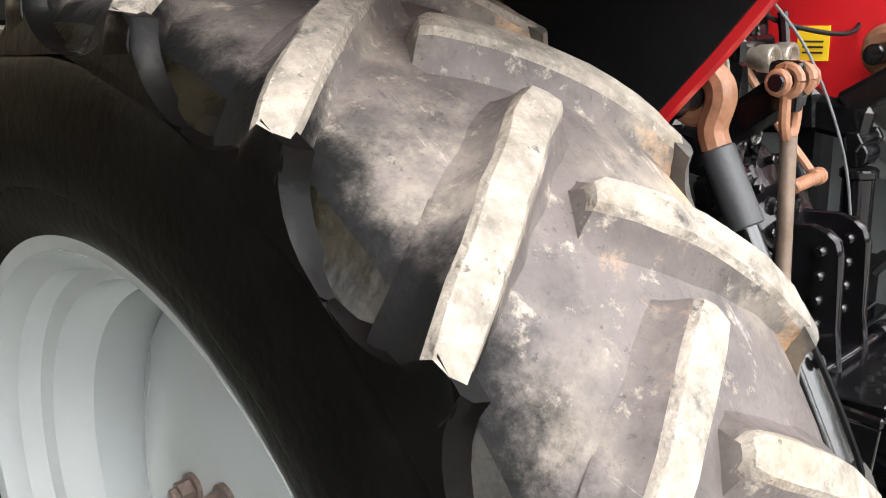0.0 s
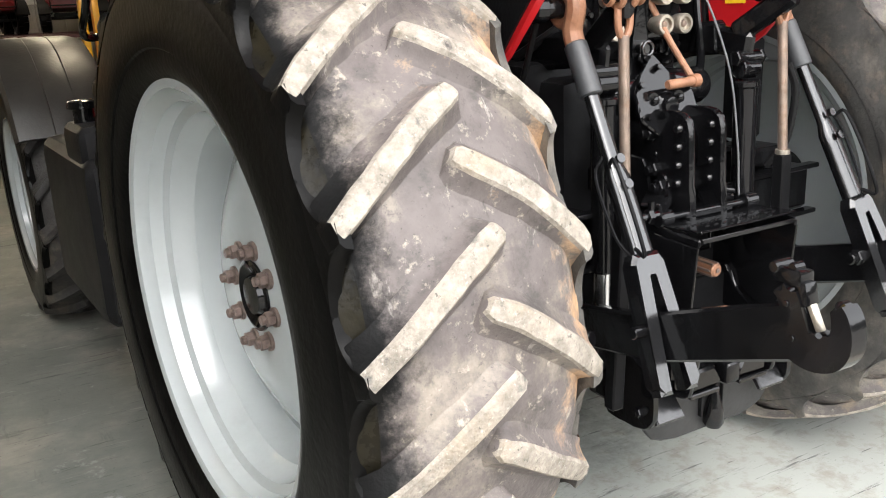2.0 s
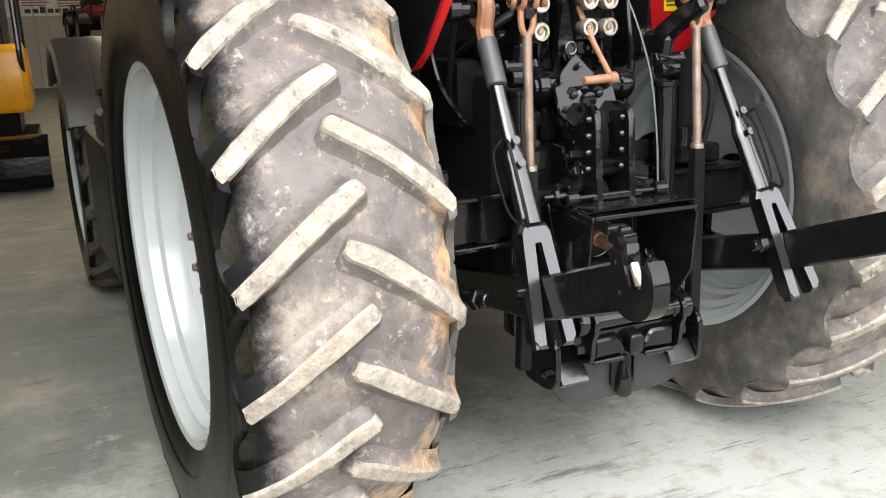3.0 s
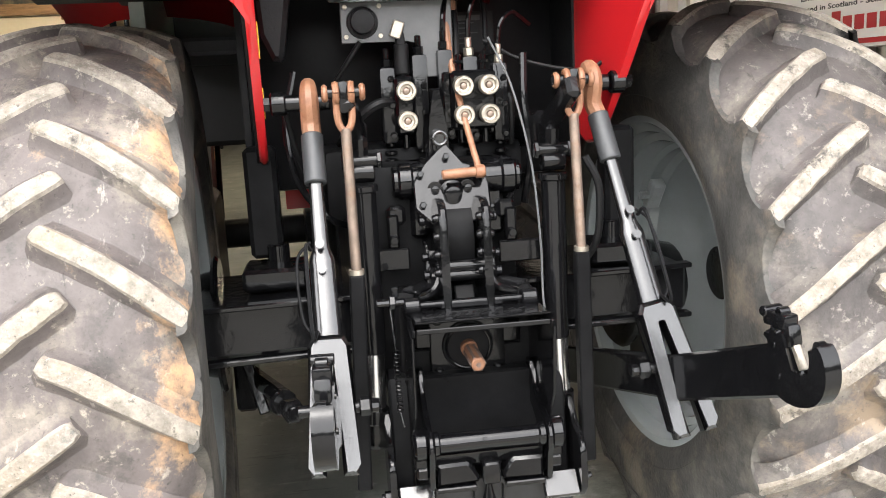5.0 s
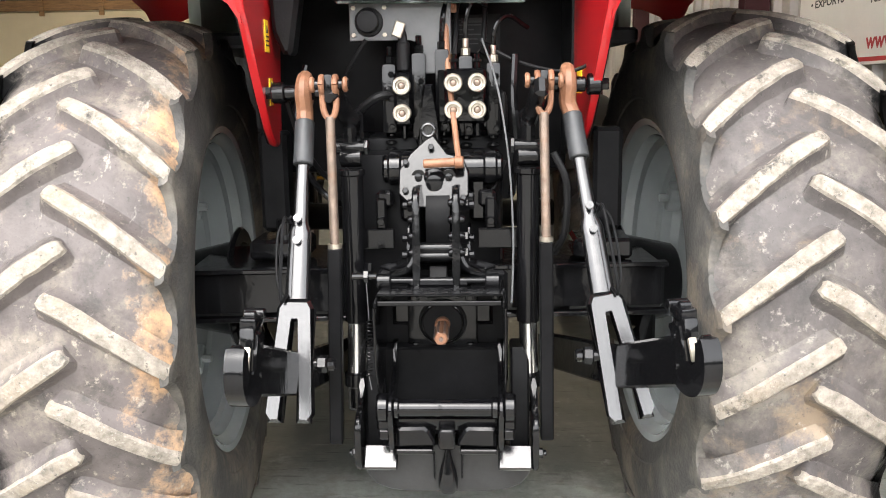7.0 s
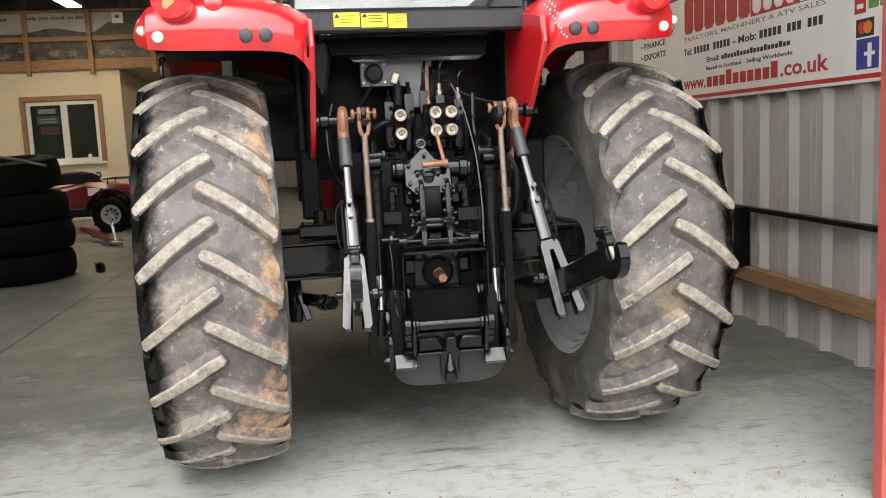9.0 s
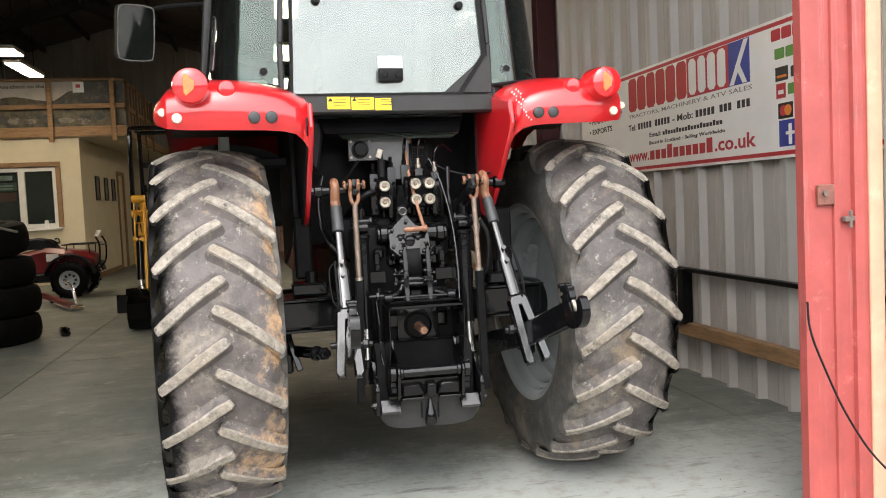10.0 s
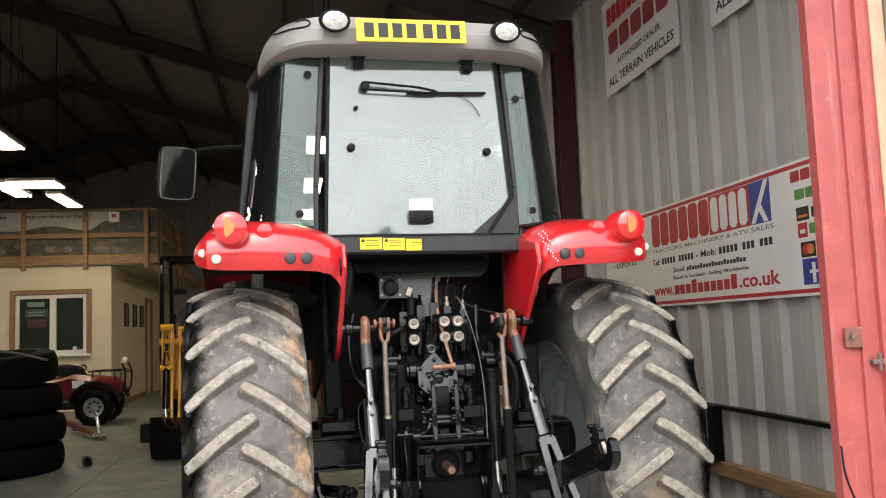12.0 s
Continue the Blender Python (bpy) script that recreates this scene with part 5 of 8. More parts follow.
# lower links with hooks
def lower_link(root, pin, hook, S):
    bm = bmesh.new()
    d = (Vector(hook) - Vector(pin)).normalized()
    add_bar(bm, root, pin, 0.032, 0.105, 0.006)
    add_bar(bm, pin, Vector(hook) - d * 0.02, 0.030, 0.108, 0.006)
    link = part("lower_link", bm, [M_GLOSS], tractor, "black lower link arm raised to the rear")
    x = d
    side = Vector((d.y, -d.x, 0)).normalized()
    up = side.cross(x).normalized()
    if up.z < 0:
        up, side = -up, -side
    m = Matrix(((x.x, up.x, side.x, hook[0]), (x.y, up.y, side.y, hook[1]), (x.z, up.z, side.z, hook[2]), (0, 0, 0, 1)))
    bm = bmesh.new()
    claw = [(-0.080, -0.040), (-0.055, -0.060), (-0.02, -0.072), (0.02, -0.070), (0.050, -0.050), (0.066, -0.018), (0.068, 0.018), (0.058, 0.042), (0.046, 0.046), (0.037, 0.036), (0.033, 0.012), (0.020, -0.016), (0.0, -0.024), (-0.016, -0.010), (-0.020, 0.03), (-0.024, 0.070), (-0.036, 0.086), (-0.06, 0.086), (-0.078, 0.068)]
    claw = [(p.x, p.y) for p in bent([(a, b, 0) for a, b in claw], 4)]
    add_prism(bm, claw, m, 0.038, 0.011)
    h = part("hook", bm, [M_GLOSS], link, "thick black claw hook")
    bm = bmesh.new()
    add_box(bm, (0, 0, 0), (0.062, 0.030, 0.036), 0.008, seg=2)
    add_box(bm, (0.030, -0.026, 0), (0.026, 0.044, 0.032), 0.008, (0, 0, 12), seg=2)
    add_cyl(bm, (-0.026, 0.012, -0.022), (-0.026, 0.012, 0.022), 0.011, seg=12, bev=0.002)
    add_cyl(bm, (0.006, 0.016, -0.012), (0.006, 0.016, 0.012), 0.010, seg=12, bev=0.002)
    bmesh.ops.transform(bm, matrix=m @ pose(-0.038, 0.098, 0, 0, 0, -20), verts=bm.verts)
    part("latch", bm, [M_GLOSS], link, "black hook latch")
    bm = bmesh.new()
    add_box(bm, (0, 0, 0), (0.010, 0.050, 0.018), 0.004, (0, 0, 8), seg=2)
    bmesh.ops.transform(bm, matrix=m @ pose(-0.010, 0.020, 0), verts=bm.verts)
    part("latch_tongue", bm, [M_ZINC], link, "bright latch tongue")
    for a, b in ((-0.05, 0.052), (-0.055, -0.01)):
        bm = bmesh.new()
        add_cyl(bm, (a, b, -0.022), (a, b, 0.022), 0.006, seg=10, bev=0.001)
        bmesh.ops.transform(bm, matrix=m, verts=bm.verts)
        part("hook_bolt", bm, [M_BLACK], link)
    return link


lower_link((-0.30, 0.0, 0.60), (-0.360, -0.64, 0.735), (-0.372, -1.07, 0.895), -1)
lower_link((0.30, 0.0, 0.60), (0.443, -0.64, 0.755), (0.531, -1.03, 0.902), 1)


# levelling rods: eye, sleeve, rod, body and fork
def levelling_rod(eye, mid, fork, foot, S):
    eye, mid, fork, foot = map(Vector, (eye, mid, fork, foot))
    down = (fork - eye).normalized()
    bm = bmesh.new()
    pts = bent([eye + Vector((0, 0.02, 0.0)), eye + Vector((0.0, 0.028, 0.022)), eye + Vector((0, 0.0, 0.040)), eye + Vector((0, -0.032, 0.026)), eye + Vector((0, -0.042, 0.0)), eye + Vector((0, -0.03, -0.045)), eye + down * 0.085], 5)
    add_tube(bm, pts, 0.02, 10, radii=[0.015 + 0.008 * min(1, i / 20) for i in range(len(pts))])
    add_tube(bm, ring_along(eye, (1, 0, 0), 0.032, 20), 0.016, 10)
    rod = part("levelling_rod", bm, [M_RUST], tractor, "levelling rod with an orange eye and black fork")
    bm = bmesh.new()
    add_cyl(bm, eye + Vector((-0.06 * 1, 0, 0)), eye + Vector((0.05, 0, 0)), 0.021, seg=14, bev=0.003)
    add_cyl(bm, eye + Vector((S * 0.055, 0, 0)), eye + Vector((S * 0.092, 0, 0)), 0.029, seg=16, bev=0.004)
    add_cyl(bm, eye + Vector((S * 0.092, 0, 0)), eye + Vector((S * 0.112, 0, 0)), 0.018, seg=6, bev=0.002)
    part("eye_pin", bm, [M_GLOSS], rod, "black pin")
    a = eye + down * 0.085
    b = a + down * 0.125
    bm = bmesh.new()
    add_cyl(bm, a, b, 0.0265, seg=20, bev=0.003)
    part("sleeve", bm, [M_BOOT], rod, "grey rubber sleeve")
    bm = bmesh.new()
    add_cyl(bm, a - down * 0.012, a, 0.017, seg=14)
    part("collar", bm, [M_ZINC], rod)
    bm = bmesh.new()
    axis = (fork - b).normalized()
    across = Vector((1, 0, 0))
    across = (across - axis * across.dot(axis)).normalized()
    face = axis.cross(across)
    total = (fork - b).length
    rings = []
    for t, w, d in ((0.0, 0.017, 0.014), (0.40, 0.019, 0.014), (0.44, 0.020, 0.015), (0.52, 0.030, 0.019), (0.60, 0.029, 0.020), (1.0, 0.031, 0.020)):
        c = b + axis * total * t
        rings.append([c + across * w * math.copysign(abs(math.cos(k)) ** 0.75, math.cos(k)) + face * d * math.copysign(abs(math.sin(k)) ** 0.75, math.sin(k)) for k in (math.pi * (i + 0.5) / 8 for i in range(16))])
    loft(bm, rings)
    for t in (0.06, 0.32):
        q = mid + (fork - mid) * t + Vector((0.0, -0.024, 0.01))
        add_cyl(bm, q, q + Vector((0, -0.008, 0.004)), 0.011, seg=10)
    part("rod_body", bm, [M_WET], rod, "gloss black rod catching the sky")
    bm = bmesh.new()
    q0 = mid + (fork - mid) * 0.1 + Vector((0.022 * S, -0.028, 0.012))
    q1 = mid + (fork - mid) * 0.95 + Vector((0.022 * S, -0.028, 0.012))
    add_tube(bm, bent([q0 + Vector((0, 0.015, -0.006)), q0 + Vector((0.010 * S, -0.022, 0)), q1 + Vector((0.010 * S, -0.022, 0)), q1 + Vector((0, 0.015, -0.006))]), 0.0045, 7)
    side = Vector((0.037 * S, 0, 0))
    add_tube(bm, bent([mid + side * 0.6, mid + side * 1.5 + (fork - mid) * 0.2, fork + side * 1.45 - down * 0.05, fork + side * 0.8]), 0.0035, 6)
    part("locking_wire", bm, [M_DARK], rod)
    bm = bmesh.new()
    leg = (foot - fork).normalized()
    long = (foot - fork).length - 0.022
    out = [(-0.047, 0.022), (-0.034, 0.0), (0.034, 0.0), (0.047, 0.022), (0.047, long), (0.052, long), (0.052, long + 0.014), (0.018, long + 0.014), (0.018, 0.050), (0.012, 0.040), (-0.012, 0.040), (-0.018, 0.050), (-0.018, long + 0.014), (-0.052, long + 0.014), (-0.052, long), (-0.047, long)]
    sd = Vector((1, 0, 0))
    sd = (sd - leg * sd.dot(leg)).normalized()
    nr = sd.cross(leg)
    fm = Matrix(((sd.x, leg.x, nr.x, fork.x), (sd.y, leg.y, nr.y, fork.y), (sd.z, leg.z, nr.z, fork.z), (0, 0, 0, 1)))
    add_prism(bm, out, fm, 0.046, 0.009)
    part("fork", bm, [M_WET], rod, "black slotted fork")
    bm = bmesh.new()
    p = fork + leg * 0.16
    add_cyl(bm, p + Vector((-0.075, 0, 0)), p + Vector((0.075, 0, 0)), 0.014, seg=12, bev=0.002)
    add_cyl(bm, p + Vector((-S * 0.06, 0, 0)), p + Vector((-S * 0.085, 0, 0)), 0.022, seg=6, bev=0.003)
    add_cyl(bm, p + Vector((-S * 0.085, 0, 0)), p + Vector((-S * 0.105, 0, 0)), 0.016, seg=10, bev=0.003)
    part("fork_pin", bm, [M_GLOSS], rod, "black fork pin")
    return rod


levelling_rod((-0.368, -0.348, 1.432), (-0.366, -0.505, 1.118), (-0.362, -0.605, 0.918), (-0.368, -0.73, 0.632), -1)
levelling_rod((0.335, -0.33, 1.443), (0.378, -0.465, 1.14), (0.410, -0.56, 0.922), (0.473, -0.68, 0.62), 1)


# hitch lift rods: clevis, bare rod, square tube
def lift_rod(top, low, foot):
    top, low, foot = map(Vector, (top, low, foot))
    bm = bmesh.new()
    for s in (-1, 1):
        add_tube(bm, bent([top + Vector((s * 0.017, 0, 0.035)), top + Vector((s * 0.0175, 0, -0.02)), top + Vector((s * 0.0165, 0, -0.050)), top + Vector((s * 0.010, 0, -0.070)), top + Vector((0, 0, -0.078))], 4), 0.0085, 8)
        add_tube(bm, ring_along(top + Vector((s * 0.0175, 0, 0.01)), (1, 0, 0), 0.020, 14), 0.008, 8)
    rod = part("lift_rod", bm, [M_RUST], tractor, "hitch lift rod with an orange clevis")
    bm = bmesh.new()
    add_cyl(bm, top + Vector((-0.052, 0, 0.01)), top + Vector((0.052, 0, 0.01)), 0.013, seg=12, bev=0.002)
    add_box(bm, top + Vector((0, 0.01, 0.0)), (0.024, 0.05, 0.075), 0.01, seg=2)
    part("clevis_pin", bm, [M_GLOSS], rod, "black pin and lift arm end")
    for s in (-1, 1):
        bm = bmesh.new()
        add_cyl(bm, top + Vector((s * 0.036, 0, 0.01)), top + Vector((s * 0.05, 0, 0.01)), 0.02, seg=12, bev=0.004)
        part("pin_head", bm, [M_RUST], rod)
    bm = bmesh.new()
    add_cyl(bm, top + Vector((0, 0, -0.072)), low, 0.0125, seg=14)
    part("bare_rod", bm, [M_COPPER], rod, "dull copper-coloured bare rod")
    bm = bmesh.new()
    add_cyl(bm, low + Vector((0, 0, 0.0)), low + Vector((0, 0, 0.012)), 0.019, seg=14)
    part("rod_collar", bm, [M_ZINC], rod)
    bm = bmesh.new()
    add_bar(bm, low, foot, 0.036, 0.036, 0.004)
    part("square_tube", bm, [M_DARK], rod, "black square tube")
    return rod


lift_rod((-0.287, -0.455, 1.442), (-0.286, -0.466, 1.025), (-0.303, -0.455, 0.47))
lift_rod((0.268, -0.42, 1.445), (0.275, -0.44, 1.035), (0.281, -0.445, 0.48))

# lift cylinders and lift arms
for S, x in ((-1, -0.252), (1, 0.232)):
    bm = bmesh.new()
    add_cyl(bm, (x, -0.345, 1.215), (x, -0.352, 0.79), 0.031, seg=24, bev=0.004)
    add_cyl(bm, (x, -0.345, 1.225), (x, -0.345, 1.205), 0.037, seg=24, bev=0.004)
    add_cyl(bm, (x - 0.03, -0.345, 1.255), (x + 0.03, -0.345, 1.255), 0.026, seg=16, bev=0.003)
    cylr = part("lift_cylinder", bm, [M_GLOSS], tractor, "black hydraulic lift cylinder")
    bm = bmesh.new()
    add_cyl(bm, (x, -0.352, 0.80), (x + 0.005 * S, -0.355, 0.63), 0.0255, seg=24)
    part("piston_rod", bm, [M_CHROME], cylr, "chromed piston rod")
    bm = bmesh.new()
    add_cyl(bm, (x + 0.005 * S, -0.355, 0.645), (x + 0.006 * S, -0.357, 0.60), 0.034, seg=20, bev=0.006)
    add_box(bm, (x + 0.006 * S, -0.33, 0.57), (0.05, 0.07, 0.09), 0.012, seg=2)
    part("cylinder_foot", bm, [M_GLOSS], cylr)
    bm = bmesh.new()
    add_bar(bm, (x, 0.02, 1.31), (x, -0.26, 1.335), 0.045, 0.09, 0.012)
    add_bar(bm, (x, -0.24, 1.33), (x, -0.36, 1.31), 0.035, 0.075, 0.012)
    add_bar(bm, (x, -0.30, 1.34), (x * 1.12, -0.46, 1.445), 0.036, 0.06, 0.01)
    add_cyl(bm, (x - 0.04, -0.345, 1.283), (x + 0.04, -0.345, 1.283), 0.018, seg=14, bev=0.003)
    add_cyl(bm, (x - 0.05, -0.345, 1.283), (x - 0.036, -0.345, 1.283), 0.022, seg=6, bev=0.003)
    add_cyl(bm, (x + 0.036, -0.345, 1.283), (x + 0.05, -0.345, 1.283), 0.022, seg=6, bev=0.003)
    part("lift_arm", bm, [M_GLOSS], tractor, "black hydraulic lift arm")
# rockshaft
bm = bmesh.new()
add_cyl(bm, (-0.175, -0.25, 1.215), (0.165, -0.25, 1.215), 0.042, seg=24, bev=0.006)
for s in (-1, 1):
    add_cyl(bm, (-0.005 + s * 0.115, -0.25, 1.215), (-0.005 + s * 0.155, -0.25, 1.215), 0.049, seg=24, bev=0.006)
    add_box(bm, (-0.005 + s * 0.10, -0.19, 1.16), (0.05, 0.14, 0.20), 0.012)
part("rockshaft", bm, [M_BLACK], tractor, "gloss black rockshaft tube")
# draft-control plate
bm = bmesh.new()
out = [(-0.095, 1.145), (-0.095, 1.215), (-0.06, 1.262), (-0.02, 1.30), (0.0, 1.318), (0.035, 1.255), (0.085, 1.25), (0.10, 1.205), (0.10, 1.14), (0.06, 1.105), (-0.055, 1.105)]
add_prism(bm, out, pose(-0.03, -0.315, 0, 0, 0, 0) @ pose(0, 0, 1.2, -24, 0, 0) @ pose(0, 0, -1.2) @ XZ, 0.014, 0.004)
ctrl = part("control_plate", bm, [M_BLACK], tractor, "gloss black sensing plate catching the sky")
for x, z in ((-0.105, 1.235), (-0.105, 1.16), (-0.035, 1.275), (0.05, 1.22), (0.055, 1.14)):
    bm = bmesh.new()
    y = -0.325 - (z - 1.2) * -0.4
    add_cyl(bm, (x, y + 0.005, z), (x, y - 0.012, z + 0.004), 0.009, seg=6, bev=0.002)
    part("bolt", bm, [M_BLACK], ctrl)
bm = bmesh.new()
add_prism(bm, [(-0.028, 1.17), (-0.036, 1.23), (-0.032, 1.30), (-0.018, 1.345), (-0.014, 1.45), (0.014, 1.45), (0.018, 1.345), (0.032, 1.30), (0.036, 1.23), (0.028, 1.17)], pose(-0.044, -0.225, 0, 90, 0, 0), 0.03, 0.006)
add_cyl(bm, (-0.044, -0.235, 1.30), (-0.044, -0.262, 1.30), 0.021, seg=18, bev=0.003)
add_cyl(bm, (-0.044, -0.262, 1.30), (-0.044, -0.27, 1.30), 0.011, seg=12, bev=0.002)
rocker = part("rocker_lever", bm, [M_BLACK], tractor, "black rocker with a round boss")
bm = bmesh.new()
add_tube(bm, ring_along((-0.044, -0.268, 1.322), (0, 1, 0), 0.017, 24), 0.005, 8)
add_cyl(bm, (-0.044, -0.235, 1.322), (-0.044, -0.266, 1.322), 0.021, seg=20, bev=0.003)
part("washer", bm, [M_WET], rocker)
# top-link bracket: thick cheeks, a curved wear plate, flared feet, bolts
bm = bmesh.new()
side = [(-0.24, 1.172), (-0.40, 1.180), (-0.432, 1.176), (-0.452, 1.160), (-0.460, 1.135), (-0.462, 1.00), (-0.468, 0.955), (-0.475, 0.912), (-0.36, 0.905), (-0.30, 0.94), (-0.24, 0.97)]
add_prism(bm, side, at_x(-0.070), 0.020, 0.005)
bracket = part("top_link_bracket", bm, [M_GLOSS], tractor, "gloss black top-link bracket with bolts")
bm = bmesh.new()
add_prism(bm, side, at_x(0.036), 0.020, 0.005)
part("cheek", bm, [M_GLOSS], bracket)
bm = bmesh.new()
rings = []
for p in bent([(0, -0.285, 1.172), (0, -0.332, 1.160), (0, -0.362, 1.125), (0, -0.376, 1.08), (0, -0.374, 1.04), (0, -0.362, 1.005)], 4):
    rings.append([(-0.049, p.y, p.z), (0.017, p.y, p.z), (0.017, p.y + 0.04, p.z - 0.005), (-0.049, p.y + 0.04, p.z - 0.005)])
loft(bm, rings)
part("wear_plate", bm, [M_DARK], bracket, "curved gloss black plate between the cheeks")
for y, z, r, w in ((-0.385, 0.985, 0.015, 0.060), (-0.372, 1.005, 0.018, 0.070)):
    bm = bmesh.new()
    add_cyl(bm, (-0.016 - w, y, z), (-0.016 + w, y, z), r, seg=20, bev=0.004)
    part("cross_pin", bm, [M_GLOSS], bracket)
bm = bmesh.new()
add_box(bm, (-0.016, -0.385, 0.937), (0.05, 0.010, 0.045), 0.003, (-35, 0, 0))
part("tongue", bm, [M_DARK], bracket)
for s in (-1, 1):
    x = -0.016 + s * 0.0445
    bm = bmesh.new()
    add_prism(bm, [(-0.27, 1.06), (-0.325, 1.055), (-0.345, 1.02), (-0.345, 0.97), (-0.37, 0.93), (-0.30, 0.92)], at_x(x + s * 0.040), 0.010, 0.003)
    part("outer_plate", bm, [M_GLOSS], bracket)
    bm = bmesh.new()
    add_tube(bm, bent([(x + s * 0.012, -0.385, 0.995), (x + s * 0.035, -0.405, 0.955), (x + s * 0.085, -0.42, 0.938)]), 0.012, 8)
    part("foot", bm, [M_GLOSS], bracket)
    bm = bmesh.new()
    add_bar(bm, (x + s * 0.03, -0.36, 0.968), (x + s * 0.10, -0.415, 0.958), 0.010, 0.05, 0.003, side=(0, 0, 1))
    part("foot_plate", bm, [M_GLOSS], bracket)
    for y, z, r in ((-0.325, 1.120, 0.021), (-0.350, 1.030, 0.019), (-0.372, 0.988, 0.021), (-0.385, 0.952, 0.017)):
        bm = bmesh.new()
        add_cyl(bm, (x + s * 0.006, y, z), (x + s * 0.040, y, z), r, seg=6, bev=0.003)
        add_cyl(bm, (x + s * 0.040, y, z), (x + s * 0.056, y, z), r * 0.6, seg=10, bev=0.002)
        part("bolt", bm, [M_GLOSS], bracket)
    bm = bmesh.new()
    add_box(bm, (x + s * 0.032, -0.30, 1.128), (0.045, 0.05, 0.05), 0.010, seg=2)
    part("lug_block", bm, [M_GLOSS], bracket)
    for k in range(4):
        bm = bmesh.new()
        z = 1.14 - 0.037 * k
        y = -0.318 - 0.012 * k
        add_cyl(bm, (x - 0.010, y, z), (x - 0.022, y, z), 0.0115, 0.008, seg=12, bev=0.002)
        part("rivet", bm, [M_GLOSS], bracket)
for k in range(4):
    for x0, x1 in ((-0.078, -0.094), (0.028, 0.014), (0.044, 0.060)):
        bm = bmesh.new()
        z = 1.138 - 0.045 * k
        add_cyl(bm, (x0, -0.425, z), (x1, -0.425, z), 0.0125, 0.0105, seg=14, bev=0.003)
        part("cheek_bolt", bm, [M_BLACK], bracket)
bm = bmesh.new()
add_lathe(bm, [(-0.345, 0.012), (-0.343, 0.022), (-0.330, 0.025), (-0.322, 0.036), (-0.29, 0.038)], (-0.026, 0, 1.182), "y", 28)
part("flange", bm, [M_GLOSS], bracket, "round black flange")
for s in (-1, 1):
    bm = bmesh.new()
    add_lathe(bm, [(-0.335, 0.004), (-0.333, 0.010), (-0.322, 0.012), (-0.322, 0.020), (-0.30, 0.022)], (-0.028 + s * 0.042, 0, 1.197), "y", 16)
    part("flange_ear", bm, [M_GLOSS], bracket)
# bracket plates at the sides
for S, x in ((-1, -0.20), (1, 0.15)):
    bm = bmesh.new()
    add_box(bm, (x, -0.30, 1.02), (0.115, 0.016, 0.058), 0.004)
    add_cyl(bm, (x + S * 0.032, -0.305, 1.018), (x + S * 0.032, -0.311, 1.018), 0.013, seg=14)
    add_box(bm, (x - S * 0.02, -0.28, 1.09), (0.03, 0.03, 0.09), 0.006)
    add_cyl(bm, (x - S * 0.02, -0.30, 1.07), (x - S * 0.02, -0.315, 1.07), 0.012, seg=6, bev=0.002)
    add_box(bm, (x - S * 0.03, -0.26, 1.13), (0.05, 0.05, 0.05), 0.01)
    part("side_bracket", bm, [M_GLOSS], tractor, "black bracket plate with a hole")
# power take-off: gearbox face, canopy and shaft
SPACE[0] = pose(0.002, -0.02, LIFT + 0.022)
bm = bmesh.new()
add_box(bm, (-0.01, -0.255, 0.74), (0.37, 0.10, 0.34), 0.012)
add_lathe(bm, [(-0.335, 0.04), (-0.333, 0.066), (-0.318, 0.07), (-0.318, 0.088), (-0.30, 0.09)], (-0.01, 0, 0.765), "y", 28)
add_box(bm, (-0.008, -0.335, 0.57), (0.35, 0.05, 0.26), 0.006)
gear = part("gearbox_face", bm, [M_DARK], tractor, "black gearbox face round the drive shaft")
bm = bmesh.new()
add_tube(bm, ring_along((-0.01, -0.337, 0.765), (0, 1, 0), 0.058, 32), 0.004, 8)
part("flange_ring", bm, [M_BLACK], gear)
bm = bmesh.new()
add_box(bm, (-0.01, -0.312, 0.765), (0.20, 0.022, 0.185), 0.008, seg=2)
part("flange_plate", bm, [M_GLOSS], gear, "square black flange plate")
for s in (-1, 1):
    for t in (-1, 1):
        bm = bmesh.new()
        add_cyl(bm, (-0.01 + s * 0.078, -0.318, 0.765 + t * 0.072), (-0.01 + s * 0.078, -0.329, 0.765 + t * 0.072), 0.014, seg=16, bev=0.003)
        add_cyl(bm, (-0.01 + s * 0.078, -0.327, 0.765 + t * 0.072), (-0.01 + s * 0.078, -0.339, 0.765 + t * 0.072), 0.009, seg=6, bev=0.002)
        part("bolt", bm, [M_BLACK], gear)
    bm = bmesh.new()
    rim_pts = [(-0.01 + s * (0.115 + a), -0.318, 0.79 + b) for a, b in ((-0.025, -0.032), (0.025, -0.032), (0.025, 0.032), (-0.025, 0.032), (-0.025, -0.032))]
    add_box(bm, (-0.01 + s * 0.115, -0.308, 0.79), (0.05, 0.02, 0.065), 0.008)
    add_tube(bm, rim_pts, 0.0028, 6)
    part("boss_pad", bm, [M_GLOSS], gear)
    for z, r in ((0.68, 0.017), (0.835, 0.012)):
        bm = bmesh.new()
        add_cyl(bm, (-0.01 + s * 0.15, -0.30, z), (-0.01 + s * 0.15, -0.314, z), r, seg=16, bev=0.003)
        add_cyl(bm, (-0.01 + s * 0.15, -0.312, z), (-0.01 + s * 0.15, -0.324, z), r * 0.6, seg=6, bev=0.002)
        part("bolt", bm, [M_BLACK], gear)
bm = bmesh.new()
add_cyl(bm, (-0.01, -0.31, 0.763), (-0.008, -0.475, 0.759), 0.0175, seg=18, bev=0.004)
add_cyl(bm, (-0.01, -0.31, 0.763), (-0.01, -0.36, 0.762), 0.022, seg=18, bev=0.003)
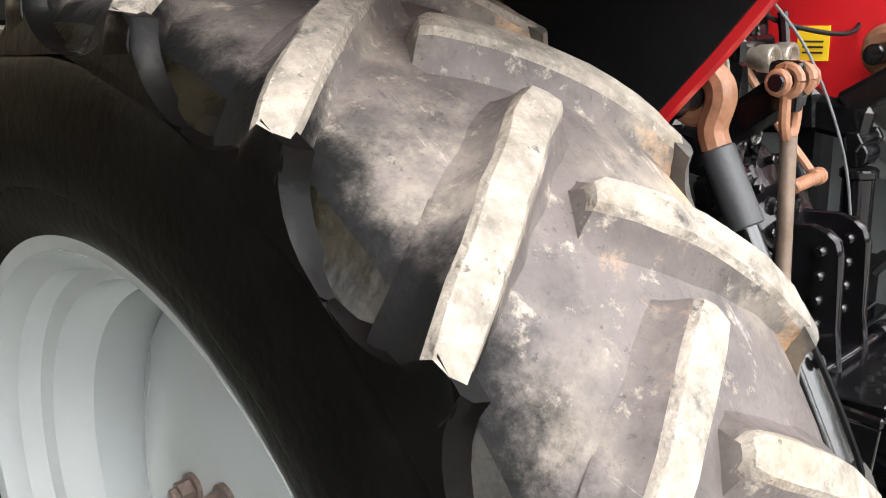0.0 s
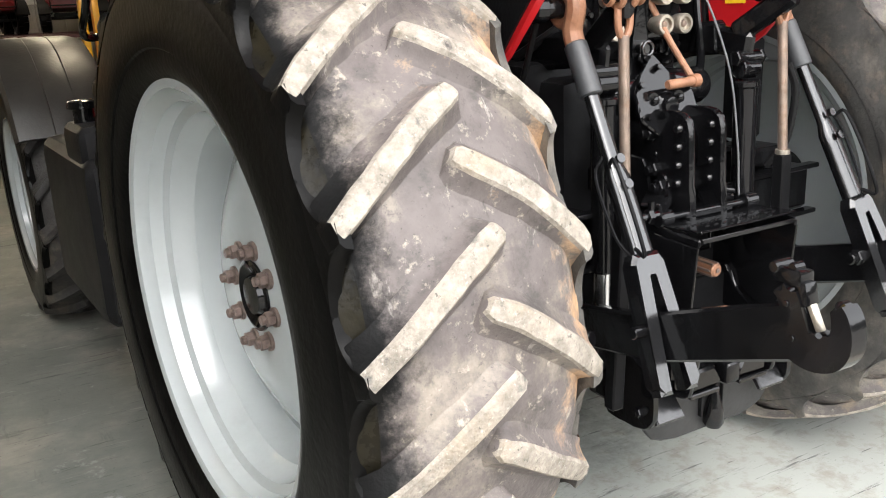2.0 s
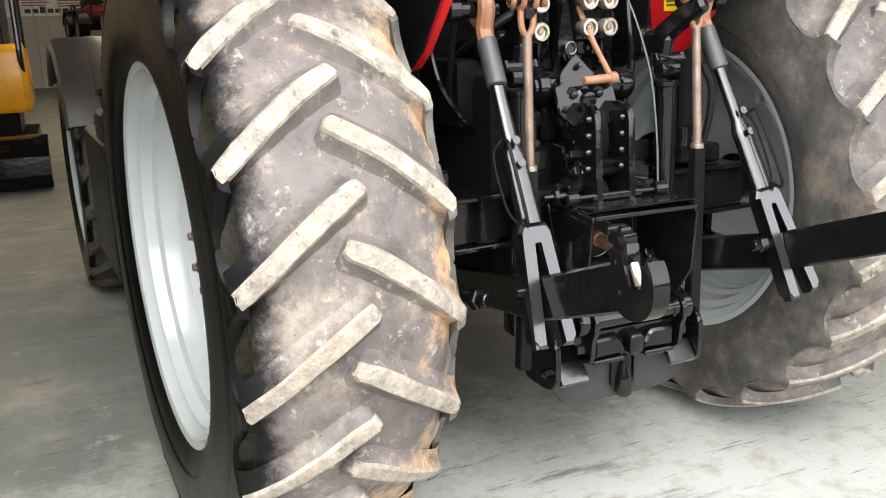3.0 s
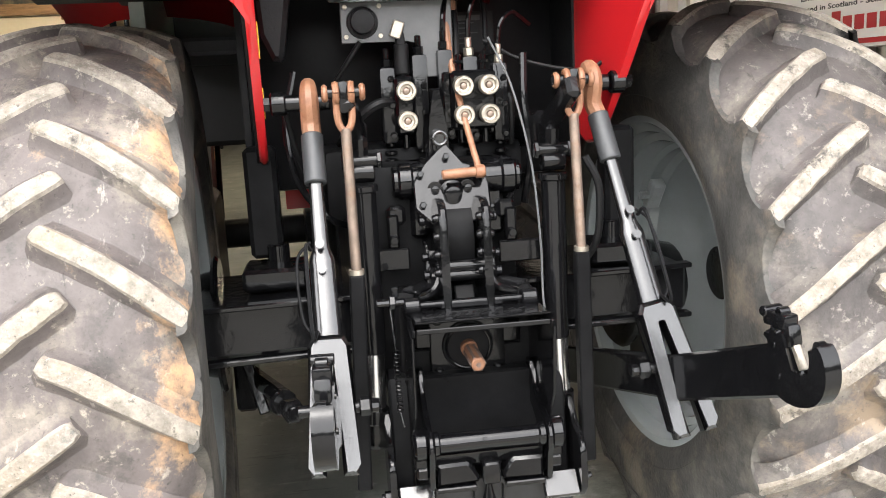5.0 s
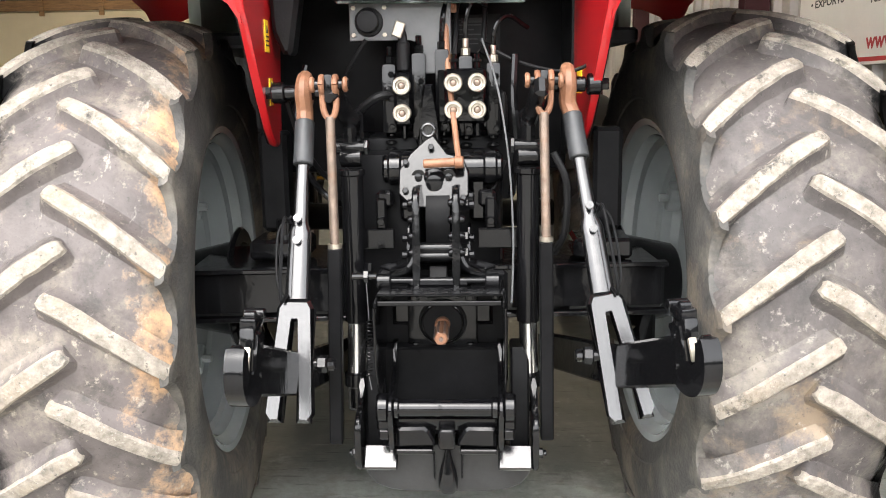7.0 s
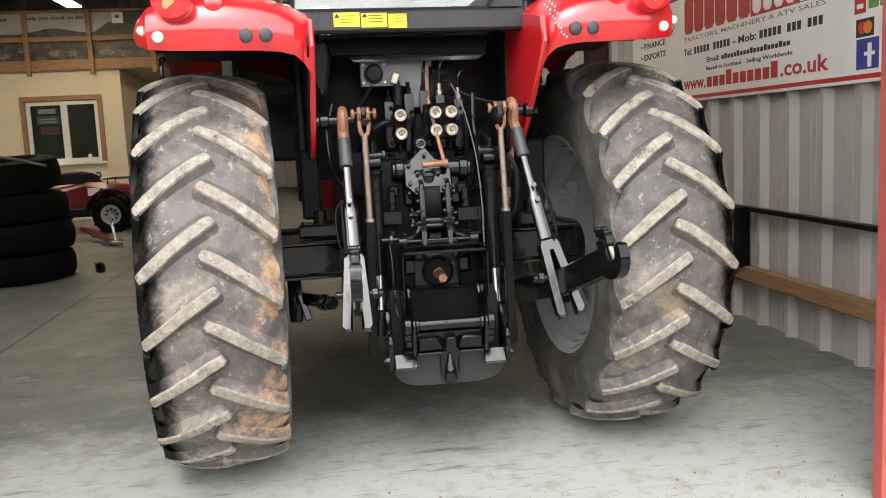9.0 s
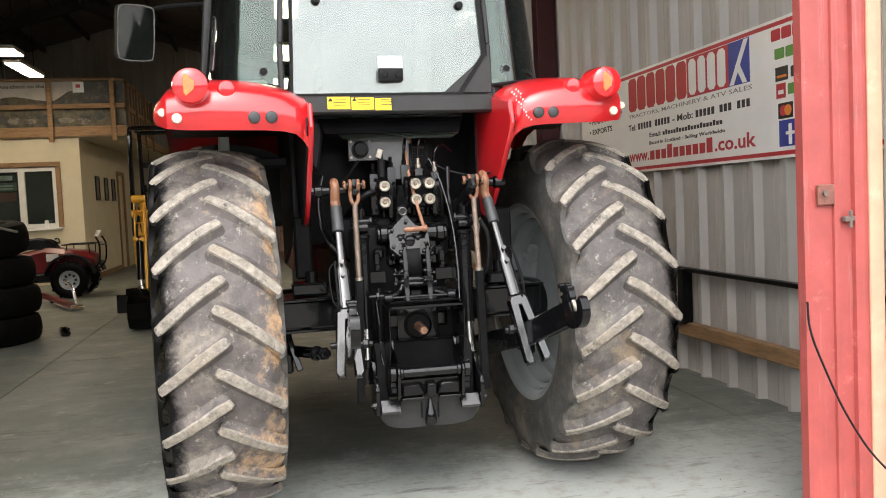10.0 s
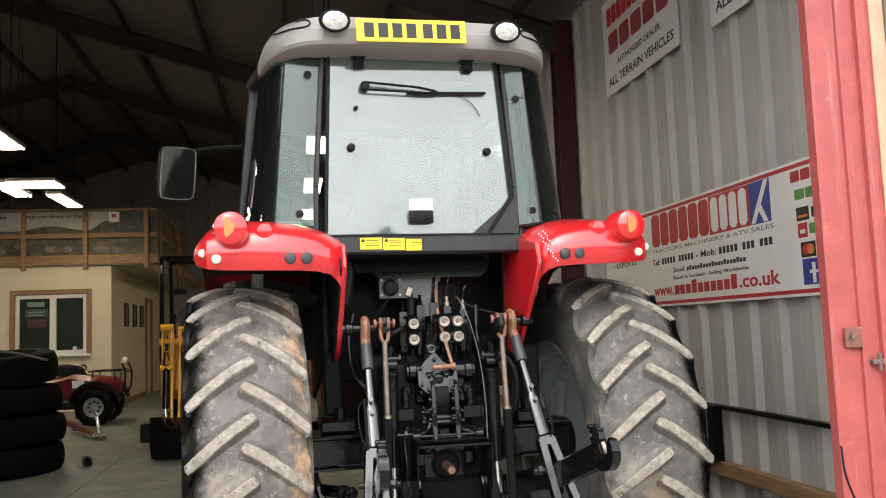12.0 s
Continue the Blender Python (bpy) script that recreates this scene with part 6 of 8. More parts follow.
pto = part("drive_shaft", bm, [M_RUST], tractor, "short rusty splined drive shaft")
bm = bmesh.new()
for i in range(6):
    a = 2 * math.pi * i / 6
    c, s = math.cos(a) * 0.0175, math.sin(a) * 0.0175
    add_bar(bm, (-0.01 + c, -0.37, 0.762 + s), (-0.008 + c, -0.468, 0.759 + s), 0.006, 0.006, 0.001)
add_cyl(bm, (-0.008, -0.475, 0.759), (-0.008, -0.478, 0.759), 0.006, seg=10)
part("spline", bm, [M_NUT], pto)
bm = bmesh.new()
add_box(bm, (-0.0065, -0.42, 0.893), (0.322, 0.30, 0.007), 0.003, (-4, 0, 0))
add_box(bm, (-0.0065, -0.569, 0.882), (0.316, 0.006, 0.012), 0.002)
for s in (-1, 1):
    add_prism(bm, [(-0.28, 0.875), (-0.569, 0.868), (-0.555, 0.70), (-0.50, 0.62), (-0.28, 0.62)], at_x(-0.0065 + s * 0.168), 0.007, 0.002)
    add_bar(bm, (-0.0065 + s * 0.163, -0.28, 0.888), (-0.0065 + s * 0.163, -0.570, 0.877), 0.009, 0.020, 0.004)
canopy = part("shaft_canopy", bm, [M_GLOSS], tractor, "black sheet guard over the drive shaft")
bm = bmesh.new()
for i in range(9):
    for j in range(2):
        add_box(bm, (-0.125 + 0.028 * i + 0.012 * j, -0.505 - 0.03 * j, 0.9025 + 0.002 * j), (0.018, 0.007, 0.003), 0.001, (0, 0, 25))
tagged(part("grip_pattern", bm, [M_DARK], canopy), kind="stuff")
bm = bmesh.new()
add_cyl(bm, (-0.15, -0.44, 0.912), (0.12, -0.44, 0.912), 0.009, seg=14, bev=0.002)
add_box(bm, (-0.013, -0.435, 0.908), (0.16, 0.03, 0.02), 0.005)
for x in (-0.16, 0.13):
    add_cyl(bm, (x - 0.02, -0.44, 0.912), (x + 0.02, -0.44, 0.912), 0.022, seg=12, bev=0.004)
part("bracket_tube", bm, [M_GLOSS], tractor, "black cross tube under the bracket")
# return springs and rods
bm = bmesh.new()
pts = []
for i in range(140):
    a = i * 0.7
    z = 0.80 - 0.15 * i / 140
    pts.append((-0.205 + 0.007 * math.cos(a), -0.43 + 0.007 * math.sin(a) - 0.03 * i / 140, z))
add_tube(bm, pts, 0.0018, 5)
add_tube(bm, [(-0.212, -0.41, 0.90), (-0.205, -0.43, 0.80)], 0.0025, 6)
add_tube(bm, [(-0.205, -0.46, 0.65), (-0.198, -0.47, 0.615)], 0.0025, 6)
part("return_spring", bm, [M_BLACK], tractor, "thin black coil spring")
bm = bmesh.new()
add_cyl(bm, (-0.245, -0.44, 0.925), (-0.18, -0.44, 0.925), 0.010, seg=10)
add_cyl(bm, (-0.215, -0.44, 0.925), (-0.20, -0.44, 0.925), 0.018, seg=6, bev=0.002)
add_cyl(bm, (-0.20, -0.44, 0.94), (-0.20, -0.44, 0.96), 0.009, seg=8)
part("adjuster_bolt", bm, [M_BLACK], tractor)

# pick-up hitch: shaft, arms, jaws, side plates, pads, curved plate and cone pin
SPACE[0] = pose(0.011, 0.015, LIFT + 0.02)
bm = bmesh.new()
add_cyl(bm, (-0.145, -0.548, 0.583), (0.135, -0.548, 0.583), 0.0245, seg=26, bev=0.003)
add_cyl(bm, (-0.145, -0.548, 0.583), (-0.128, -0.548, 0.583), 0.030, seg=26, bev=0.004)
add_cyl(bm, (0.115, -0.548, 0.583), (0.135, -0.548, 0.583), 0.030, seg=26, bev=0.004)
hitch = part("hitch_frame", bm, [M_BLACK], tractor, "gloss black pick-up hitch")
bm = bmesh.new()
add_cyl(bm, (-0.020, -0.566, 0.592), (-0.020, -0.577, 0.597), 0.005, seg=10, bev=0.001)
part("grease_nipple", bm, [M_GLOSS], hitch)
for s in (-1, 1):
    x = -0.005 + s * 0.146
    bm = bmesh.new()
    arm = [(-0.36, 0.72), (-0.40, 0.72), (-0.43, 0.66), (-0.50, 0.628), (-0.56, 0.618), (-0.585, 0.598), (-0.588, 0.565), (-0.572, 0.53), (-0.565, 0.47), (-0.50, 0.46), (-0.50, 0.54), (-0.45, 0.59), (-0.36, 0.62)]
    add_prism(bm, [(p.x, p.y) for p in bent([(a, b, 0) for a, b in arm], 3)], at_x(x), 0.013, 0.003)
    part("hitch_cheek", bm, [M_BLACK], hitch)
    bm = bmesh.new()
    add_cyl(bm, (x + s * 0.006, -0.535, 0.580), (x + s * 0.040, -0.535, 0.580), 0.040, seg=24, bev=0.006)
    add_box(bm, (x + s * 0.023, -0.515, 0.545), (0.036, 0.06, 0.06), 0.006)
    add_box(bm, (x + s * 0.021, -0.530, 0.508), (0.030, 0.045, 0.030), 0.005)
    part("hitch_boss", bm, [M_BLACK], hitch)
    bm = bmesh.new()
    plate = [(-0.35, 0.62), (-0.36, 0.40), (-0.42, 0.385), (-0.50, 0.385), (-0.535, 0.405), (-0.545, 0.44), (-0.542, 0.515), (-0.525, 0.545), (-0.46, 0.57), (-0.42, 0.62)]
    add_prism(bm, [(p.x, p.y) for p in bent([(a, b, 0) for a, b in plate], 3)], at_x(-0.005 + s * 0.240), 0.016, 0.004)
    part("side_plate", bm, [M_GLOSS], hitch)
    bm = bmesh.new()
    add_cyl(bm, (-0.005 + s * 0.246, -0.50, 0.435), (-0.005 + s * 0.262, -0.50, 0.435), 0.014, seg=6, bev=0.002)
    add_cyl(bm, (-0.005 + s * 0.262, -0.50, 0.435), (-0.005 + s * 0.270, -0.50, 0.435), 0.008, seg=10, bev=0.001)
    part("side_bolt", bm, [M_BLACK], hitch)
    bm = bmesh.new()
    add_box(bm, (-0.003 + s * 0.183, -0.515, 0.427), (0.092, 0.068, 0.018), 0.004, (48, 0, 0))
    part("hitch_pad", bm, [M_WET], hitch, "flat pad catching the sky")
    bm = bmesh.new()
    jaw = [(0.132, 0.529), (0.058, 0.531), (0.046, 0.520), (0.030, 0.492), (0.030, 0.476), (0.132, 0.473)]
    jaw = [(-0.005 + s * a, b) for a, b in jaw]
    add_prism(bm, jaw if s < 0 else jaw[::-1], pose(0, -0.530, 0, 90, 0, 0), 0.055, 0.007)
    part("hitch_jaw", bm, [M_GLOSS], hitch)
    bm = bmesh.new()
    add_box(bm, (-0.005 + s * 0.086, -0.535, 0.462), (0.10, 0.05, 0.014), 0.003)
    part("jaw_lip", bm, [M_BLACK], hitch)
for s in (-1, 1):
    bm = bmesh.new()
    add_prism(bm, [(-0.30, 0.70), (-0.385, 0.70), (-0.42, 0.62), (-0.44, 0.40), (-0.30, 0.40)], at_x(-0.006 + s * 0.203), 0.052, 0.006)
    part("hitch_arm", bm, [M_DARK], hitch)
bm = bmesh.new()
add_box(bm, (-0.005, -0.515, 0.540), (0.276, 0.05, 0.040), 0.008, (20, 0, 0), seg=2)
part("cross_beam", bm, [M_GLOSS], hitch)
bm = bmesh.new()
low = [(-0.238, 0.440), (-0.237, 0.40), (-0.228, 0.365), (-0.205, 0.337), (-0.170, 0.322), (-0.12, 0.317), (0.11, 0.317), (0.160, 0.322), (0.196, 0.337), (0.219, 0.365), (0.229, 0.40), (0.230, 0.440), (0.14, 0.452), (-0.15, 0.452)]
add_prism(bm, low, pose(0, -0.484, 0, 90, 0, 0), 0.014, 0.004)
add_box(bm, (0, -0.33, 0.36), (0.34, 0.28, 0.03), 0.008)
part("bottom_plate", bm, [pmat("satin_black_plate", (0.022, 0.022, 0.022), 0.4, var=0.3, scale=14, bump=0.12, bscale=40, spec=0.3)], hitch, "satin black curved bottom plate")
for s in (-1, 1):
    bm = bmesh.new()
    add_box(bm, (-0.004 + s * 0.038, -0.495, 0.396), (0.004, 0.014, 0.075), 0.001)
    part("slot_edge", bm, [M_DARK], hitch)
bm = bmesh.new()
rings = []
for z, r in ((0.322, 0.004), (0.325, 0.020), (0.337, 0.027), (0.360, 0.0275), (0.385, 0.023), (0.415, 0.014), (0.440, 0.0085), (0.450, 0.006)):
    rings.append([(-0.004 + r * math.cos(k * math.pi / 10), -0.508 + r * math.sin(k * math.pi / 10), z) for k in range(20)])
loft(bm, rings)
part("hitch_pin", bm, [M_BLACK], hitch, "black cone pin")
bm = bmesh.new()
add_box(bm, (-0.004, -0.545, 0.500), (0.046, 0.05, 0.058), 0.012, seg=3)
part("pin_block", bm, [M_GLOSS], hitch)

# spool valve couplings
SPACE[0] = pose(-0.007, -0.025, LIFT + 0.009)


def coupling_bank(xs, zs, y):
    bm = bmesh.new()
    cx = sum(xs) / len(xs)
    cz = sum(zs) / len(zs)
    add_box(bm, (cx, y + 0.09, cz), (xs[-1] - xs[0] + 0.052, 0.10, 0.155), 0.008)
    add_box(bm, (cx - (xs[-1] - xs[0]) / 2 - 0.035, y + 0.075, cz), (0.022, 0.02, 0.15), 0.004)
    bank = part("valve_block", bm, [M_BLACK], tractor, "black hydraulic valve block")
    for x in xs:
        bm = bmesh.new()
        add_cyl(bm, (x, y + 0.08, cz + 0.075), (x, y + 0.08, cz + 0.12), 0.009, seg=10, bev=0.002)
        add_cyl(bm, (x, y + 0.08, cz + 0.095), (x, y + 0.08, cz + 0.105), 0.014, seg=6, bev=0.002)
        part("pipe_union", bm, [M_BLACK], bank)
        bm = bmesh.new()
        add_cyl(bm, (x, y + 0.08, cz - 0.075), (x, y + 0.08, cz - 0.115), 0.010, seg=10, bev=0.002)
        part("pipe_union", bm, [M_BLACK], bank)
        for z in zs:
            bm = bmesh.new()
            add_lathe(bm, [(0.05, 0.019), (0.03, 0.021), (0.022, 0.0255), (-0.006, 0.0265), (-0.010, 0.024), (-0.010, 0.0175), (0.000, 0.0155), (0.002, 0.004)], (x, y, z), "y", 22)
            c = part("coupling", bm, [M_ZINC], bank, "pale zinc quick coupling")
            bm = bmesh.new()
            add_lathe(bm, [(-0.006, 0.003), (-0.005, 0.007), (-0.001, 0.010), (0.004, 0.010)], (x, y, z), "y", 14)
            part("poppet", bm, [M_COPPER], c)
    return bank


coupling_bank([-0.113], [1.437, 1.360], -0.205)
coupling_bank([0.034, 0.101], [1.443, 1.368], -0.225)
# spool valves behind the couplings: ribbed bodies, unions, bolts and pipes
for x, z0, z1 in ((-0.155, 1.30, 1.50), (-0.068, 1.28, 1.53), (0.0, 1.30, 1.54), (0.068, 1.29, 1.52), (0.148, 1.29, 1.50)):
    bm = bmesh.new()
    add_box(bm, (x, -0.115, (z0 + z1) / 2), (0.042, 0.06, z1 - z0), 0.010, seg=2)
    for i in range(5):
        add_cyl(bm, (x, -0.115, z0 - 0.012 * (i % 2) - 0.010 * i), (x, -0.115, z0 - 0.010 * (i + 1) - 0.012 * (i % 2)), 0.018 if i % 2 else 0.014, seg=14, bev=0.002)
    spool = part("spool_valve", bm, [M_GLOSS], tractor, "gloss black spool valve body")
    for dz in (0.02, 0.10, 0.17):
        bm = bmesh.new()
        add_cyl(bm, (x + 0.008, -0.144, z0 + dz), (x + 0.008, -0.156, z0 + dz), 0.0095, seg=6, bev=0.002)
        part("bolt", bm, [M_BLACK], spool)
    bm = bmesh.new()
    add_cyl(bm, (x, -0.12, z1), (x, -0.12, z1 + 0.022), 0.014, seg=6, bev=0.002)
    add_cyl(bm, (x, -0.12, z1 + 0.022), (x, -0.12, z1 + 0.05), 0.009, seg=12, bev=0.002)
    part("pipe_union", bm, [M_ZINC if x > 0 else M_BLACK], spool)
for pts, r in (([(0.0, -0.12, 1.58), (0.005, -0.12, 1.64), (0.02, -0.09, 1.70), (0.03, 0.0, 1.74)], 0.008), ([(0.068, -0.12, 1.56), (0.07, -0.13, 1.62), (0.09, -0.13, 1.67), (0.13, -0.10, 1.66)], 0.007), ([(0.148, -0.12, 1.54), (0.155, -0.13, 1.60), (0.19, -0.12, 1.63), (0.25, -0.06, 1.60)], 0.007), ([(-0.40, -0.12, 1.50), (-0.43, -0.15, 1.36), (-0.41, -0.18, 1.22), (-0.34, -0.18, 1.12), (-0.28, -0.12, 1.08)], 0.009), ([(0.21, -0.15, 1.52), (0.205, -0.17, 1.40), (0.215, -0.18, 1.26), (0.20, -0.16, 1.12)], 0.011)):
    bm = bmesh.new()
    add_tube(bm, bent(pts), r, 8)
    part("hydraulic_hose", bm, [M_GLOSS], tractor, "black hose")
# valve top: spring caps, pipes, cable bracket
bm = bmesh.new()
add_cyl(bm, (-0.113, -0.12, 1.48), (-0.113, -0.12, 1.56), 0.02, seg=12, bev=0.003)
add_bar(bm, (-0.113, -0.12, 1.55), (-0.118, -0.10, 1.62), 0.026, 0.022, 0.004)
part("valve_cap", bm, [M_MATT], tractor, "black ribbed valve cap")
bm = bmesh.new()
add_prism(bm, [(-0.03, 0), (0.03, 0), (0.035, 0.10), (0.0, 0.12), (-0.03, 0.08)], pose(0.125, -0.12, 1.44, 90, 0, 0), 0.008, 0.002)
add_cyl(bm, (0.125, -0.125, 1.535), (0.125, -0.14, 1.535), 0.016, seg=12, bev=0.003)
add_box(bm, (0.13, -0.125, 1.40), (0.022, 0.01, 0.17), 0.002)
part("cable_bracket", bm, [M_BLACK], tractor)
for pts, r in (([(-0.14, -0.13, 1.41), (-0.19, -0.15, 1.405), (-0.25, -0.12, 1.36), (-0.29, -0.02, 1.30)], 0.013), ([(0.034, -0.12, 1.49), (0.04, -0.10, 1.58), (0.05, -0.06, 1.68), (0.12, -0.05, 1.68), (0.12, -0.10, 1.55)], 0.008), ([(0.15, -0.10, 1.40), (0.175, -0.12, 1.41), (0.18, -0.12, 1.36), (0.18, -0.10, 1.28)], 0.009), ([(0.11, -0.11, 1.56), (0.22, -0.14, 1.50), (0.36, -0.22, 1.47), (0.44, -0.2, 1.53), (0.45, -0.14, 1.70)], 0.005), ([(-0.22, -0.12, 1.57), (-0.27, -0.10, 1.50), (-0.34, -0.02, 1.40)], 0.007), ([(-0.42, -0.30, 1.40), (-0.40, -0.22, 1.28), (-0.36, -0.12, 1.18), (-0.30, -0.05, 1.12)], 0.008), ([(0.30, -0.40, 1.26), (0.335, -0.40, 1.18), (0.335, -0.38, 1.05), (0.31, -0.34, 0.98)], 0.010), ([(0.08, -0.18, 1.12), (0.14, -0.22, 1.14), (0.18, -0.18, 1.22)], 0.006)):
    bm = bmesh.new()
    add_tube(bm, bent(pts), r, 8)
    part("hydraulic_hose", bm, [M_MATT], tractor, "black hose")
M_DULLGREY = pmat("dull_grey_cable", (0.085, 0.088, 0.09), 0.5, var=0.15, scale=20)
bm = bmesh.new()
add_tube(bm, bent([(0.115, -0.16, 1.565), (0.155, -0.24, 1.44), (0.185, -0.31, 1.25), (0.197, -0.34, 1.05), (0.195, -0.36, 0.90), (0.19, -0.42, 0.86)]), 0.003, 7)
part("release_cable", bm, [M_DULLGREY], tractor, "thin grey release cable")
SPACE[0] = pose(0, 0, LIFT)
# release lever
bm = bmesh.new()
add_tube(bm, bent([(0.008, -0.125, 1.665), (0.006, -0.14, 1.60), (0.010, -0.17, 1.50), (0.028, -0.26, 1.35), (0.043, -0.345, 1.238)]), 0.0085, 9)
lever = part("release_lever", bm, [M_RUST], tractor, "long bent orange-primed release lever")
bm = bmesh.new()
add_cyl(bm, (-0.054, -0.352, 1.236), (0.05, -0.35, 1.240), 0.0125, seg=14, bev=0.003)
add_cyl(bm, (0.03, -0.348, 1.239), (0.056, -0.348, 1.240), 0.017, seg=14, bev=0.003)
part("lever_grip", bm, [M_RUST], lever)
bm = bmesh.new()
add_cyl(bm, (0.008, -0.135, 1.67), (0.008, -0.11, 1.67), 0.02, seg=14, bev=0.003)
add_box(bm, (0.008, -0.12, 1.665), (0.055, 0.012, 0.025), 0.003)
part("lever_pivot", bm, [M_RUST], lever)
# socket plate
bm = bmesh.new()
plate_out = [(-0.275, 1.575), (-0.275, 1.682), (0.02, 1.682), (0.02, 1.52), (-0.01, 1.48), (-0.06, 1.48), (-0.07, 1.57), (-0.10, 1.578)]
add_prism(bm, plate_out, pose(0, -0.14, 0, 90, 0, 0), 0.006, 0.002)
sock = part("socket_plate", bm, [M_SHEET], tractor, "grey steel mounting plate")
bm = bmesh.new()
add_lathe(bm, [(-0.19, 0.02), (-0.188, 0.03), (-0.18, 0.033), (-0.16, 0.033), (-0.158, 0.04), (-0.143, 0.042)], (-0.218, 0, 1.628), "y", 22)
part("trailer_socket", bm, [M_MATT], sock, "round black trailer socket")
for x in (-0.262, -0.172):
    for z in (1.592, 1.668):
        bm = bmesh.new()
        add_cyl(bm, (x, -0.143, z), (x, -0.15, z), 0.007, seg=6, bev=0.001)
        part("screw", bm, [M_ZINC], sock)
bm = bmesh.new()
add_cyl(bm, (-0.13, -0.142, 1.61), (-0.13, -0.17, 1.61), 0.014, seg=14, bev=0.003)
add_box(bm, (-0.13, -0.17, 1.605), (0.03, 0.006, 0.045), 0.003, (0, 20, 0))
part("isolator_key", bm, [M_ZINC], sock)
# data plate with an unreadable print
bm = bmesh.new()
add_box(bm, (0.085, 0.02, 1.60), (0.16, 0.004, 0.115), 0.002)
dp = part("data_plate", bm, [M_MATT], tractor, "black data plate")
bm = bmesh.new()
for i in range(6):
    add_box(bm, (0.06 + 0.012 * (i % 2), 0.0165, 1.64 - 0.014 * i), (0.09 - 0.02 * (i % 3), 0.001, 0.003))
add_box(bm, (0.085, 0.0165, 1.64), (0.08, 0.001, 0.014))
part("print", bm, [M_BOOT], dp)
# upright black boxes beside the mudguards
for S, x in ((-1, -0.515), (1, 0.475)):
    bm = bmesh.new()
    add_box(bm, (x, -0.12, 1.17), (0.085, 0.09, 0.30), 0.012)
    part("cab_mount", bm, [M_DARK], tractor, "dark cab support post")
    bm = bmesh.new()
    add_box(bm, (x - S * 0.02, -0.16, 0.975), (0.17, 0.16, 0.06), 0.01)
    add_cyl(bm, (x - S * 0.03, -0.16, 1.0), (x - S * 0.03, -0.16, 1.06), 0.03, seg=16, bev=0.004)
    part("mount_foot", bm, [M_GLOSS], tractor, "black mount block on the axle")
bm = bmesh.new()
body = [(-0.487, 1.765), (-0.402, 1.765), (-0.398, 1.70), (-0.424, 1.545), (-0.434, 1.535), (-0.452, 1.538), (-0.478, 1.60)]
add_prism(bm, body, pose(0, -0.20, 0, 90, 0, 0), 0.09, 0.012)
bottle = part("plastic_bottle", bm, [M_MATT], tractor, "black plastic bottle beside the mudguard")
bm = bmesh.new()
add_cyl(bm, (-0.461, -0.20, 1.760), (-0.461, -0.20, 1.825), 0.022, seg=16, bev=0.003)
add_cyl(bm, (-0.461, -0.20, 1.825), (-0.461, -0.20, 1.852), 0.028, seg=16, bev=0.004)
part("bottle_neck", bm, [M_MATT], bottle)
bm = bmesh.new()
pane = [(-0.30, 1.676), (0.225, 1.670), (0.262, 1.695), (0.281, 1.785), (-0.319, 1.788), (-0.318, 1.695)]
add_prism(bm, pane, pose(0, -0.19, 0, 90, 0, 0), 0.006, 0.002)
part("lower_window", bm, [glass_mat("lower_cab_glass", (0.30, 0.40, 0.35), 0.05, 1.6, 0.06)], tractor, "low tinted rear window pane")
# check chains and stabilisers under the axle
for S in (-1, 1):
    bm = bmesh.new()
    add_bar(bm, (S * 0.62, 0.0, 0.66), (S * 0.47, -0.42, 0.70), 0.03, 0.05, 0.006)
    add_cyl(bm, (S * 0.53, -0.28, 0.685), (S * 0.45, -0.55, 0.72), 0.020, seg=12, bev=0.003)
    add_cyl(bm, (S * 0.495, -0.40, 0.70), (S * 0.485, -0.43, 0.705), 0.034, seg=12, bev=0.006)
    add_cyl(bm, (S * 0.468, -0.49, 0.712), (S * 0.458, -0.52, 0.716), 0.030, seg=6, bev=0.004)
    part("stabiliser", bm, [M_GLOSS], tractor, "black lower link stabiliser")
    bm = bmesh.new()
    add_box(bm, (S * 0.62, 0.02, 0.68), (0.06, 0.16, 0.26), 0.01)
    add_bar(bm, (S * 0.62, -0.10, 0.78), (S * 0.56, -0.16, 0.58), 0.03, 0.02, 0.004)
    part("link_hanger", bm, [M_GLOSS], tractor, "black hanger under the axle")
SPACE[0] = Matrix()

# ---------------------------------------------------------------- signs on the sheet wall
M_SIGNGREY = pmat("sign_grey", (0.22, 0.21, 0.20), 0.5, var=0.05)
M_DULLROD = pmat("dull_grey_steel", (0.12, 0.11, 0.09), 0.55, metal=0.4, var=0.2)
M_SIGNINK = pmat("sign_black", (0.02, 0.02, 0.022), 0.5, var=0.05)
M_ORANGE = pmat("sign_orange", (0.70, 0.22, 0.03), 0.5, var=0.05)
M_HONEY = pmat("sign_brown_red", (0.36, 0.05, 0.06), 0.5, var=0.05)


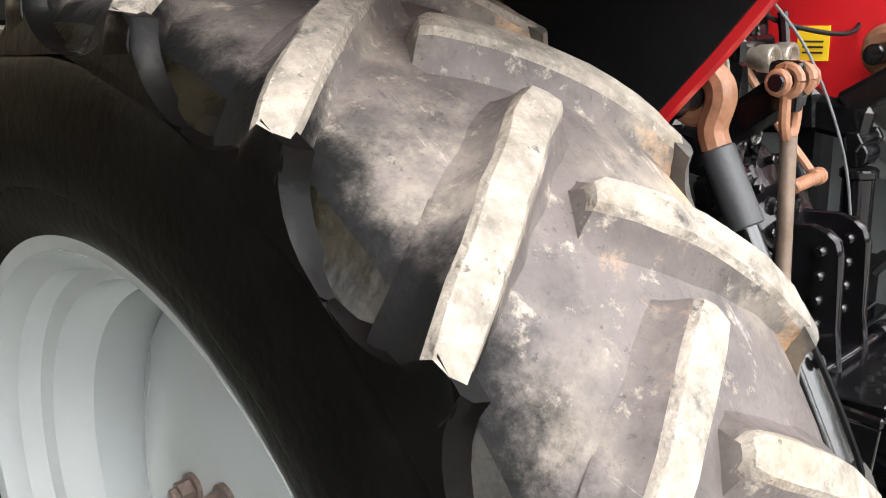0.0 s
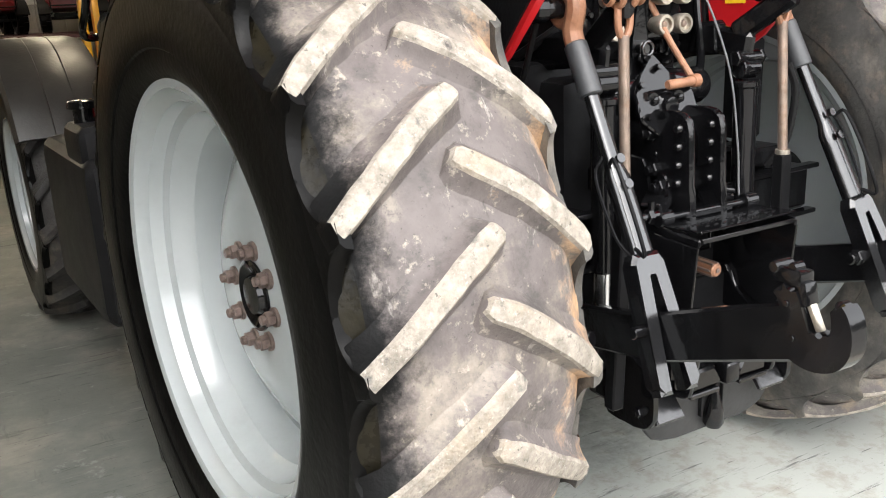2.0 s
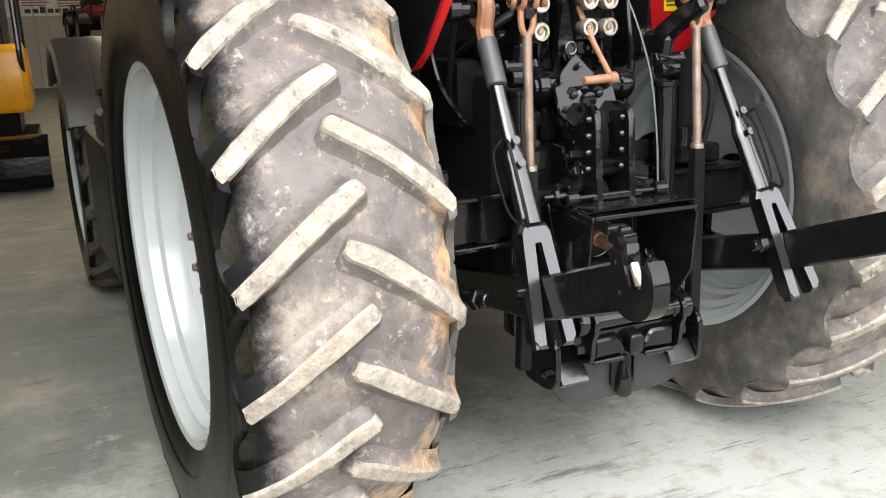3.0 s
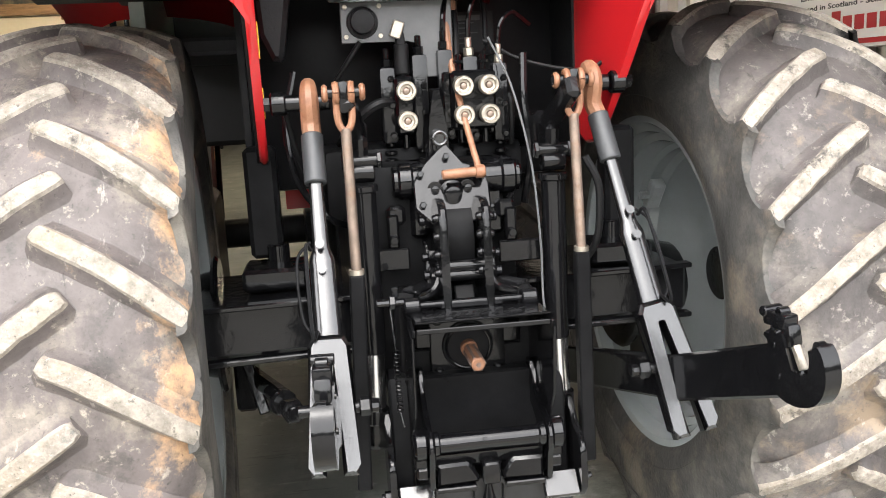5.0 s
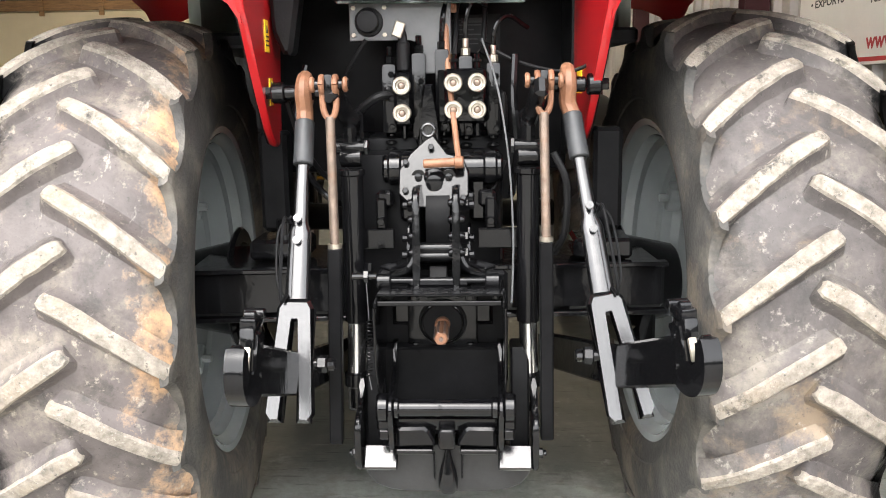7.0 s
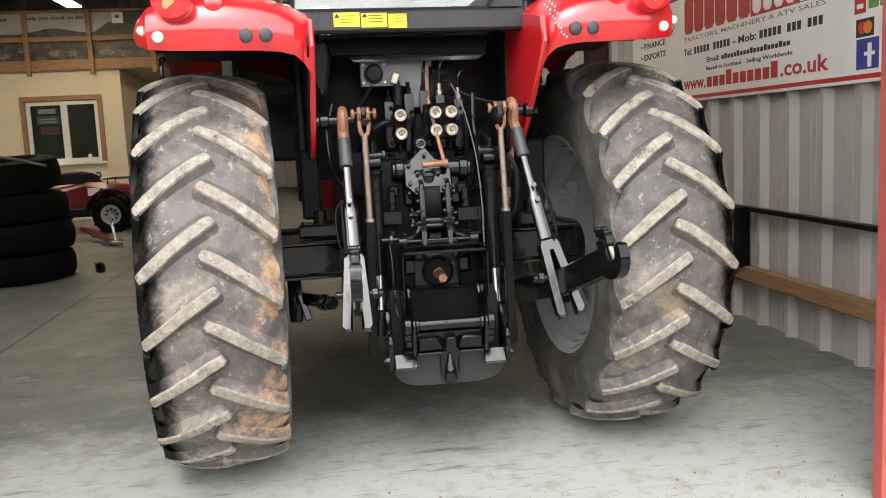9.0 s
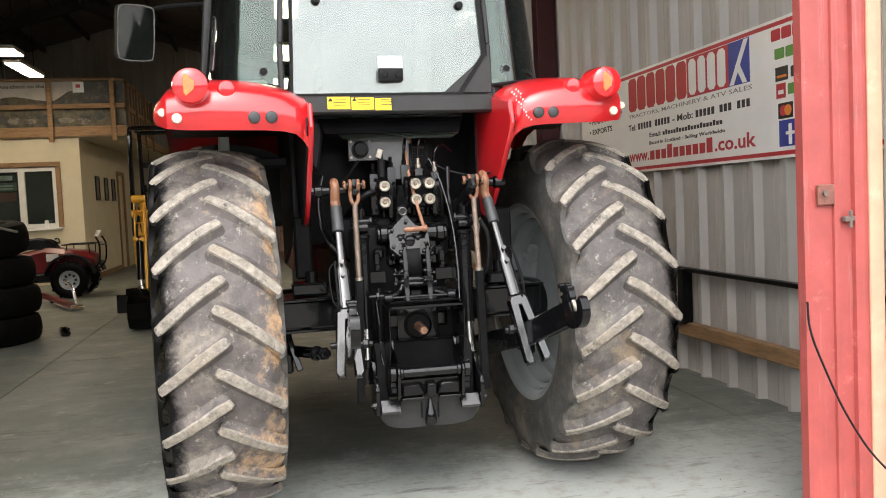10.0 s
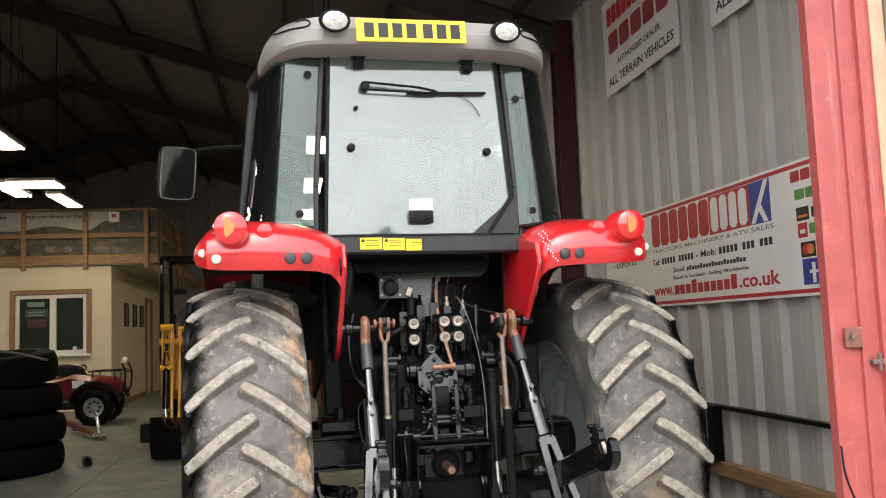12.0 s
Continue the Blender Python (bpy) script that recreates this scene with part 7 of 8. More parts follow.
def lettering(text, u0, u1, v, high, m, mat, parent, name="letter", thick=0.0008, bold=0.022):
    """Raised letters, one part each, between u0 and u1, centred at height v, on the plane m."""
    cu = bpy.data.curves.new(name, "FONT")
    cu.body = text
    cu.extrude = 0.01
    cu.resolution_u = 2
    cu.offset = bold
    tmp = new("lettering_draft", cu)
    bpy.context.view_layer.update()
    me = bpy.data.meshes.new_from_object(tmp.evaluated_get(bpy.context.evaluated_depsgraph_get()))
    bpy.data.objects.remove(tmp)
    xs = [p.co.x for p in me.vertices]
    ys = [p.co.y for p in me.vertices]
    sx = (u1 - u0) / (max(xs) - min(xs))
    sy = high / (max(ys) - min(ys))
    x0, y0 = min(xs), (max(ys) + min(ys)) / 2
    home = list(range(len(xs)))

    def find(a):
        while home[a] != a:
            home[a] = home[home[a]]
            a = home[a]
        return a

    for e in me.edges:
        home[find(e.vertices[0])] = find(e.vertices[1])
    spans = {}
    for a, x in enumerate(xs):
        r = find(a)
        lo, hi = spans.get(r, (x, x))
        spans[r] = (min(lo, x), max(hi, x))
    groups = []
    for r, (lo, hi) in sorted(spans.items(), key=lambda k: k[1][0] - k[1][1]):
        for g in groups:
            if min(hi, g[1]) - max(lo, g[0]) > 0.6 * min(hi - lo, g[1] - g[0]):
                g[2].add(r)
                break
        else:
            groups.append((lo, hi, {r}))
    for lo, hi, roots in sorted(groups, key=lambda g: g[0]):
        keep = [a for a in range(len(xs)) if find(a) in roots]
        at = {a: k for k, a in enumerate(keep)}
        co = [m @ Vector((u0 + (xs[a] - x0) * sx, v + (ys[a] - y0) * sy, me.vertices[a].co.z * thick / 0.01)) for a in keep]
        faces = [[at[a] for a in f.vertices] for f in me.polygons if f.vertices[0] in at]
        lm = bpy.data.meshes.new(name)
        lm.from_pydata(co, [], faces)
        lm.materials.append(mat)
        ob = new(name, lm)
        ob.parent = parent
        ob.matrix_parent_inverse = WORLD[parent.name].inverted()
        WORLD[ob.name] = Matrix()
    bpy.data.meshes.remove(me)


def block(name, u0, u1, v0, v1, m, mat, parent, lift=0.0, lean=0.0, label=""):
    """A flat raised block on a sign's plane."""
    bm = bmesh.new()
    add_prism(bm, [(u0, v0), (u1, v0), (u1 + lean, v1), (u0 + lean, v1)], m @ pose(0, 0, lift), 0.0016)
    return part(name, bm, [mat], parent, label, smooth=False)


def letter_blocks(u0, u1, v0, v1, n, m, mat, parent, gap=0.10, lift=0.0, slot=False, ground=None):
    """A row of plain upright blocks, each with a slit, standing for a mark."""
    w = (u1 - u0) / n
    for i in range(n):
        a, b = u0 + w * i + w * gap / 2, u0 + w * (i + 1) - w * gap / 2
        c = (v1 - v0) * 0.10
        bm = bmesh.new()
        add_prism(bm, [(a + c, v0), (b - c, v0), (b, v0 + c), (b, v1 - c), (b - c, v1), (a + c, v1), (a, v1 - c), (a, v0 + c)], m @ pose(0, 0, lift), 0.0016)
        part("mark_block", bm, [mat], parent, smooth=False)
        if slot:
            block("mark_slit", (a + b) / 2 - w * 0.09, (a + b) / 2 + w * 0.09, v0 + (v1 - v0) * (0.2 if i % 2 else 0.30), v0 + (v1 - v0) * (0.8 if i % 3 else 0.68), m, ground or M_WHITE, parent, lift + 0.0014)


def board(name, label, u0, u1, v0, v1, m, thick=0.012):
    t = thing(name, label, "sign")
    bm = bmesh.new()
    add_prism(bm, [(u0, v0), (u1, v0), (u1, v1), (u0, v1)], m @ pose(0, 0, -thick / 2), thick, 0.002)
    part("board", bm, [M_WHITE], t)
    return t


SIGN = Matrix(((0, 0, -1, 2.436), (-1.092, 0, 0, 0.1215), (0, 1, 0, 0.045), (0, 0, 0, 1)))
sg = board("wall_sign", "long white dealer sign with red marks on the sheet wall", -3.42, 0.62, 1.53, 2.385, SIGN)
for v in (1.562, 2.352):
    block("border_line", -3.40, 0.60, v - 0.013, v + 0.013, SIGN, M_SIGNRED, sg)
letter_blocks(-2.375, -1.40, 2.05, 2.33, 6, SIGN, M_SIGNRED, sg)
block("mark_panel", -1.40, -0.86, 2.045, 2.335, SIGN, M_SIGNRED, sg)
letter_blocks(-1.385, -0.88, 2.06, 2.32, 4, SIGN, M_WHITE, sg, gap=0.2, lift=0.0014, ground=M_SIGNRED)
block("flag_panel", -0.86, -0.62, 2.045, 2.335, SIGN, M_SIGNBLUE, sg)
block("flag_band", -0.85, -0.80, 2.05, 2.33, SIGN, M_WHITE, sg, 0.0014, 0.17)
block("flag_band", -0.70, -0.65, 2.05, 2.18, SIGN, M_WHITE, sg, 0.0022, -0.08)
lettering("TRACTORS, MACHINERY & ATV SALES", -2.38, -0.60, 2.008, 0.036, SIGN, M_SIGNGREY, sg, bold=0.004)
lettering("Tel:", -2.385, -2.25, 1.915, 0.052, SIGN, M_SIGNINK, sg)
for i in range(11):
    if i != 5:
        block("number_bar", -2.21 + 0.050 * i, -2.175 + 0.050 * i, 1.889, 1.941, SIGN, M_SIGNINK, sg)
lettering("- Mob:", -1.63, -1.33, 1.915, 0.052, SIGN, M_SIGNINK, sg)
for i in range(13):
    if i not in (5, 9):
        block("number_bar", -1.29 + 0.052 * i, -1.253 + 0.052 * i, 1.889, 1.941, SIGN, M_SIGNINK, sg)
lettering("Email:", -2.01, -1.82, 1.826, 0.038, SIGN, M_SIGNINK, sg)
for i in range(20):
    h = 0.038 if i % 4 == 1 else 0.028
    block("address_bar", -1.79 + 0.0425 * i, -1.757 + 0.0425 * i, 1.807, 1.807 + h, SIGN, M_SIGNINK, sg)
lettering("Based in Scotland - Selling Worldwide", -2.02, -0.92, 1.757, 0.037, SIGN, M_SIGNINK, sg)
lettering("www.", -2.39, -2.03, 1.655, 0.068, SIGN, M_SIGNRED, sg)
for i in range(10):
    h = 0.105 if i in (3, 9) else 0.075
    block("address_bar", -2.01 + 0.095 * i, -1.935 + 0.095 * i, 1.622, 1.622 + h, SIGN, M_SIGNRED, sg)
lettering(".co.uk", -1.05, -0.57, 1.672, 0.10, SIGN, M_SIGNRED, sg)
for z, w in ((2.14, "DELIVERY"), (2.05, "FINANCE"), (1.955, "EXPORTS")):
    lettering("\u2022 " + w, -3.23, -2.72, z, 0.052, SIGN, M_SIGNINK, sg)
letter_blocks(-0.40, 0.10, 2.25, 2.32, 5, SIGN, M_SIGNRED, sg, slot=False)
letter_blocks(-0.37, 0.05, 2.135, 2.20, 4, SIGN, M_GREEN, sg, slot=False)
block("mark_block", -0.36, -0.24, 2.0, 2.085, SIGN, M_SIGNINK, sg)
block("mark_block", -0.345, -0.255, 2.02, 2.035, SIGN, M_ORANGE, sg, 0.0014)
letter_blocks(-0.22, 0.1, 2.01, 2.075, 4, SIGN, M_SIGNINK, sg, slot=False)
block("mark_block", -0.355, -0.265, 1.895, 1.985, SIGN, M_SIGNRED, sg)
block("mark_block", -0.335, -0.285, 1.92, 1.945, SIGN, M_WHITE, sg, 0.0014)
letter_blocks(-0.25, 0.1, 1.91, 1.975, 4, SIGN, M_GREEN, sg, slot=False)
block("mark_block", -0.34, -0.20, 1.77, 1.865, SIGN, M_SIGNINK, sg)
for x0, mt in ((-0.32, M_SIGNRED), (-0.275, M_ORANGE)):
    bm = bmesh.new()
    add_lathe(bm, [(-0.001, 0.001), (-0.001, 0.033), (0.001, 0.033), (0.001, 0.001)], (0, 0, 0), "z", 20)
    bmesh.ops.transform(bm, matrix=SIGN @ pose(x0 + 0.03, 1.818, 0.002 if mt is M_SIGNRED else 0.003), verts=bm.verts)
    part("mark_disc", bm, [mt], sg, smooth=False)
block("mark_block", -0.335, -0.16, 1.60, 1.76, SIGN, M_SIGNBLUE, sg)
block("mark_bar", -0.245, -0.215, 1.61, 1.735, SIGN, M_WHITE, sg, 0.0014)
block("mark_bar", -0.27, -0.19, 1.67, 1.69, SIGN, M_WHITE, sg, 0.0022)

# upper dealer boards
for u0, v0 in ((-3.176, 3.64), (-1.189, 3.58)):
    up = board("dealer_sign", "white dealer board high on the sheet wall", u0, u0 + 1.5, v0, v0 + 0.95, SIGN)
    letter_blocks(u0 + 0.1, u0 + 0.80, v0 + 0.68, v0 + 0.86, 6, SIGN, M_SIGNRED, up)
    block("mark_panel", u0 + 0.80, u0 + 1.22, v0 + 0.675, v0 + 0.865, SIGN, M_SIGNRED, up)
    letter_blocks(u0 + 0.82, u0 + 1.20, v0 + 0.69, v0 + 0.85, 4, SIGN, M_WHITE, up, gap=0.2, lift=0.0014, ground=M_SIGNRED)
    block("flag_panel", u0 + 1.22, u0 + 1.40, v0 + 0.675, v0 + 0.865, SIGN, M_SIGNBLUE, up)
    letter_blocks(u0 + 0.10, u0 + 1.38, v0 + 0.40, v0 + 0.60, 5, SIGN, M_HONEY, up, gap=0.16)
    lettering("AUTHORISED DEALER", u0 + 0.30, u0 + 1.20, v0 + 0.28, 0.058, SIGN, M_SIGNINK, up)
    lettering("ALL TERRAIN VEHICLES", u0 + 0.08, u0 + 1.42, v0 + 0.125, 0.085, SIGN, M_SIGNINK, up)

# boards on the back wall
BACK = pose(0, Y_B - 0.05, 0, 90, 0, 0)
bs = board("wall_sign", "wide white dealer banner on the back wall", -3.5, 0.8, 1.92, 3.42, BACK)
letter_blocks(-2.35, -1.0, 2.78, 3.12, 6, BACK, M_SIGNRED, bs)
letter_blocks(-1.0, -0.1, 2.78, 3.12, 4, BACK, M_SIGNGREY, bs, gap=0.4, slot=False)
block("mark_panel", -0.10, 0.35, 2.76, 3.14, BACK, M_SIGNRED, bs)
block("text_bar", -2.3, 0.2, 2.62, 2.66, BACK, M_SIGNGREY, bs)
for i in range(5):
    block("text_bar", -2.3, -1.62 - 0.08 * (i % 3), 2.47 - 0.07 * i, 2.50 - 0.07 * i, BACK, M_HONEY, bs)
    block("text_bar", -1.42, -0.62 - 0.09 * (i % 2), 2.44 - 0.07 * i, 2.47 - 0.07 * i, BACK, M_HONEY, bs)
for i in range(14):
    block("address_bar", -2.25 + 0.19 * i, -2.10 + 0.19 * i, 2.0, 2.11 + 0.05 * (i % 4 == 2), BACK, M_SIGNINK, bs)
block("mark_bar", -3.45, -3.0, 2.9, 3.0, BACK, M_SIGNRED, bs)
ps = board("poster", "pale poster with a dark vehicle picture on the back wall", 0.95, 1.40, 2.72, 3.9, BACK)
block("picture", 0.98, 1.36, 3.05, 3.35, BACK, M_SIGNINK, ps)
block("picture_band", 1.0, 1.3, 3.25, 3.33, BACK, M_SIGNRED, ps, 0.0014)
for x in (1.05, 1.30):
    block("picture_wheel", x - 0.06, x + 0.06, 2.95, 3.10, BACK, M_SIGNINK, ps, 0.0014)
ps = board("poster", "narrow black poster with red and white bars", 1.68, 2.38, 2.68, 3.9, BACK)
block("picture", 1.69, 2.37, 2.69, 3.89, BACK, M_SIGNINK, ps)
for i in range(4):
    block("text_bar", 1.76, 1.96, 2.78 + 0.27 * i, 2.98 + 0.27 * i, BACK, M_WHITE, ps, 0.0014)
    block("text_bar", 2.10, 2.28, 2.75 + 0.27 * i, 2.95 + 0.27 * i, BACK, M_SIGNRED if i > 1 else M_WHITE, ps, 0.0014)

# ---------------------------------------------------------------- the office with its mezzanine
OX, OY, OH = -4.575, 15.0, 3.08
WX0, WX1, WZ0, WZ1 = -6.53, -5.055, 1.175, 2.535
bm = bmesh.new()
for x0, x1, z0, z1 in ((X_L + 0.05, WX0, 0, OH), (WX0, WX1, 0, WZ0), (WX0, WX1, WZ1, OH), (WX1, OX, 0, OH)):
    add_box(bm, ((x0 + x1) / 2, OY + 0.08, (z0 + z1) / 2), (x1 - x0, 0.16, z1 - z0))
setting("wall_office_front", bm, [M_CREAM], "cream painted office wall with a window opening", "wall")
bm = bmesh.new()
for y0, y1, z0, z1 in ((OY + 0.16, 19.3, 0, OH), (19.3, 20.15, 2.45, OH), (20.15, Y_B - 0.05, 0, OH)):
    add_box(bm, (OX - 0.08, (y0 + y1) / 2, (z0 + z1) / 2), (0.16, y1 - y0, z1 - z0))
setting("wall_office_side", bm, [M_CREAM], "cream painted office side wall", "wall")
bm = bmesh.new()
add_box(bm, (OX + 0.012, (OY + 19.3) / 2, 0.06), (0.02, 4.3, 0.12), 0.003)
setting("baseboard", bm, [M_TIMBER], "timber skirting board", "trim")
bm = bmesh.new()
add_box(bm, (-8.3, (OY + Y_B) / 2 - 0.05, OH + 0.075), (9.3, Y_B - OY, 0.13))
setting("mezzanine_floor", bm, [M_CREAM], "pale soffit of the mezzanine floor", "ceiling")
bm = bmesh.new()
add_box(bm, (-8.1, OY - 0.075, OH + 0.13), (9.0, 0.05, 0.21), 0.006)
setting("mezzanine_beam", bm, [M_TIMBER], "sawn timber edge beam of the mezzanine", "beam")
bm = bmesh.new()
add_box(bm, (-3.62, (OY + Y_B) / 2 - 0.1, OH + 0.13), (0.05, Y_B - OY, 0.21), 0.006)
setting("mezzanine_beam", bm, [M_TIMBER], "sawn timber side beam of the mezzanine", "beam")
rail = thing("mezzanine_railing", "sawn timber railing along the mezzanine edge", "railing")
for x in (-8.81, -7.565, -6.32, -5.08, -3.83):
    bm = bmesh.new()
    add_box(bm, (x, OY - 0.125, 3.65), (0.095, 0.05, 1.31), 0.005)
    part("post", bm, [M_TIMBER], rail)
for y in (15.2, 16.5, 17.8, 19.1):
    bm = bmesh.new()
    add_box(bm, (-3.57, y, 3.65), (0.05, 0.095, 1.26), 0.005)
    part("post", bm, [M_TIMBER], rail)
for z, h in ((4.29, 0.05), (3.735, 0.10)):
    bm = bmesh.new()
    add_box(bm, (-6.8, OY - 0.075, z), (6.4, 0.05, h), 0.005)
    part("rail", bm, [M_TIMBER], rail)
    bm = bmesh.new()
    add_box(bm, (-3.62, 17.4, z), (0.05, 4.8, h), 0.005)
    part("rail", bm, [M_TIMBER], rail)
for i in range(9):
    bm = bmesh.new()
    add_box(bm, (-3.62, 15.5 + 0.45 * i, 3.74), (0.035, 0.035, 1.1), 0.003)
    part("baluster", bm, [M_TIMBER], rail)
# the banner behind the railing
M_SKYPRINT = pmat("pale_sky_print", (0.50, 0.46, 0.42), 0.6, var=0.12, scale=2, col2=(0.36, 0.34, 0.33), scale2=1.2, lo=0.45, hi=0.7)
M_HILL = pmat("dark_hill_print", (0.055, 0.055, 0.05), 0.6, var=0.4, scale=6, col2=(0.12, 0.10, 0.07), scale2=3, lo=0.5, hi=0.65)
M_FIELD = pmat("field_print", (0.10, 0.085, 0.05), 0.6, var=0.5, scale=8, col2=(0.04, 0.04, 0.035), scale2=3.5, lo=0.45, hi=0.62)
M_BLOB = pmat("pale_print", (0.20, 0.17, 0.135), 0.6, var=0.4, scale=9, col2=(0.09, 0.075, 0.06), scale2=6, lo=0.45, hi=0.6)
BAN = pose(0, OY - 0.012, -0.13, 90, 0, 0)
ban = thing("banner", "long printed banner with pale sky and dark hills behind the railing", "banner")
bm = bmesh.new()
add_prism(bm, [(-9.6, 3.44), (-3.6, 3.44), (-3.6, 4.40), (-9.6, 4.40)], BAN @ pose(0, 0, -0.004), 0.006)
part("cloth", bm, [M_FIELD], ban)
bm = bmesh.new()
top = [(-9.6, 4.395), (-9.6, 4.02)]
for i in range(25):
    x = -9.6 + 4.6 * i / 24
    top.append((x, 4.0 + 0.06 * math.sin(1.9 * x) + 0.03 * math.sin(5.3 * x + 1)))
top += [(-4.72, 4.18), (-4.45, 4.24), (-4.45, 4.395)]
add_prism(bm, top, BAN, 0.0016)
part("sky_print", bm, [M_SKYPRINT], ban, smooth=False)
block("hill_print", -4.45, -3.62, 3.92, 4.39, BAN, M_HILL, ban)
block("small_label", -4.62, -4.40, 4.16, 4.38, BAN, M_WHITE, ban, 0.003)
block("small_mark", -4.56, -4.47, 4.26, 4.33, BAN, M_SIGNRED, ban, 0.0045)
lettering("help you check on the", -6.31, -5.18, 4.29, 0.10, BAN @ pose(0, 0, 0.001), M_SIGNINK, ban)
lettering("for", -6.95, -6.65, 4.29, 0.085, BAN @ pose(0, 0, 0.001), M_SIGNINK, ban)
rnd = random.Random(4)
for i in range(16):
    x, z = -9.2 + 0.34 * i + rnd.uniform(-0.08, 0.08), rnd.uniform(3.52, 3.70)
    w, h = rnd.uniform(0.07, 0.17), rnd.uniform(0.05, 0.11)
    bm = bmesh.new()
    add_prism(bm, [(x + w * math.cos(k) * (1 + 0.15 * math.sin(3 * k + i)), z + h * math.sin(k)) for k in (2 * math.pi * j / 14 for j in range(14))], BAN @ pose(0, 0, 0.0002 * i), 0.0016)
    part("print_patch", bm, [M_BLOB if i % 3 else M_HILL], ban, smooth=False)

# office window
win = tagged(thing("window_1", "white two-pane office window in a timber surround", "window"), kind="structure")
for nm, c, s in (("surround", ((WX0 + WX1) / 2, OY - 0.015, WZ1 + 0.01), (WX1 - WX0 + 0.16, 0.05, 0.10)), ("surround", (WX0 - 0.03, OY - 0.015, (WZ0 + WZ1) / 2), (0.10, 0.05, WZ1 - WZ0 - 0.08)), ("surround", (WX1 + 0.03, OY - 0.015, (WZ0 + WZ1) / 2), (0.10, 0.05, WZ1 - WZ0 - 0.08))):
    bm = bmesh.new()
    add_box(bm, c, s, 0.005)
    part(nm, bm, [M_TIMBER], win, "timber surround")
bm = bmesh.new()
add_box(bm, ((WX0 + WX1) / 2, OY - 0.04, WZ0 + 0.01), (WX1 - WX0 + 0.12, 0.16, 0.05), 0.01)
part("window_sill", bm, [M_UPVC], win, "white plastic sill")
xm2 = (WX0 + WX1) / 2 + 0.03
frame_bars = [((WX0 + WX1) / 2, WZ1 - 0.09, WX1 - WX0 - 0.05, 0.08), ((WX0 + WX1) / 2, WZ0 + 0.08, WX1 - WX0 - 0.05, 0.09), (WX0 + 0.06, (WZ0 + WZ1) / 2, 0.075, WZ1 - WZ0 - 0.24), (WX1 - 0.06, (WZ0 + WZ1) / 2, 0.075, WZ1 - WZ0 - 0.24), (xm2, (WZ0 + WZ1) / 2, 0.13, WZ1 - WZ0 - 0.24)]
bm = bmesh.new()
for cx, cz, w, h in frame_bars:
    add_box(bm, (cx, OY + 0.035, cz), (w, 0.06, h), 0.006)
part("window_frame", bm, [M_UPVC], win, "white plastic window frame")
for x0, x1 in ((WX0 + 0.09, xm2 - 0.06), (xm2 + 0.06, WX1 - 0.09)):
    bm = bmesh.new()
    add_box(bm, ((x0 + x1) / 2, OY + 0.05, (WZ0 + WZ1) / 2), (x1 - x0, 0.008, WZ1 - WZ0 - 0.2))
    part("pane", bm, [M_GLASS], win, "dark pane")
# near-black sheet added behind the panes in place of the room's darkness
bm = bmesh.new()
add_box(bm, ((WX0 + WX1) / 2, OY + 0.75, 1.6), (WX1 - WX0 + 0.4, 0.05, 2.6))
setting("office_dark_sheet", bm, [M_DARK], "dark sheet behind the window standing in for the unlit office", "wall")
nt_ = thing("window_notice", "small printed notices inside the office window", "notice")
NM = pose(0, OY + 0.085, -0.06, 90, 0, 0)
for z0, z1, x0, x1, mt in ((2.30, 2.40, -6.30, -5.95, M_WHITE), (2.08, 2.25, -6.34, -5.88, M_SIGNGREY), (1.86, 2.04, -6.28, -5.90, M_HONEY)):
    block("sheet", x0, x1, z0, z1, NM, mt, nt_)
for i in range(2):
    block("print_bar", -6.28, -5.95, 2.11 + 0.06 * i, 2.14 + 0.06 * i, NM, M_WHITE, nt_, 0.0014)
bm = bmesh.new()
add_box(bm, (-5.30, OY - 0.08, WZ0 + 0.115), (0.07, 0.05, 0.16), 0.006)
single("small_carton", bm, [M_WHITE], "small white carton standing on the window sill", "carton")
# pictures and the door on the side wall
for y in (16.6, 17.65, 18.6):
    t = thing("picture_frame", "small black picture frame on the cream wall", "picture", None, "pictures on the office wall")
    bm = bmesh.new()
    for dy, dz, sy, sz in ((0, 0.25, 0.42, 0.05), (0, -0.25, 0.42, 0.05), (-0.19, 0, 0.05, 0.45), (0.19, 0, 0.05, 0.45)):
        add_box(bm, (OX + 0.018, y + dy, 2.05 + dz), (0.03, sy, sz), 0.003)
    part("frame", bm, [M_SIGNINK], t)
    bm = bmesh.new()
    add_box(bm, (OX + 0.010, y, 2.05), (0.008, 0.36, 0.46))
    part("print", bm, [M_BLOB], t, "dim brown print")
dr = tagged(thing("door_1", "cream office door in a timber frame", "door"), kind="structure")
for c, s in (((OX + 0.01, 19.27, 1.25), (0.05, 0.10, 2.5)), ((OX + 0.01, 20.18, 1.25), (0.05, 0.10, 2.5)), ((OX + 0.01, 19.72, 2.5), (0.05, 1.0, 0.10))):
    bm = bmesh.new()
    add_box(bm, c, s, 0.005)
    part("door_frame", bm, [M_TIMBER], dr)
bm = bmesh.new()
add_box(bm, (OX - 0.06, 19.725, 1.23), (0.045, 0.82, 2.44), 0.004)
part("leaf", bm, [M_CREAM], dr)
bm = bmesh.new()
add_box(bm, (-3.62, 18.3, 2.63), (0.45, 0.03, 0.12), 0.004)
add_cyl(bm, (-3.62, 18.3, 2.69), (-3.62, 18.3, 3.10), 0.008, seg=6)
single("hanging_sign", bm, [M_SIGNINK], "small dark sign hanging under the mezzanine", "sign")

# ---------------------------------------------------------------- lamps
M_HOUSING = pmat("lamp_housing", (0.45, 0.42, 0.36), 0.5, var=0.08)


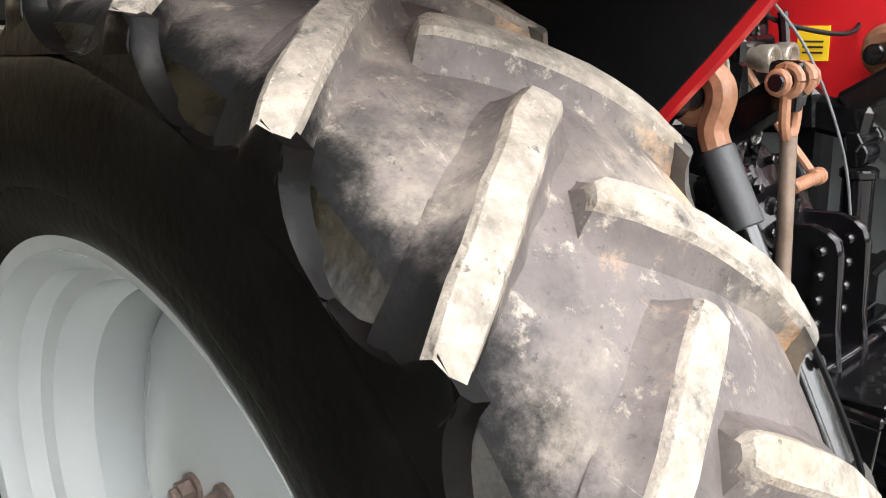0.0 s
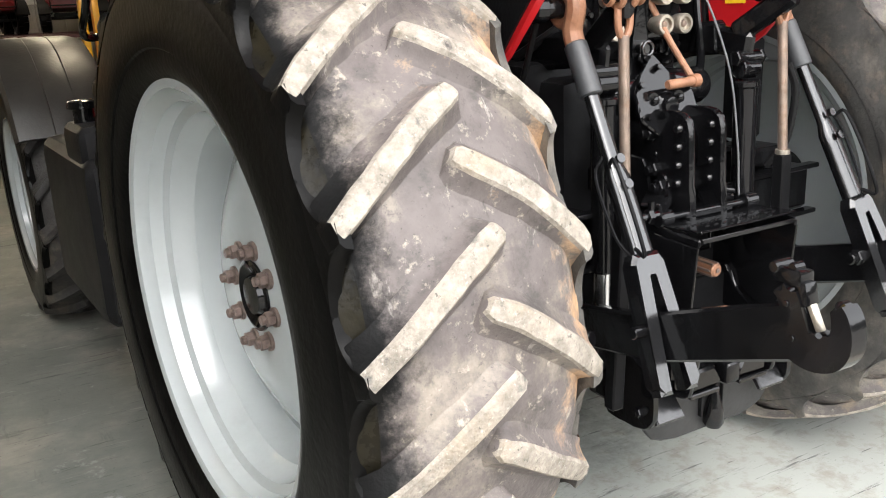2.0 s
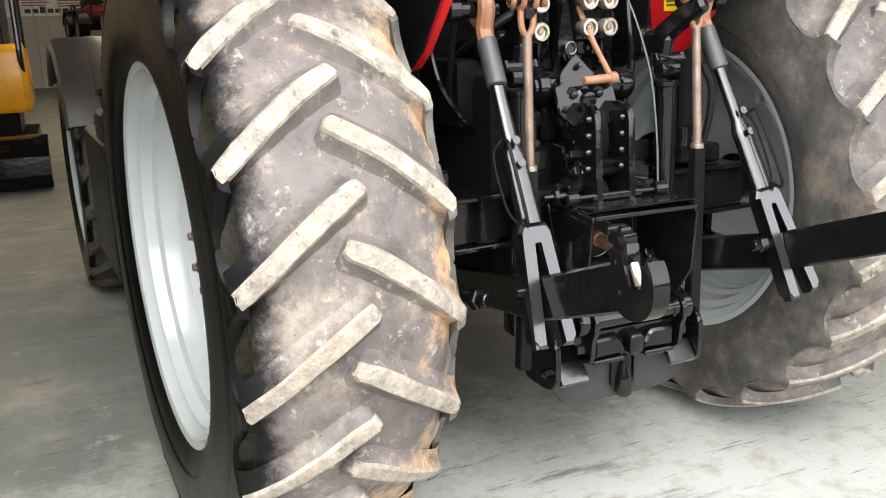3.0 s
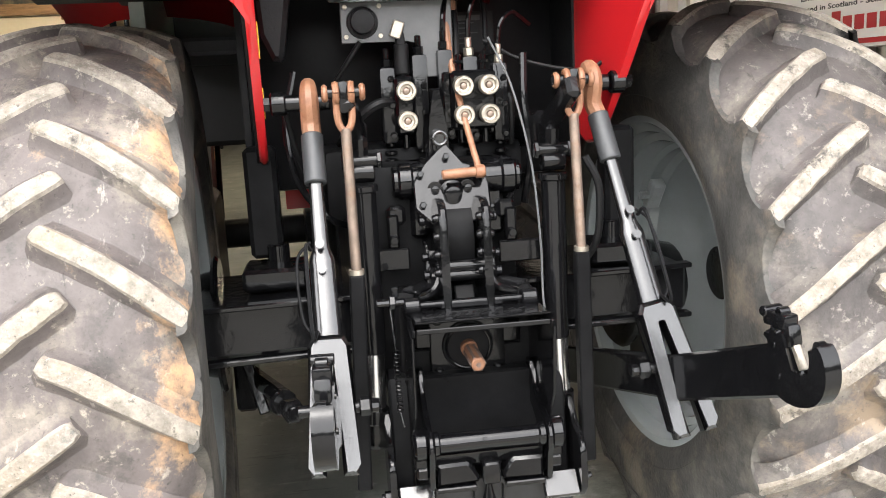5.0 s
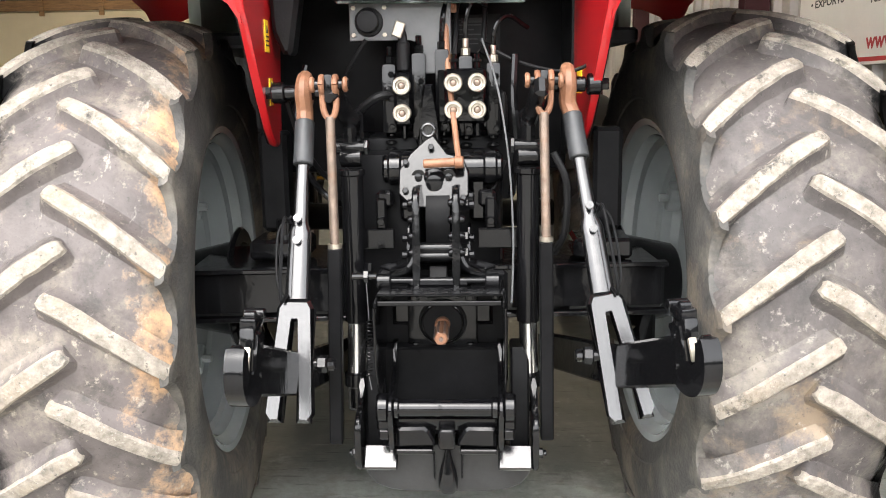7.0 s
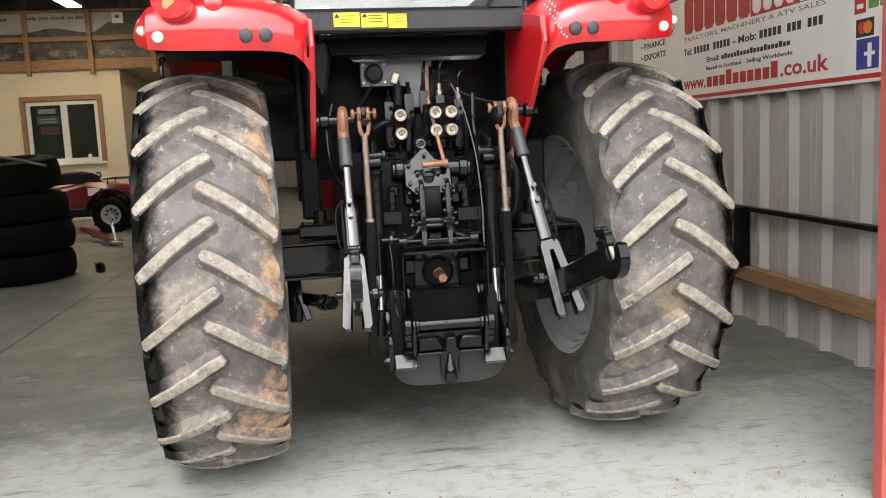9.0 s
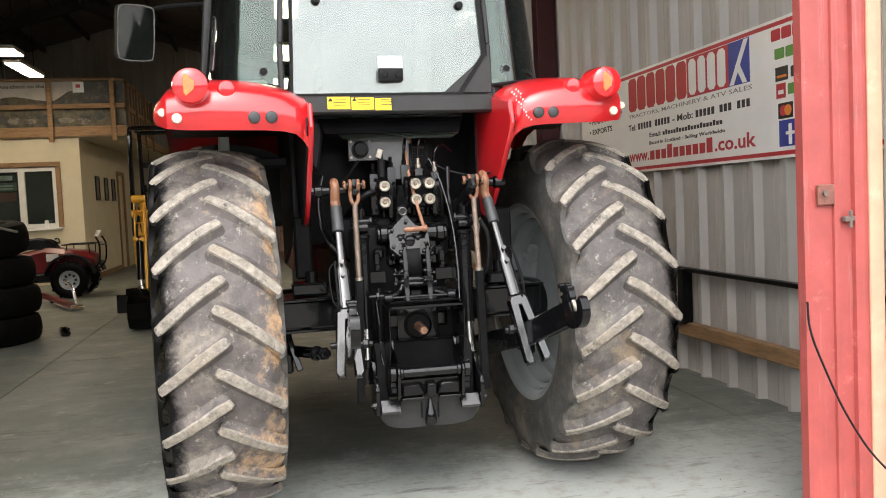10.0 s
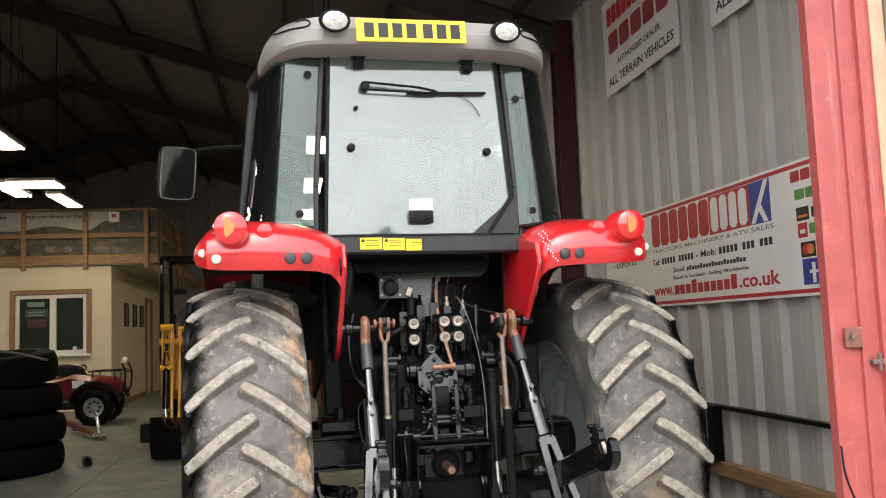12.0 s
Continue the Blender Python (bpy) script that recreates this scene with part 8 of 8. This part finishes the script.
def ceiling_light(cx, cy, cz, sx, sy, turn=0.0):
    t = thing("ceiling_light", "warm bright fluorescent panel hanging from the roof", "lamp", pose(cx, cy, cz, 0, 0, turn), "hanging workshop lights")
    old = SPACE[0]
    SPACE[0] = pose(cx, cy, cz, 0, 0, turn)
    bm = bmesh.new()
    add_box(bm, (0, 0, 0.05), (sx, sy, 0.06), 0.008)
    part("housing", bm, [M_HOUSING], t)
    bm = bmesh.new()
    add_box(bm, (0, 0, 0.008), (sx - 0.03, sy - 0.03, 0.02), 0.004)
    part("diffuser", bm, [M_LAMP], t, "glowing diffuser")
    for s in (-1, 1):
        bm = bmesh.new()
        q = Vector((s * (sx * 0.4 if sx > sy else 0.0), s * (sy * 0.4 if sy >= sx else 0.0), 0.08))
        add_cyl(bm, q, q + Vector((0, 0, RIDGE - (RIDGE - EAVES) * abs(cx - xm) / (X_R - xm) - cz - 0.07)), 0.006, seg=5)
        part("hanger", bm, [M_DARK], t)
    SPACE[0] = old


# x -9.0 pair unseen, added; x -0.3 row assumed behind the cab for light
for cx, cy, sx, sy in ((-5.05, 13.1, 0.30, 1.6), (-5.62, 11.75, 0.32, 1.5), (-5.04, 11.25, 0.78, 0.66), (-4.55, 7.7, 0.34, 1.3), (-9.0, 11.0, 0.34, 1.5), (-9.0, 6.5, 0.34, 1.5), (-0.3, 4.2, 0.34, 1.5), (-0.3, 7.9, 0.34, 1.5), (-0.3, 11.6, 0.34, 1.5), (-0.3, 15.5, 0.34, 1.5), (-0.3, 19.5, 0.34, 1.5)):
    ceiling_light(cx, cy, 4.195, sx, sy)
bm = bmesh.new()
add_cyl(bm, (-6.4, 11.9, 4.26), (-4.8, 11.9, 4.26), 0.018, seg=8)
single("conduit", bm, [M_SIGNRED], "red conduit pipe between the hanging lights", "pipe")

# ---------------------------------------------------------------- tyre stack
M_LOOSE = pmat("dull_black_tyre_rubber", (0.005, 0.005, 0.005), 0.7, var=0.3, scale=9, bump=0.3, bscale=60, spec=0.04)


def loose_tyre(R, w, m, label):
    old = SPACE[0]
    SPACE[0] = m
    h = w / 2
    t = thing("tyre", label, "tyre", m, "stacked tyres")
    bm = bmesh.new()
    prof = [(-h * 0.72, R * 0.60), (-h, R * 0.68), (-h, R * 0.84), (-h * 0.86, R * 0.95), (-h * 0.55, R * 0.985), (-h * 0.2, R), (h * 0.2, R), (h * 0.55, R * 0.985), (h * 0.86, R * 0.95), (h, R * 0.84), (h, R * 0.68), (h * 0.72, R * 0.60), (h * 0.6, R * 0.80), (-h * 0.6, R * 0.80)]
    add_lathe(bm, prof, (0, 0, 0), "z", 56, closed=True)
    part("casing", bm, [M_LOOSE], t)
    SPACE[0] = old


for i, (dx, dy) in enumerate(((0.0, 0.0), (0.02, -0.01), (-0.03, 0.02))):
    loose_tyre(0.66, 0.33, pose(-4.02 + dx, 6.3 + dy, 0.165 + 0.33 * i, 0, 0, 20 * i), "black tyre lying in a stack on the floor")
loose_tyre(0.64, 0.36, pose(-4.07, 6.28, 1.175, 4, -4, 15), "black tyre tilted on top of a stack")
bm = bmesh.new()
add_tube(bm, bent([(-5.3, 6.1, 1.53), (-4.5, 5.9, 1.48), (-3.75, 5.66, 1.38), (-3.35, 5.62, 1.28)]), 0.014, 8)
add_tube(bm, [(-4.1, 5.77, 1.43), (-4.1, 5.77, 1.30)], 0.012, 6)
single("metal_rod", bm, [M_DULLROD], "thin bent metal rod leaning on the tyre stack", "rod")
bm = bmesh.new()
add_box(bm, (-3.16, 6.55, 0.05), (0.10, 0.20, 0.10), 0.02, (0, 0, 20), seg=2)
add_cyl(bm, (-3.14, 6.46, 0.09), (-3.08, 6.38, 0.04), 0.03, seg=10, bev=0.004)
single("hand_tool", bm, [M_BLACK], "small glossy black tool lying beside the tyre stack", "tool")

# ---------------------------------------------------------------- quad bike
M_QRED = pmat("quad_red_plastic", (0.13, 0.006, 0.009), 0.32, var=0.12, scale=4, coat=0.2)


def quad_bike(m, label):
    """A quad bike facing +x, its front hubs at x = 0.62."""
    q = thing("quad_bike", label, "quad bike", m, "quad bikes")
    old = SPACE[0]
    SPACE[0] = m
    for x in (0.62, -0.62):
        for s in (-1, 1):
            bm = bmesh.new()
            prof = [(-0.11, 0.17), (-0.125, 0.22), (-0.125, 0.27), (-0.10, 0.315), (0.0, 0.325), (0.10, 0.315), (0.125, 0.27), (0.125, 0.22), (0.11, 0.17), (0.08, 0.16), (-0.08, 0.16)]
            add_lathe(bm, prof, (x, s * 0.45, 0.32), "y", 36, closed=True)
            w = part("wheel", bm, [M_RUBBER], q, "knobbly black tyre")
            bm = bmesh.new()
            for i in range(24):
                a = 2 * math.pi * i / 24
                add_box(bm, (x + 0.322 * math.cos(a), s * 0.45 + 0.05 * (1 if i % 2 else -1), 0.32 + 0.322 * math.sin(a)), (0.03, 0.10, 0.04), 0, (0, -math.degrees(a), 0))
            tagged(part("tread_blocks", bm, [M_RUBBER], w), kind="stuff")
            bm = bmesh.new()
            add_lathe(bm, [(s * 0.40, 0.06), (s * 0.49, 0.07), (s * 0.50, 0.115), (s * 0.55, 0.15), (s * 0.56, 0.168), (s * 0.45, 0.168)], (x, 0, 0.32), "y", 32)
            part("rim", bm, [M_RIM], w, "grey steel rim")
            for i in range(8):
                a = 2 * math.pi * i / 8
                bm = bmesh.new()
                add_cyl(bm, (x + 0.093 * math.cos(a), s * 0.49, 0.32 + 0.093 * math.sin(a)), (x + 0.093 * math.cos(a), s * 0.512, 0.32 + 0.093 * math.sin(a)), 0.024, seg=8)
                part("rim_hole", bm, [M_INK], w)
            bm = bmesh.new()
            rings = []
            for i in range(11):
                a = radians(10 + 16 * i)
                R = 0.42
                rings.append([(x - R * math.cos(a), s * 0.28, 0.36 + R * math.sin(a)), (x - R * math.cos(a), s * 0.58, 0.35 + R * math.sin(a)), (x - (R - 0.02) * math.cos(a), s * 0.58, 0.34 + (R - 0.02) * math.sin(a)), (x - (R - 0.02) * math.cos(a), s * 0.28, 0.34 + (R - 0.02) * math.sin(a))])
            loft(bm, rings)
            part("mudguard", bm, [M_MATT], q, "black mudguard")
    bm = bmesh.new()
    rings = []
    for x, z0, z1, w in ((1.0, 0.55, 0.72, 0.30), (0.85, 0.50, 0.80, 0.40), (0.45, 0.48, 0.86, 0.36), (0.15, 0.45, 0.90, 0.22), (-0.3, 0.45, 0.80, 0.24), (-0.65, 0.55, 0.80, 0.40), (-0.98, 0.62, 0.76, 0.36)):
        rings.append([(x, -w, z0), (x, w, z0), (x, w, z1 - 0.08), (x, w * 0.7, z1), (x, -w * 0.7, z1), (x, -w, z1 - 0.08)])
    loft(bm, rings)
    part("body", bm, [M_QRED], q, "red plastic bodywork")
    bm = bmesh.new()
    rings = []
    for x, z, w in ((0.34, 0.93, 0.10), (0.22, 1.03, 0.16), (0.05, 1.07, 0.19), (-0.35, 1.05, 0.20), (-0.62, 1.04, 0.18), (-0.72, 0.96, 0.13)):
        rings.append([(x, -w, z - 0.20), (x, w, z - 0.20), (x, w, z - 0.05), (x, w * 0.7, z), (x, -w * 0.7, z), (x, -w, z - 0.03)])
    loft(bm, rings)
    part("seat", bm, [M_MATT], q, "black saddle")
    bm = bmesh.new()
    add_tube(bm, bent([(0.22, -0.36, 1.03), (0.30, -0.26, 1.03), (0.36, -0.08, 0.97), (0.36, 0.08, 0.97), (0.30, 0.26, 1.03), (0.22, 0.36, 1.03)]), 0.014, 8)
    add_tube(bm, [(0.30, 0, 0.98), (0.45, 0, 0.75)], 0.02, 8)
    part("handlebar", bm, [M_MATT], q)
    for x0, x1, z in ((0.50, 1.02, 0.93), (-1.05, -0.62, 0.90)):
        bm = bmesh.new()
        for y in (-0.38, -0.19, 0.0, 0.19, 0.38):
            add_tube(bm, [(x0, y, z), (x1, y, z)], 0.011, 6)
        for x in (x0, (x0 + x1) / 2, x1):
            add_tube(bm, [(x, -0.40, z), (x, 0.40, z)], 0.011, 6)
        for x in (x0 + 0.05, x1 - 0.1):
            for y in (-0.3, 0.3):
                add_tube(bm, [(x, y, z), (x, y * 0.8, z - 0.2)], 0.010, 6)
        part("rack", bm, [M_MATT], q, "black tube rack")
    bm = bmesh.new()
    for y in (-0.3, 0.3):
        add_tube(bm, bent([(0.95, y, 0.45), (1.08, y, 0.60), (1.10, y, 0.90), (1.04, y * 0.9, 1.05)]), 0.016, 8)
    for z in (0.6, 0.9):
        add_tube(bm, [(1.09, -0.3, z), (1.09, 0.3, z)], 0.014, 8)
    part("bull_bar", bm, [M_MATT], q, "black front bar")
    bm = bmesh.new()
    add_box(bm, (1.05, -0.1, 1.10), (0.05, 0.24, 0.12), 0.01, (0, 25, 20))
    part("front_lamp", bm, [M_UPVC], q, "pale plate on the front bar")
    bm = bmesh.new()
    add_box(bm, (0.36, -0.345, 0.72), (0.28, 0.012, 0.13), 0.004, (0, 0, 3))
    part("side_label", bm, [M_UPVC], q, "white side label")
    bm = bmesh.new()
    add_box(bm, (0, 0, 0.36), (0.9, 0.5, 0.16), 0.03)
    add_cyl(bm, (-0.62, -0.42, 0.32), (-0.62, 0.42, 0.32), 0.04, seg=10)
    add_cyl(bm, (0.62, -0.42, 0.32), (0.62, 0.42, 0.32), 0.03, seg=10)
    part("chassis", bm, [M_MATT], q, "black engine and chassis")
    SPACE[0] = old
    return q


qb = quad_bike(pose(-4.78, 12.0, 0), "red and black quad bike parked before the office window")
for x, y, a in ((-0.6, 20.8, -80), (1.0, 21.0, -95), (2.0, 18.6, -100)):
    copy_thing(qb, pose(x, y, 1.22, 0, 0, a))
rack = thing("steel_rack", "dark steel platform carrying quad bikes", "rack")
for y in (20.8, 18.6):
    bm = bmesh.new()
    add_box(bm, (0.7, y, 1.17), (3.3, 1.9 if y > 20 else 1.6, 0.08), 0.01)
    part("deck", bm, [M_DKRED], rack)
    for x in (-0.9, 2.25):
        for dy in (-0.7, 0.7):
            bm = bmesh.new()
            add_box(bm, (x, y + dy, 0.565), (0.08, 0.08, 1.13), 0.006)
            part("leg", bm, [M_DKRED], rack)
# towing jack
jack = thing("trolley_jack", "red trolley jack with a silver bent handle on the floor", "jack")
bm = bmesh.new()
add_bar(bm, (-4.45, 10.75, 0.16), (-3.62, 9.25, 0.07), 0.10, 0.07, 0.01, side=(0.87, 0.48, 0))
part("frame", bm, [M_QRED], jack)
bm = bmesh.new()
add_tube(bm, bent([(-3.58, 9.2, 0.08), (-3.62, 9.25, 0.28), (-3.68, 9.32, 0.40), (-3.80, 9.5, 0.44)]), 0.022, 10)
add_cyl(bm, (-3.66, 9.16, 0.06), (-3.50, 9.24, 0.06), 0.045, seg=14, bev=0.006)
part("handle", bm, [M_CHROME], jack, "silver bent handle")
for s in (-1, 1):
    bm = bmesh.new()
    add_cyl(bm, (-4.45 + s * 0.12, 10.72 + s * 0.07, 0.06), (-4.45 + s * 0.16, 10.72 + s * 0.09, 0.06), 0.06, seg=16, bev=0.006)
    part("wheel", bm, [M_DARK], jack)

# ---------------------------------------------------------------- mini excavator
ex = thing("mini_excavator", "yellow-orange mini excavator with a black bucket and roll bar", "excavator")
for s in (-1, 1):
    cx = -2.115 + s * 0.27
    bm = bmesh.new()
    loop = [(8.1 + 0.62 * math.copysign(1, math.cos(a)) + 0.20 * math.cos(a), 0.22 + 0.20 * math.sin(a)) for a in (2 * math.pi * (i + 0.5) / 20 for i in range(20))]
    add_prism(bm, loop, at_x(cx), 0.19, 0.01)
    tr = part("track", bm, [M_RUBBER], ex, "black rubber track")
    bm = bmesh.new()
    for i in range(22):
        y = 7.5 + 1.2 * i / 21
        for z in (0.015, 0.425):
            add_box(bm, (cx, y, z), (0.19, 0.03, 0.02), 0.002)
    tagged(part("track_pads", bm, [M_RUBBER], tr), kind="stuff")
bm = bmesh.new()
add_box(bm, (-2.115, 8.1, 0.48), (0.45, 0.9, 0.40), 0.03)
part("undercarriage", bm, [M_DARK], ex)
bm = bmesh.new()
rings = [[(-2.55, 7.22, 0.08), (-1.66, 7.22, 0.08), (-1.66, 7.17, 0.25), (-1.66, 7.24, 0.46), (-2.55, 7.24, 0.46), (-2.55, 7.17, 0.25)], [(-2.55, 7.30, 0.08), (-1.66, 7.30, 0.08), (-1.66, 7.26, 0.25), (-1.66, 7.30, 0.46), (-2.55, 7.30, 0.46), (-2.55, 7.26, 0.25)]]
loft(bm, rings)
part("blade", bm, [M_BLACK], ex, "black dozer blade")
bm = bmesh.new()
for x in (-2.35, -1.88):
    add_bar(bm, (x, 7.30, 0.30), (x, 7.8, 0.34), 0.08, 0.10, 0.01)
part("blade_arms", bm, [M_DARK], ex)
bm = bmesh.new()
rings = []
for z, dx, y0, y1 in ((0.66, 0.34, 7.62, 8.86), (0.72, 0.36, 7.58, 8.92), (1.05, 0.36, 7.58, 8.95), (1.28, 0.345, 7.62, 8.93), (1.36, 0.31, 7.70, 8.86)):
    rings.append([(-2.115 - dx + 0.06, y0, z), (-2.115 + dx - 0.06, y0, z), (-2.115 + dx, y0 + 0.08, z), (-2.115 + dx, y1 - 0.15, z), (-2.115 + dx - 0.2, y1, z), (-2.115 - dx + 0.2, y1, z), (-2.115 - dx, y1 - 0.15, z), (-2.115 - dx, y0 + 0.08, z)])
loft(bm, rings)
house = part("machine_body", bm, [M_EXC], ex, "yellow-orange bodywork")
for i in range(3):
    bm = bmesh.new()
    add_box(bm, (-1.757, 7.85, 1.02 - 0.035 * i), (0.004, 0.16 - 0.03 * i, 0.018))
    part("label_bar", bm, [M_INK], house)
bm = bmesh.new()
for i in range(4):
    add_box(bm, (-1.757, 8.4, 0.80 + 0.04 * i), (0.006, 0.3, 0.018), 0.002)
part("vent", bm, [M_INK], house)
bm = bmesh.new()
add_box(bm, (-2.115, 8.15, 1.42), (0.44, 0.44, 0.14), 0.04, seg=2)
add_box(bm, (-2.115, 8.38, 1.67), (0.42, 0.10, 0.42), 0.04, (8, 0, 0), seg=2)
part("seat", bm, [M_SEAT], ex, "black driver's seat")
for x in (-2.45, -1.80):
    for pts in (bent([(x, 7.66, 1.05), (x, 7.60, 1.25), (x, 7.62, 1.5), (x, 7.68, 2.44), (x, 7.78, 2.56)]), [(x, 8.6, 1.3), (x, 8.55, 2.56)], [(x, 7.78, 2.56), (x, 8.55, 2.56)]):
        bm = bmesh.new()
        add_tube(bm, pts, 0.030, 10)
        part("roll_bar", bm, [M_BLACK], ex, "black tube roll bar")
for y in (7.78, 8.55):
    bm = bmesh.new()
    add_tube(bm, [(-2.45, y, 2.56), (-1.80, y, 2.56)], 0.030, 10)
    part("roll_bar", bm, [M_BLACK], ex, "black tube roll bar")
for x in (-2.30, -1.95):
    bm = bmesh.new()
    add_tube(bm, [(x, 7.80, 1.3), (x, 7.74, 1.72)], 0.012, 6)
    add_cyl(bm, (x, 7.74, 1.70), (x, 7.73, 1.80), 0.028, 0.022, seg=10, bev=0.005)
    part("control_lever", bm, [M_MATT], ex, "black control lever")
bm = bmesh.new()
for s in (-1, 1):
    add_prism(bm, [(7.55, 0.70), (7.25, 0.72), (7.10, 0.95), (7.00, 1.30), (6.96, 1.55), (7.02, 1.60), (7.10, 1.55), (7.18, 1.30), (7.30, 1.02), (7.55, 0.95)], at_x(-2.20 + s * 0.06), 0.04, 0.006)
add_box(bm, (-2.20, 7.14, 1.10), (0.10, 0.08, 0.6), 0.01)
boom = part("boom", bm, [M_EXC], ex, "yellow-orange boom")
for x0, x1, y, z, r in ((-2.36, -2.20, 6.93, 1.60, 0.048), (-2.16, -2.05, 6.99, 1.58, 0.036), (-2.38, -2.06, 6.97, 1.42, 0.044), (-2.14, -2.03, 7.06, 1.30, 0.034), (-2.36, -2.21, 6.87, 1.10, 0.040)):
    bm = bmesh.new()
    add_cyl(bm, (x0, y, z), (x1, y, z), r, seg=12, bev=0.006)
    part("pivot_pin", bm, [M_EXC], boom)
bm = bmesh.new()
for x in (-2.335, -2.225):
    add_bar(bm, (x, 6.93, 1.60), (x, 6.87, 1.10), 0.022, 0.035, 0.004)
for q in (0.16, 0.30, 0.44):
    add_bar(bm, (-2.335, 6.93 - 0.06 * q / 0.5, 1.60 - q), (-2.225, 6.93 - 0.06 * q / 0.5, 1.60 - q), 0.018, 0.018, 0.003, side=(0, 0, 1))
part("link_frame", bm, [M_EXC], boom, "yellow-orange ladder link")
bm = bmesh.new()
for s in (-1, 1):
    add_prism(bm, [(6.95, 1.56), (7.02, 1.50), (6.92, 0.98), (6.80, 0.40), (6.72, 0.42), (6.84, 1.02)], at_x(-2.17 + s * 0.045), 0.03, 0.004)
part("dipper_arm", bm, [M_EXC], ex, "yellow-orange dipper arm")
bm = bmesh.new()
add_cyl(bm, (-2.288, 6.88, 1.13), (-2.288, 6.80, 0.60), 0.045, seg=14, bev=0.006)
part("ram", bm, [M_BLACK], ex, "black hydraulic ram")
bm = bmesh.new()
add_cyl(bm, (-2.288, 6.80, 0.61), (-2.27, 6.74, 0.42), 0.02, seg=12)
part("ram_rod", bm, [M_CHROME], ex, "bright ram rod")
for pts in ([(-2.28, 7.0, 1.5), (-2.31, 6.86, 1.2), (-2.29, 6.85, 0.95)], [(-2.14, 7.0, 1.5), (-2.10, 6.88, 1.2), (-2.14, 6.92, 0.9)], [(-2.3, 7.5, 1.0), (-2.33, 7.3, 1.3), (-2.28, 7.06, 1.4)]):
    bm = bmesh.new()
    add_tube(bm, bent(pts), 0.014, 7)
    part("hose", bm, [M_MATT], ex)
bm = bmesh.new()
prof = [(6.86, 0.50), (6.60, 0.48), (6.42, 0.34), (6.40, 0.16), (6.52, 0.03), (6.78, 0.0), (6.84, 0.02), (6.58, 0.07), (6.46, 0.18), (6.48, 0.32), (6.62, 0.44), (6.86, 0.46)]
add_prism(bm, prof, at_x(-2.02), 0.78, 0.004)
bucket = part("bucket", bm, [M_BLACK], ex, "black digging bucket resting on the floor")
for s in (-1, 1):
    bm = bmesh.new()
    add_prism(bm, [(6.86, 0.50), (6.60, 0.48), (6.42, 0.34), (6.40, 0.16), (6.52, 0.03), (6.78, 0.0)], at_x(-2.02 + s * 0.39), 0.015)
    part("bucket_side", bm, [M_BLACK], bucket)
bm = bmesh.new()
add_box(bm, (-2.474, 6.50, 0.34), (0.13, 0.04, 0.22), 0.008)
part("side_plate", bm, [M_BLACK], ex, "black side plate")

# yellow loader mast standing behind the tractor
ml = thing("loader_arm", "yellow-orange forked loader arm standing on the floor", "machine")
for x in (-0.36, -0.24):
    bm = bmesh.new()
    add_prism(bm, [(7.40, 0.05), (7.68, 0.05), (7.60, 1.30), (7.58, 1.90), (7.54, 1.98), (7.46, 1.98), (7.42, 1.90), (7.44, 1.30)], at_x(x), 0.06, 0.008)
    part("cheek", bm, [M_EXC], ml)
    bm = bmesh.new()
    add_cyl(bm, (x - 0.035, 7.50, 1.90), (x + 0.035, 7.50, 1.90), 0.035, seg=14, bev=0.004)
    part("bush", bm, [M_DARK], ml)
bm = bmesh.new()
add_box(bm, (-0.30, 7.54, 0.03), (0.6, 0.6, 0.06), 0.01)
part("base", bm, [M_DARK], ml)
SPACE[0] = Matrix()
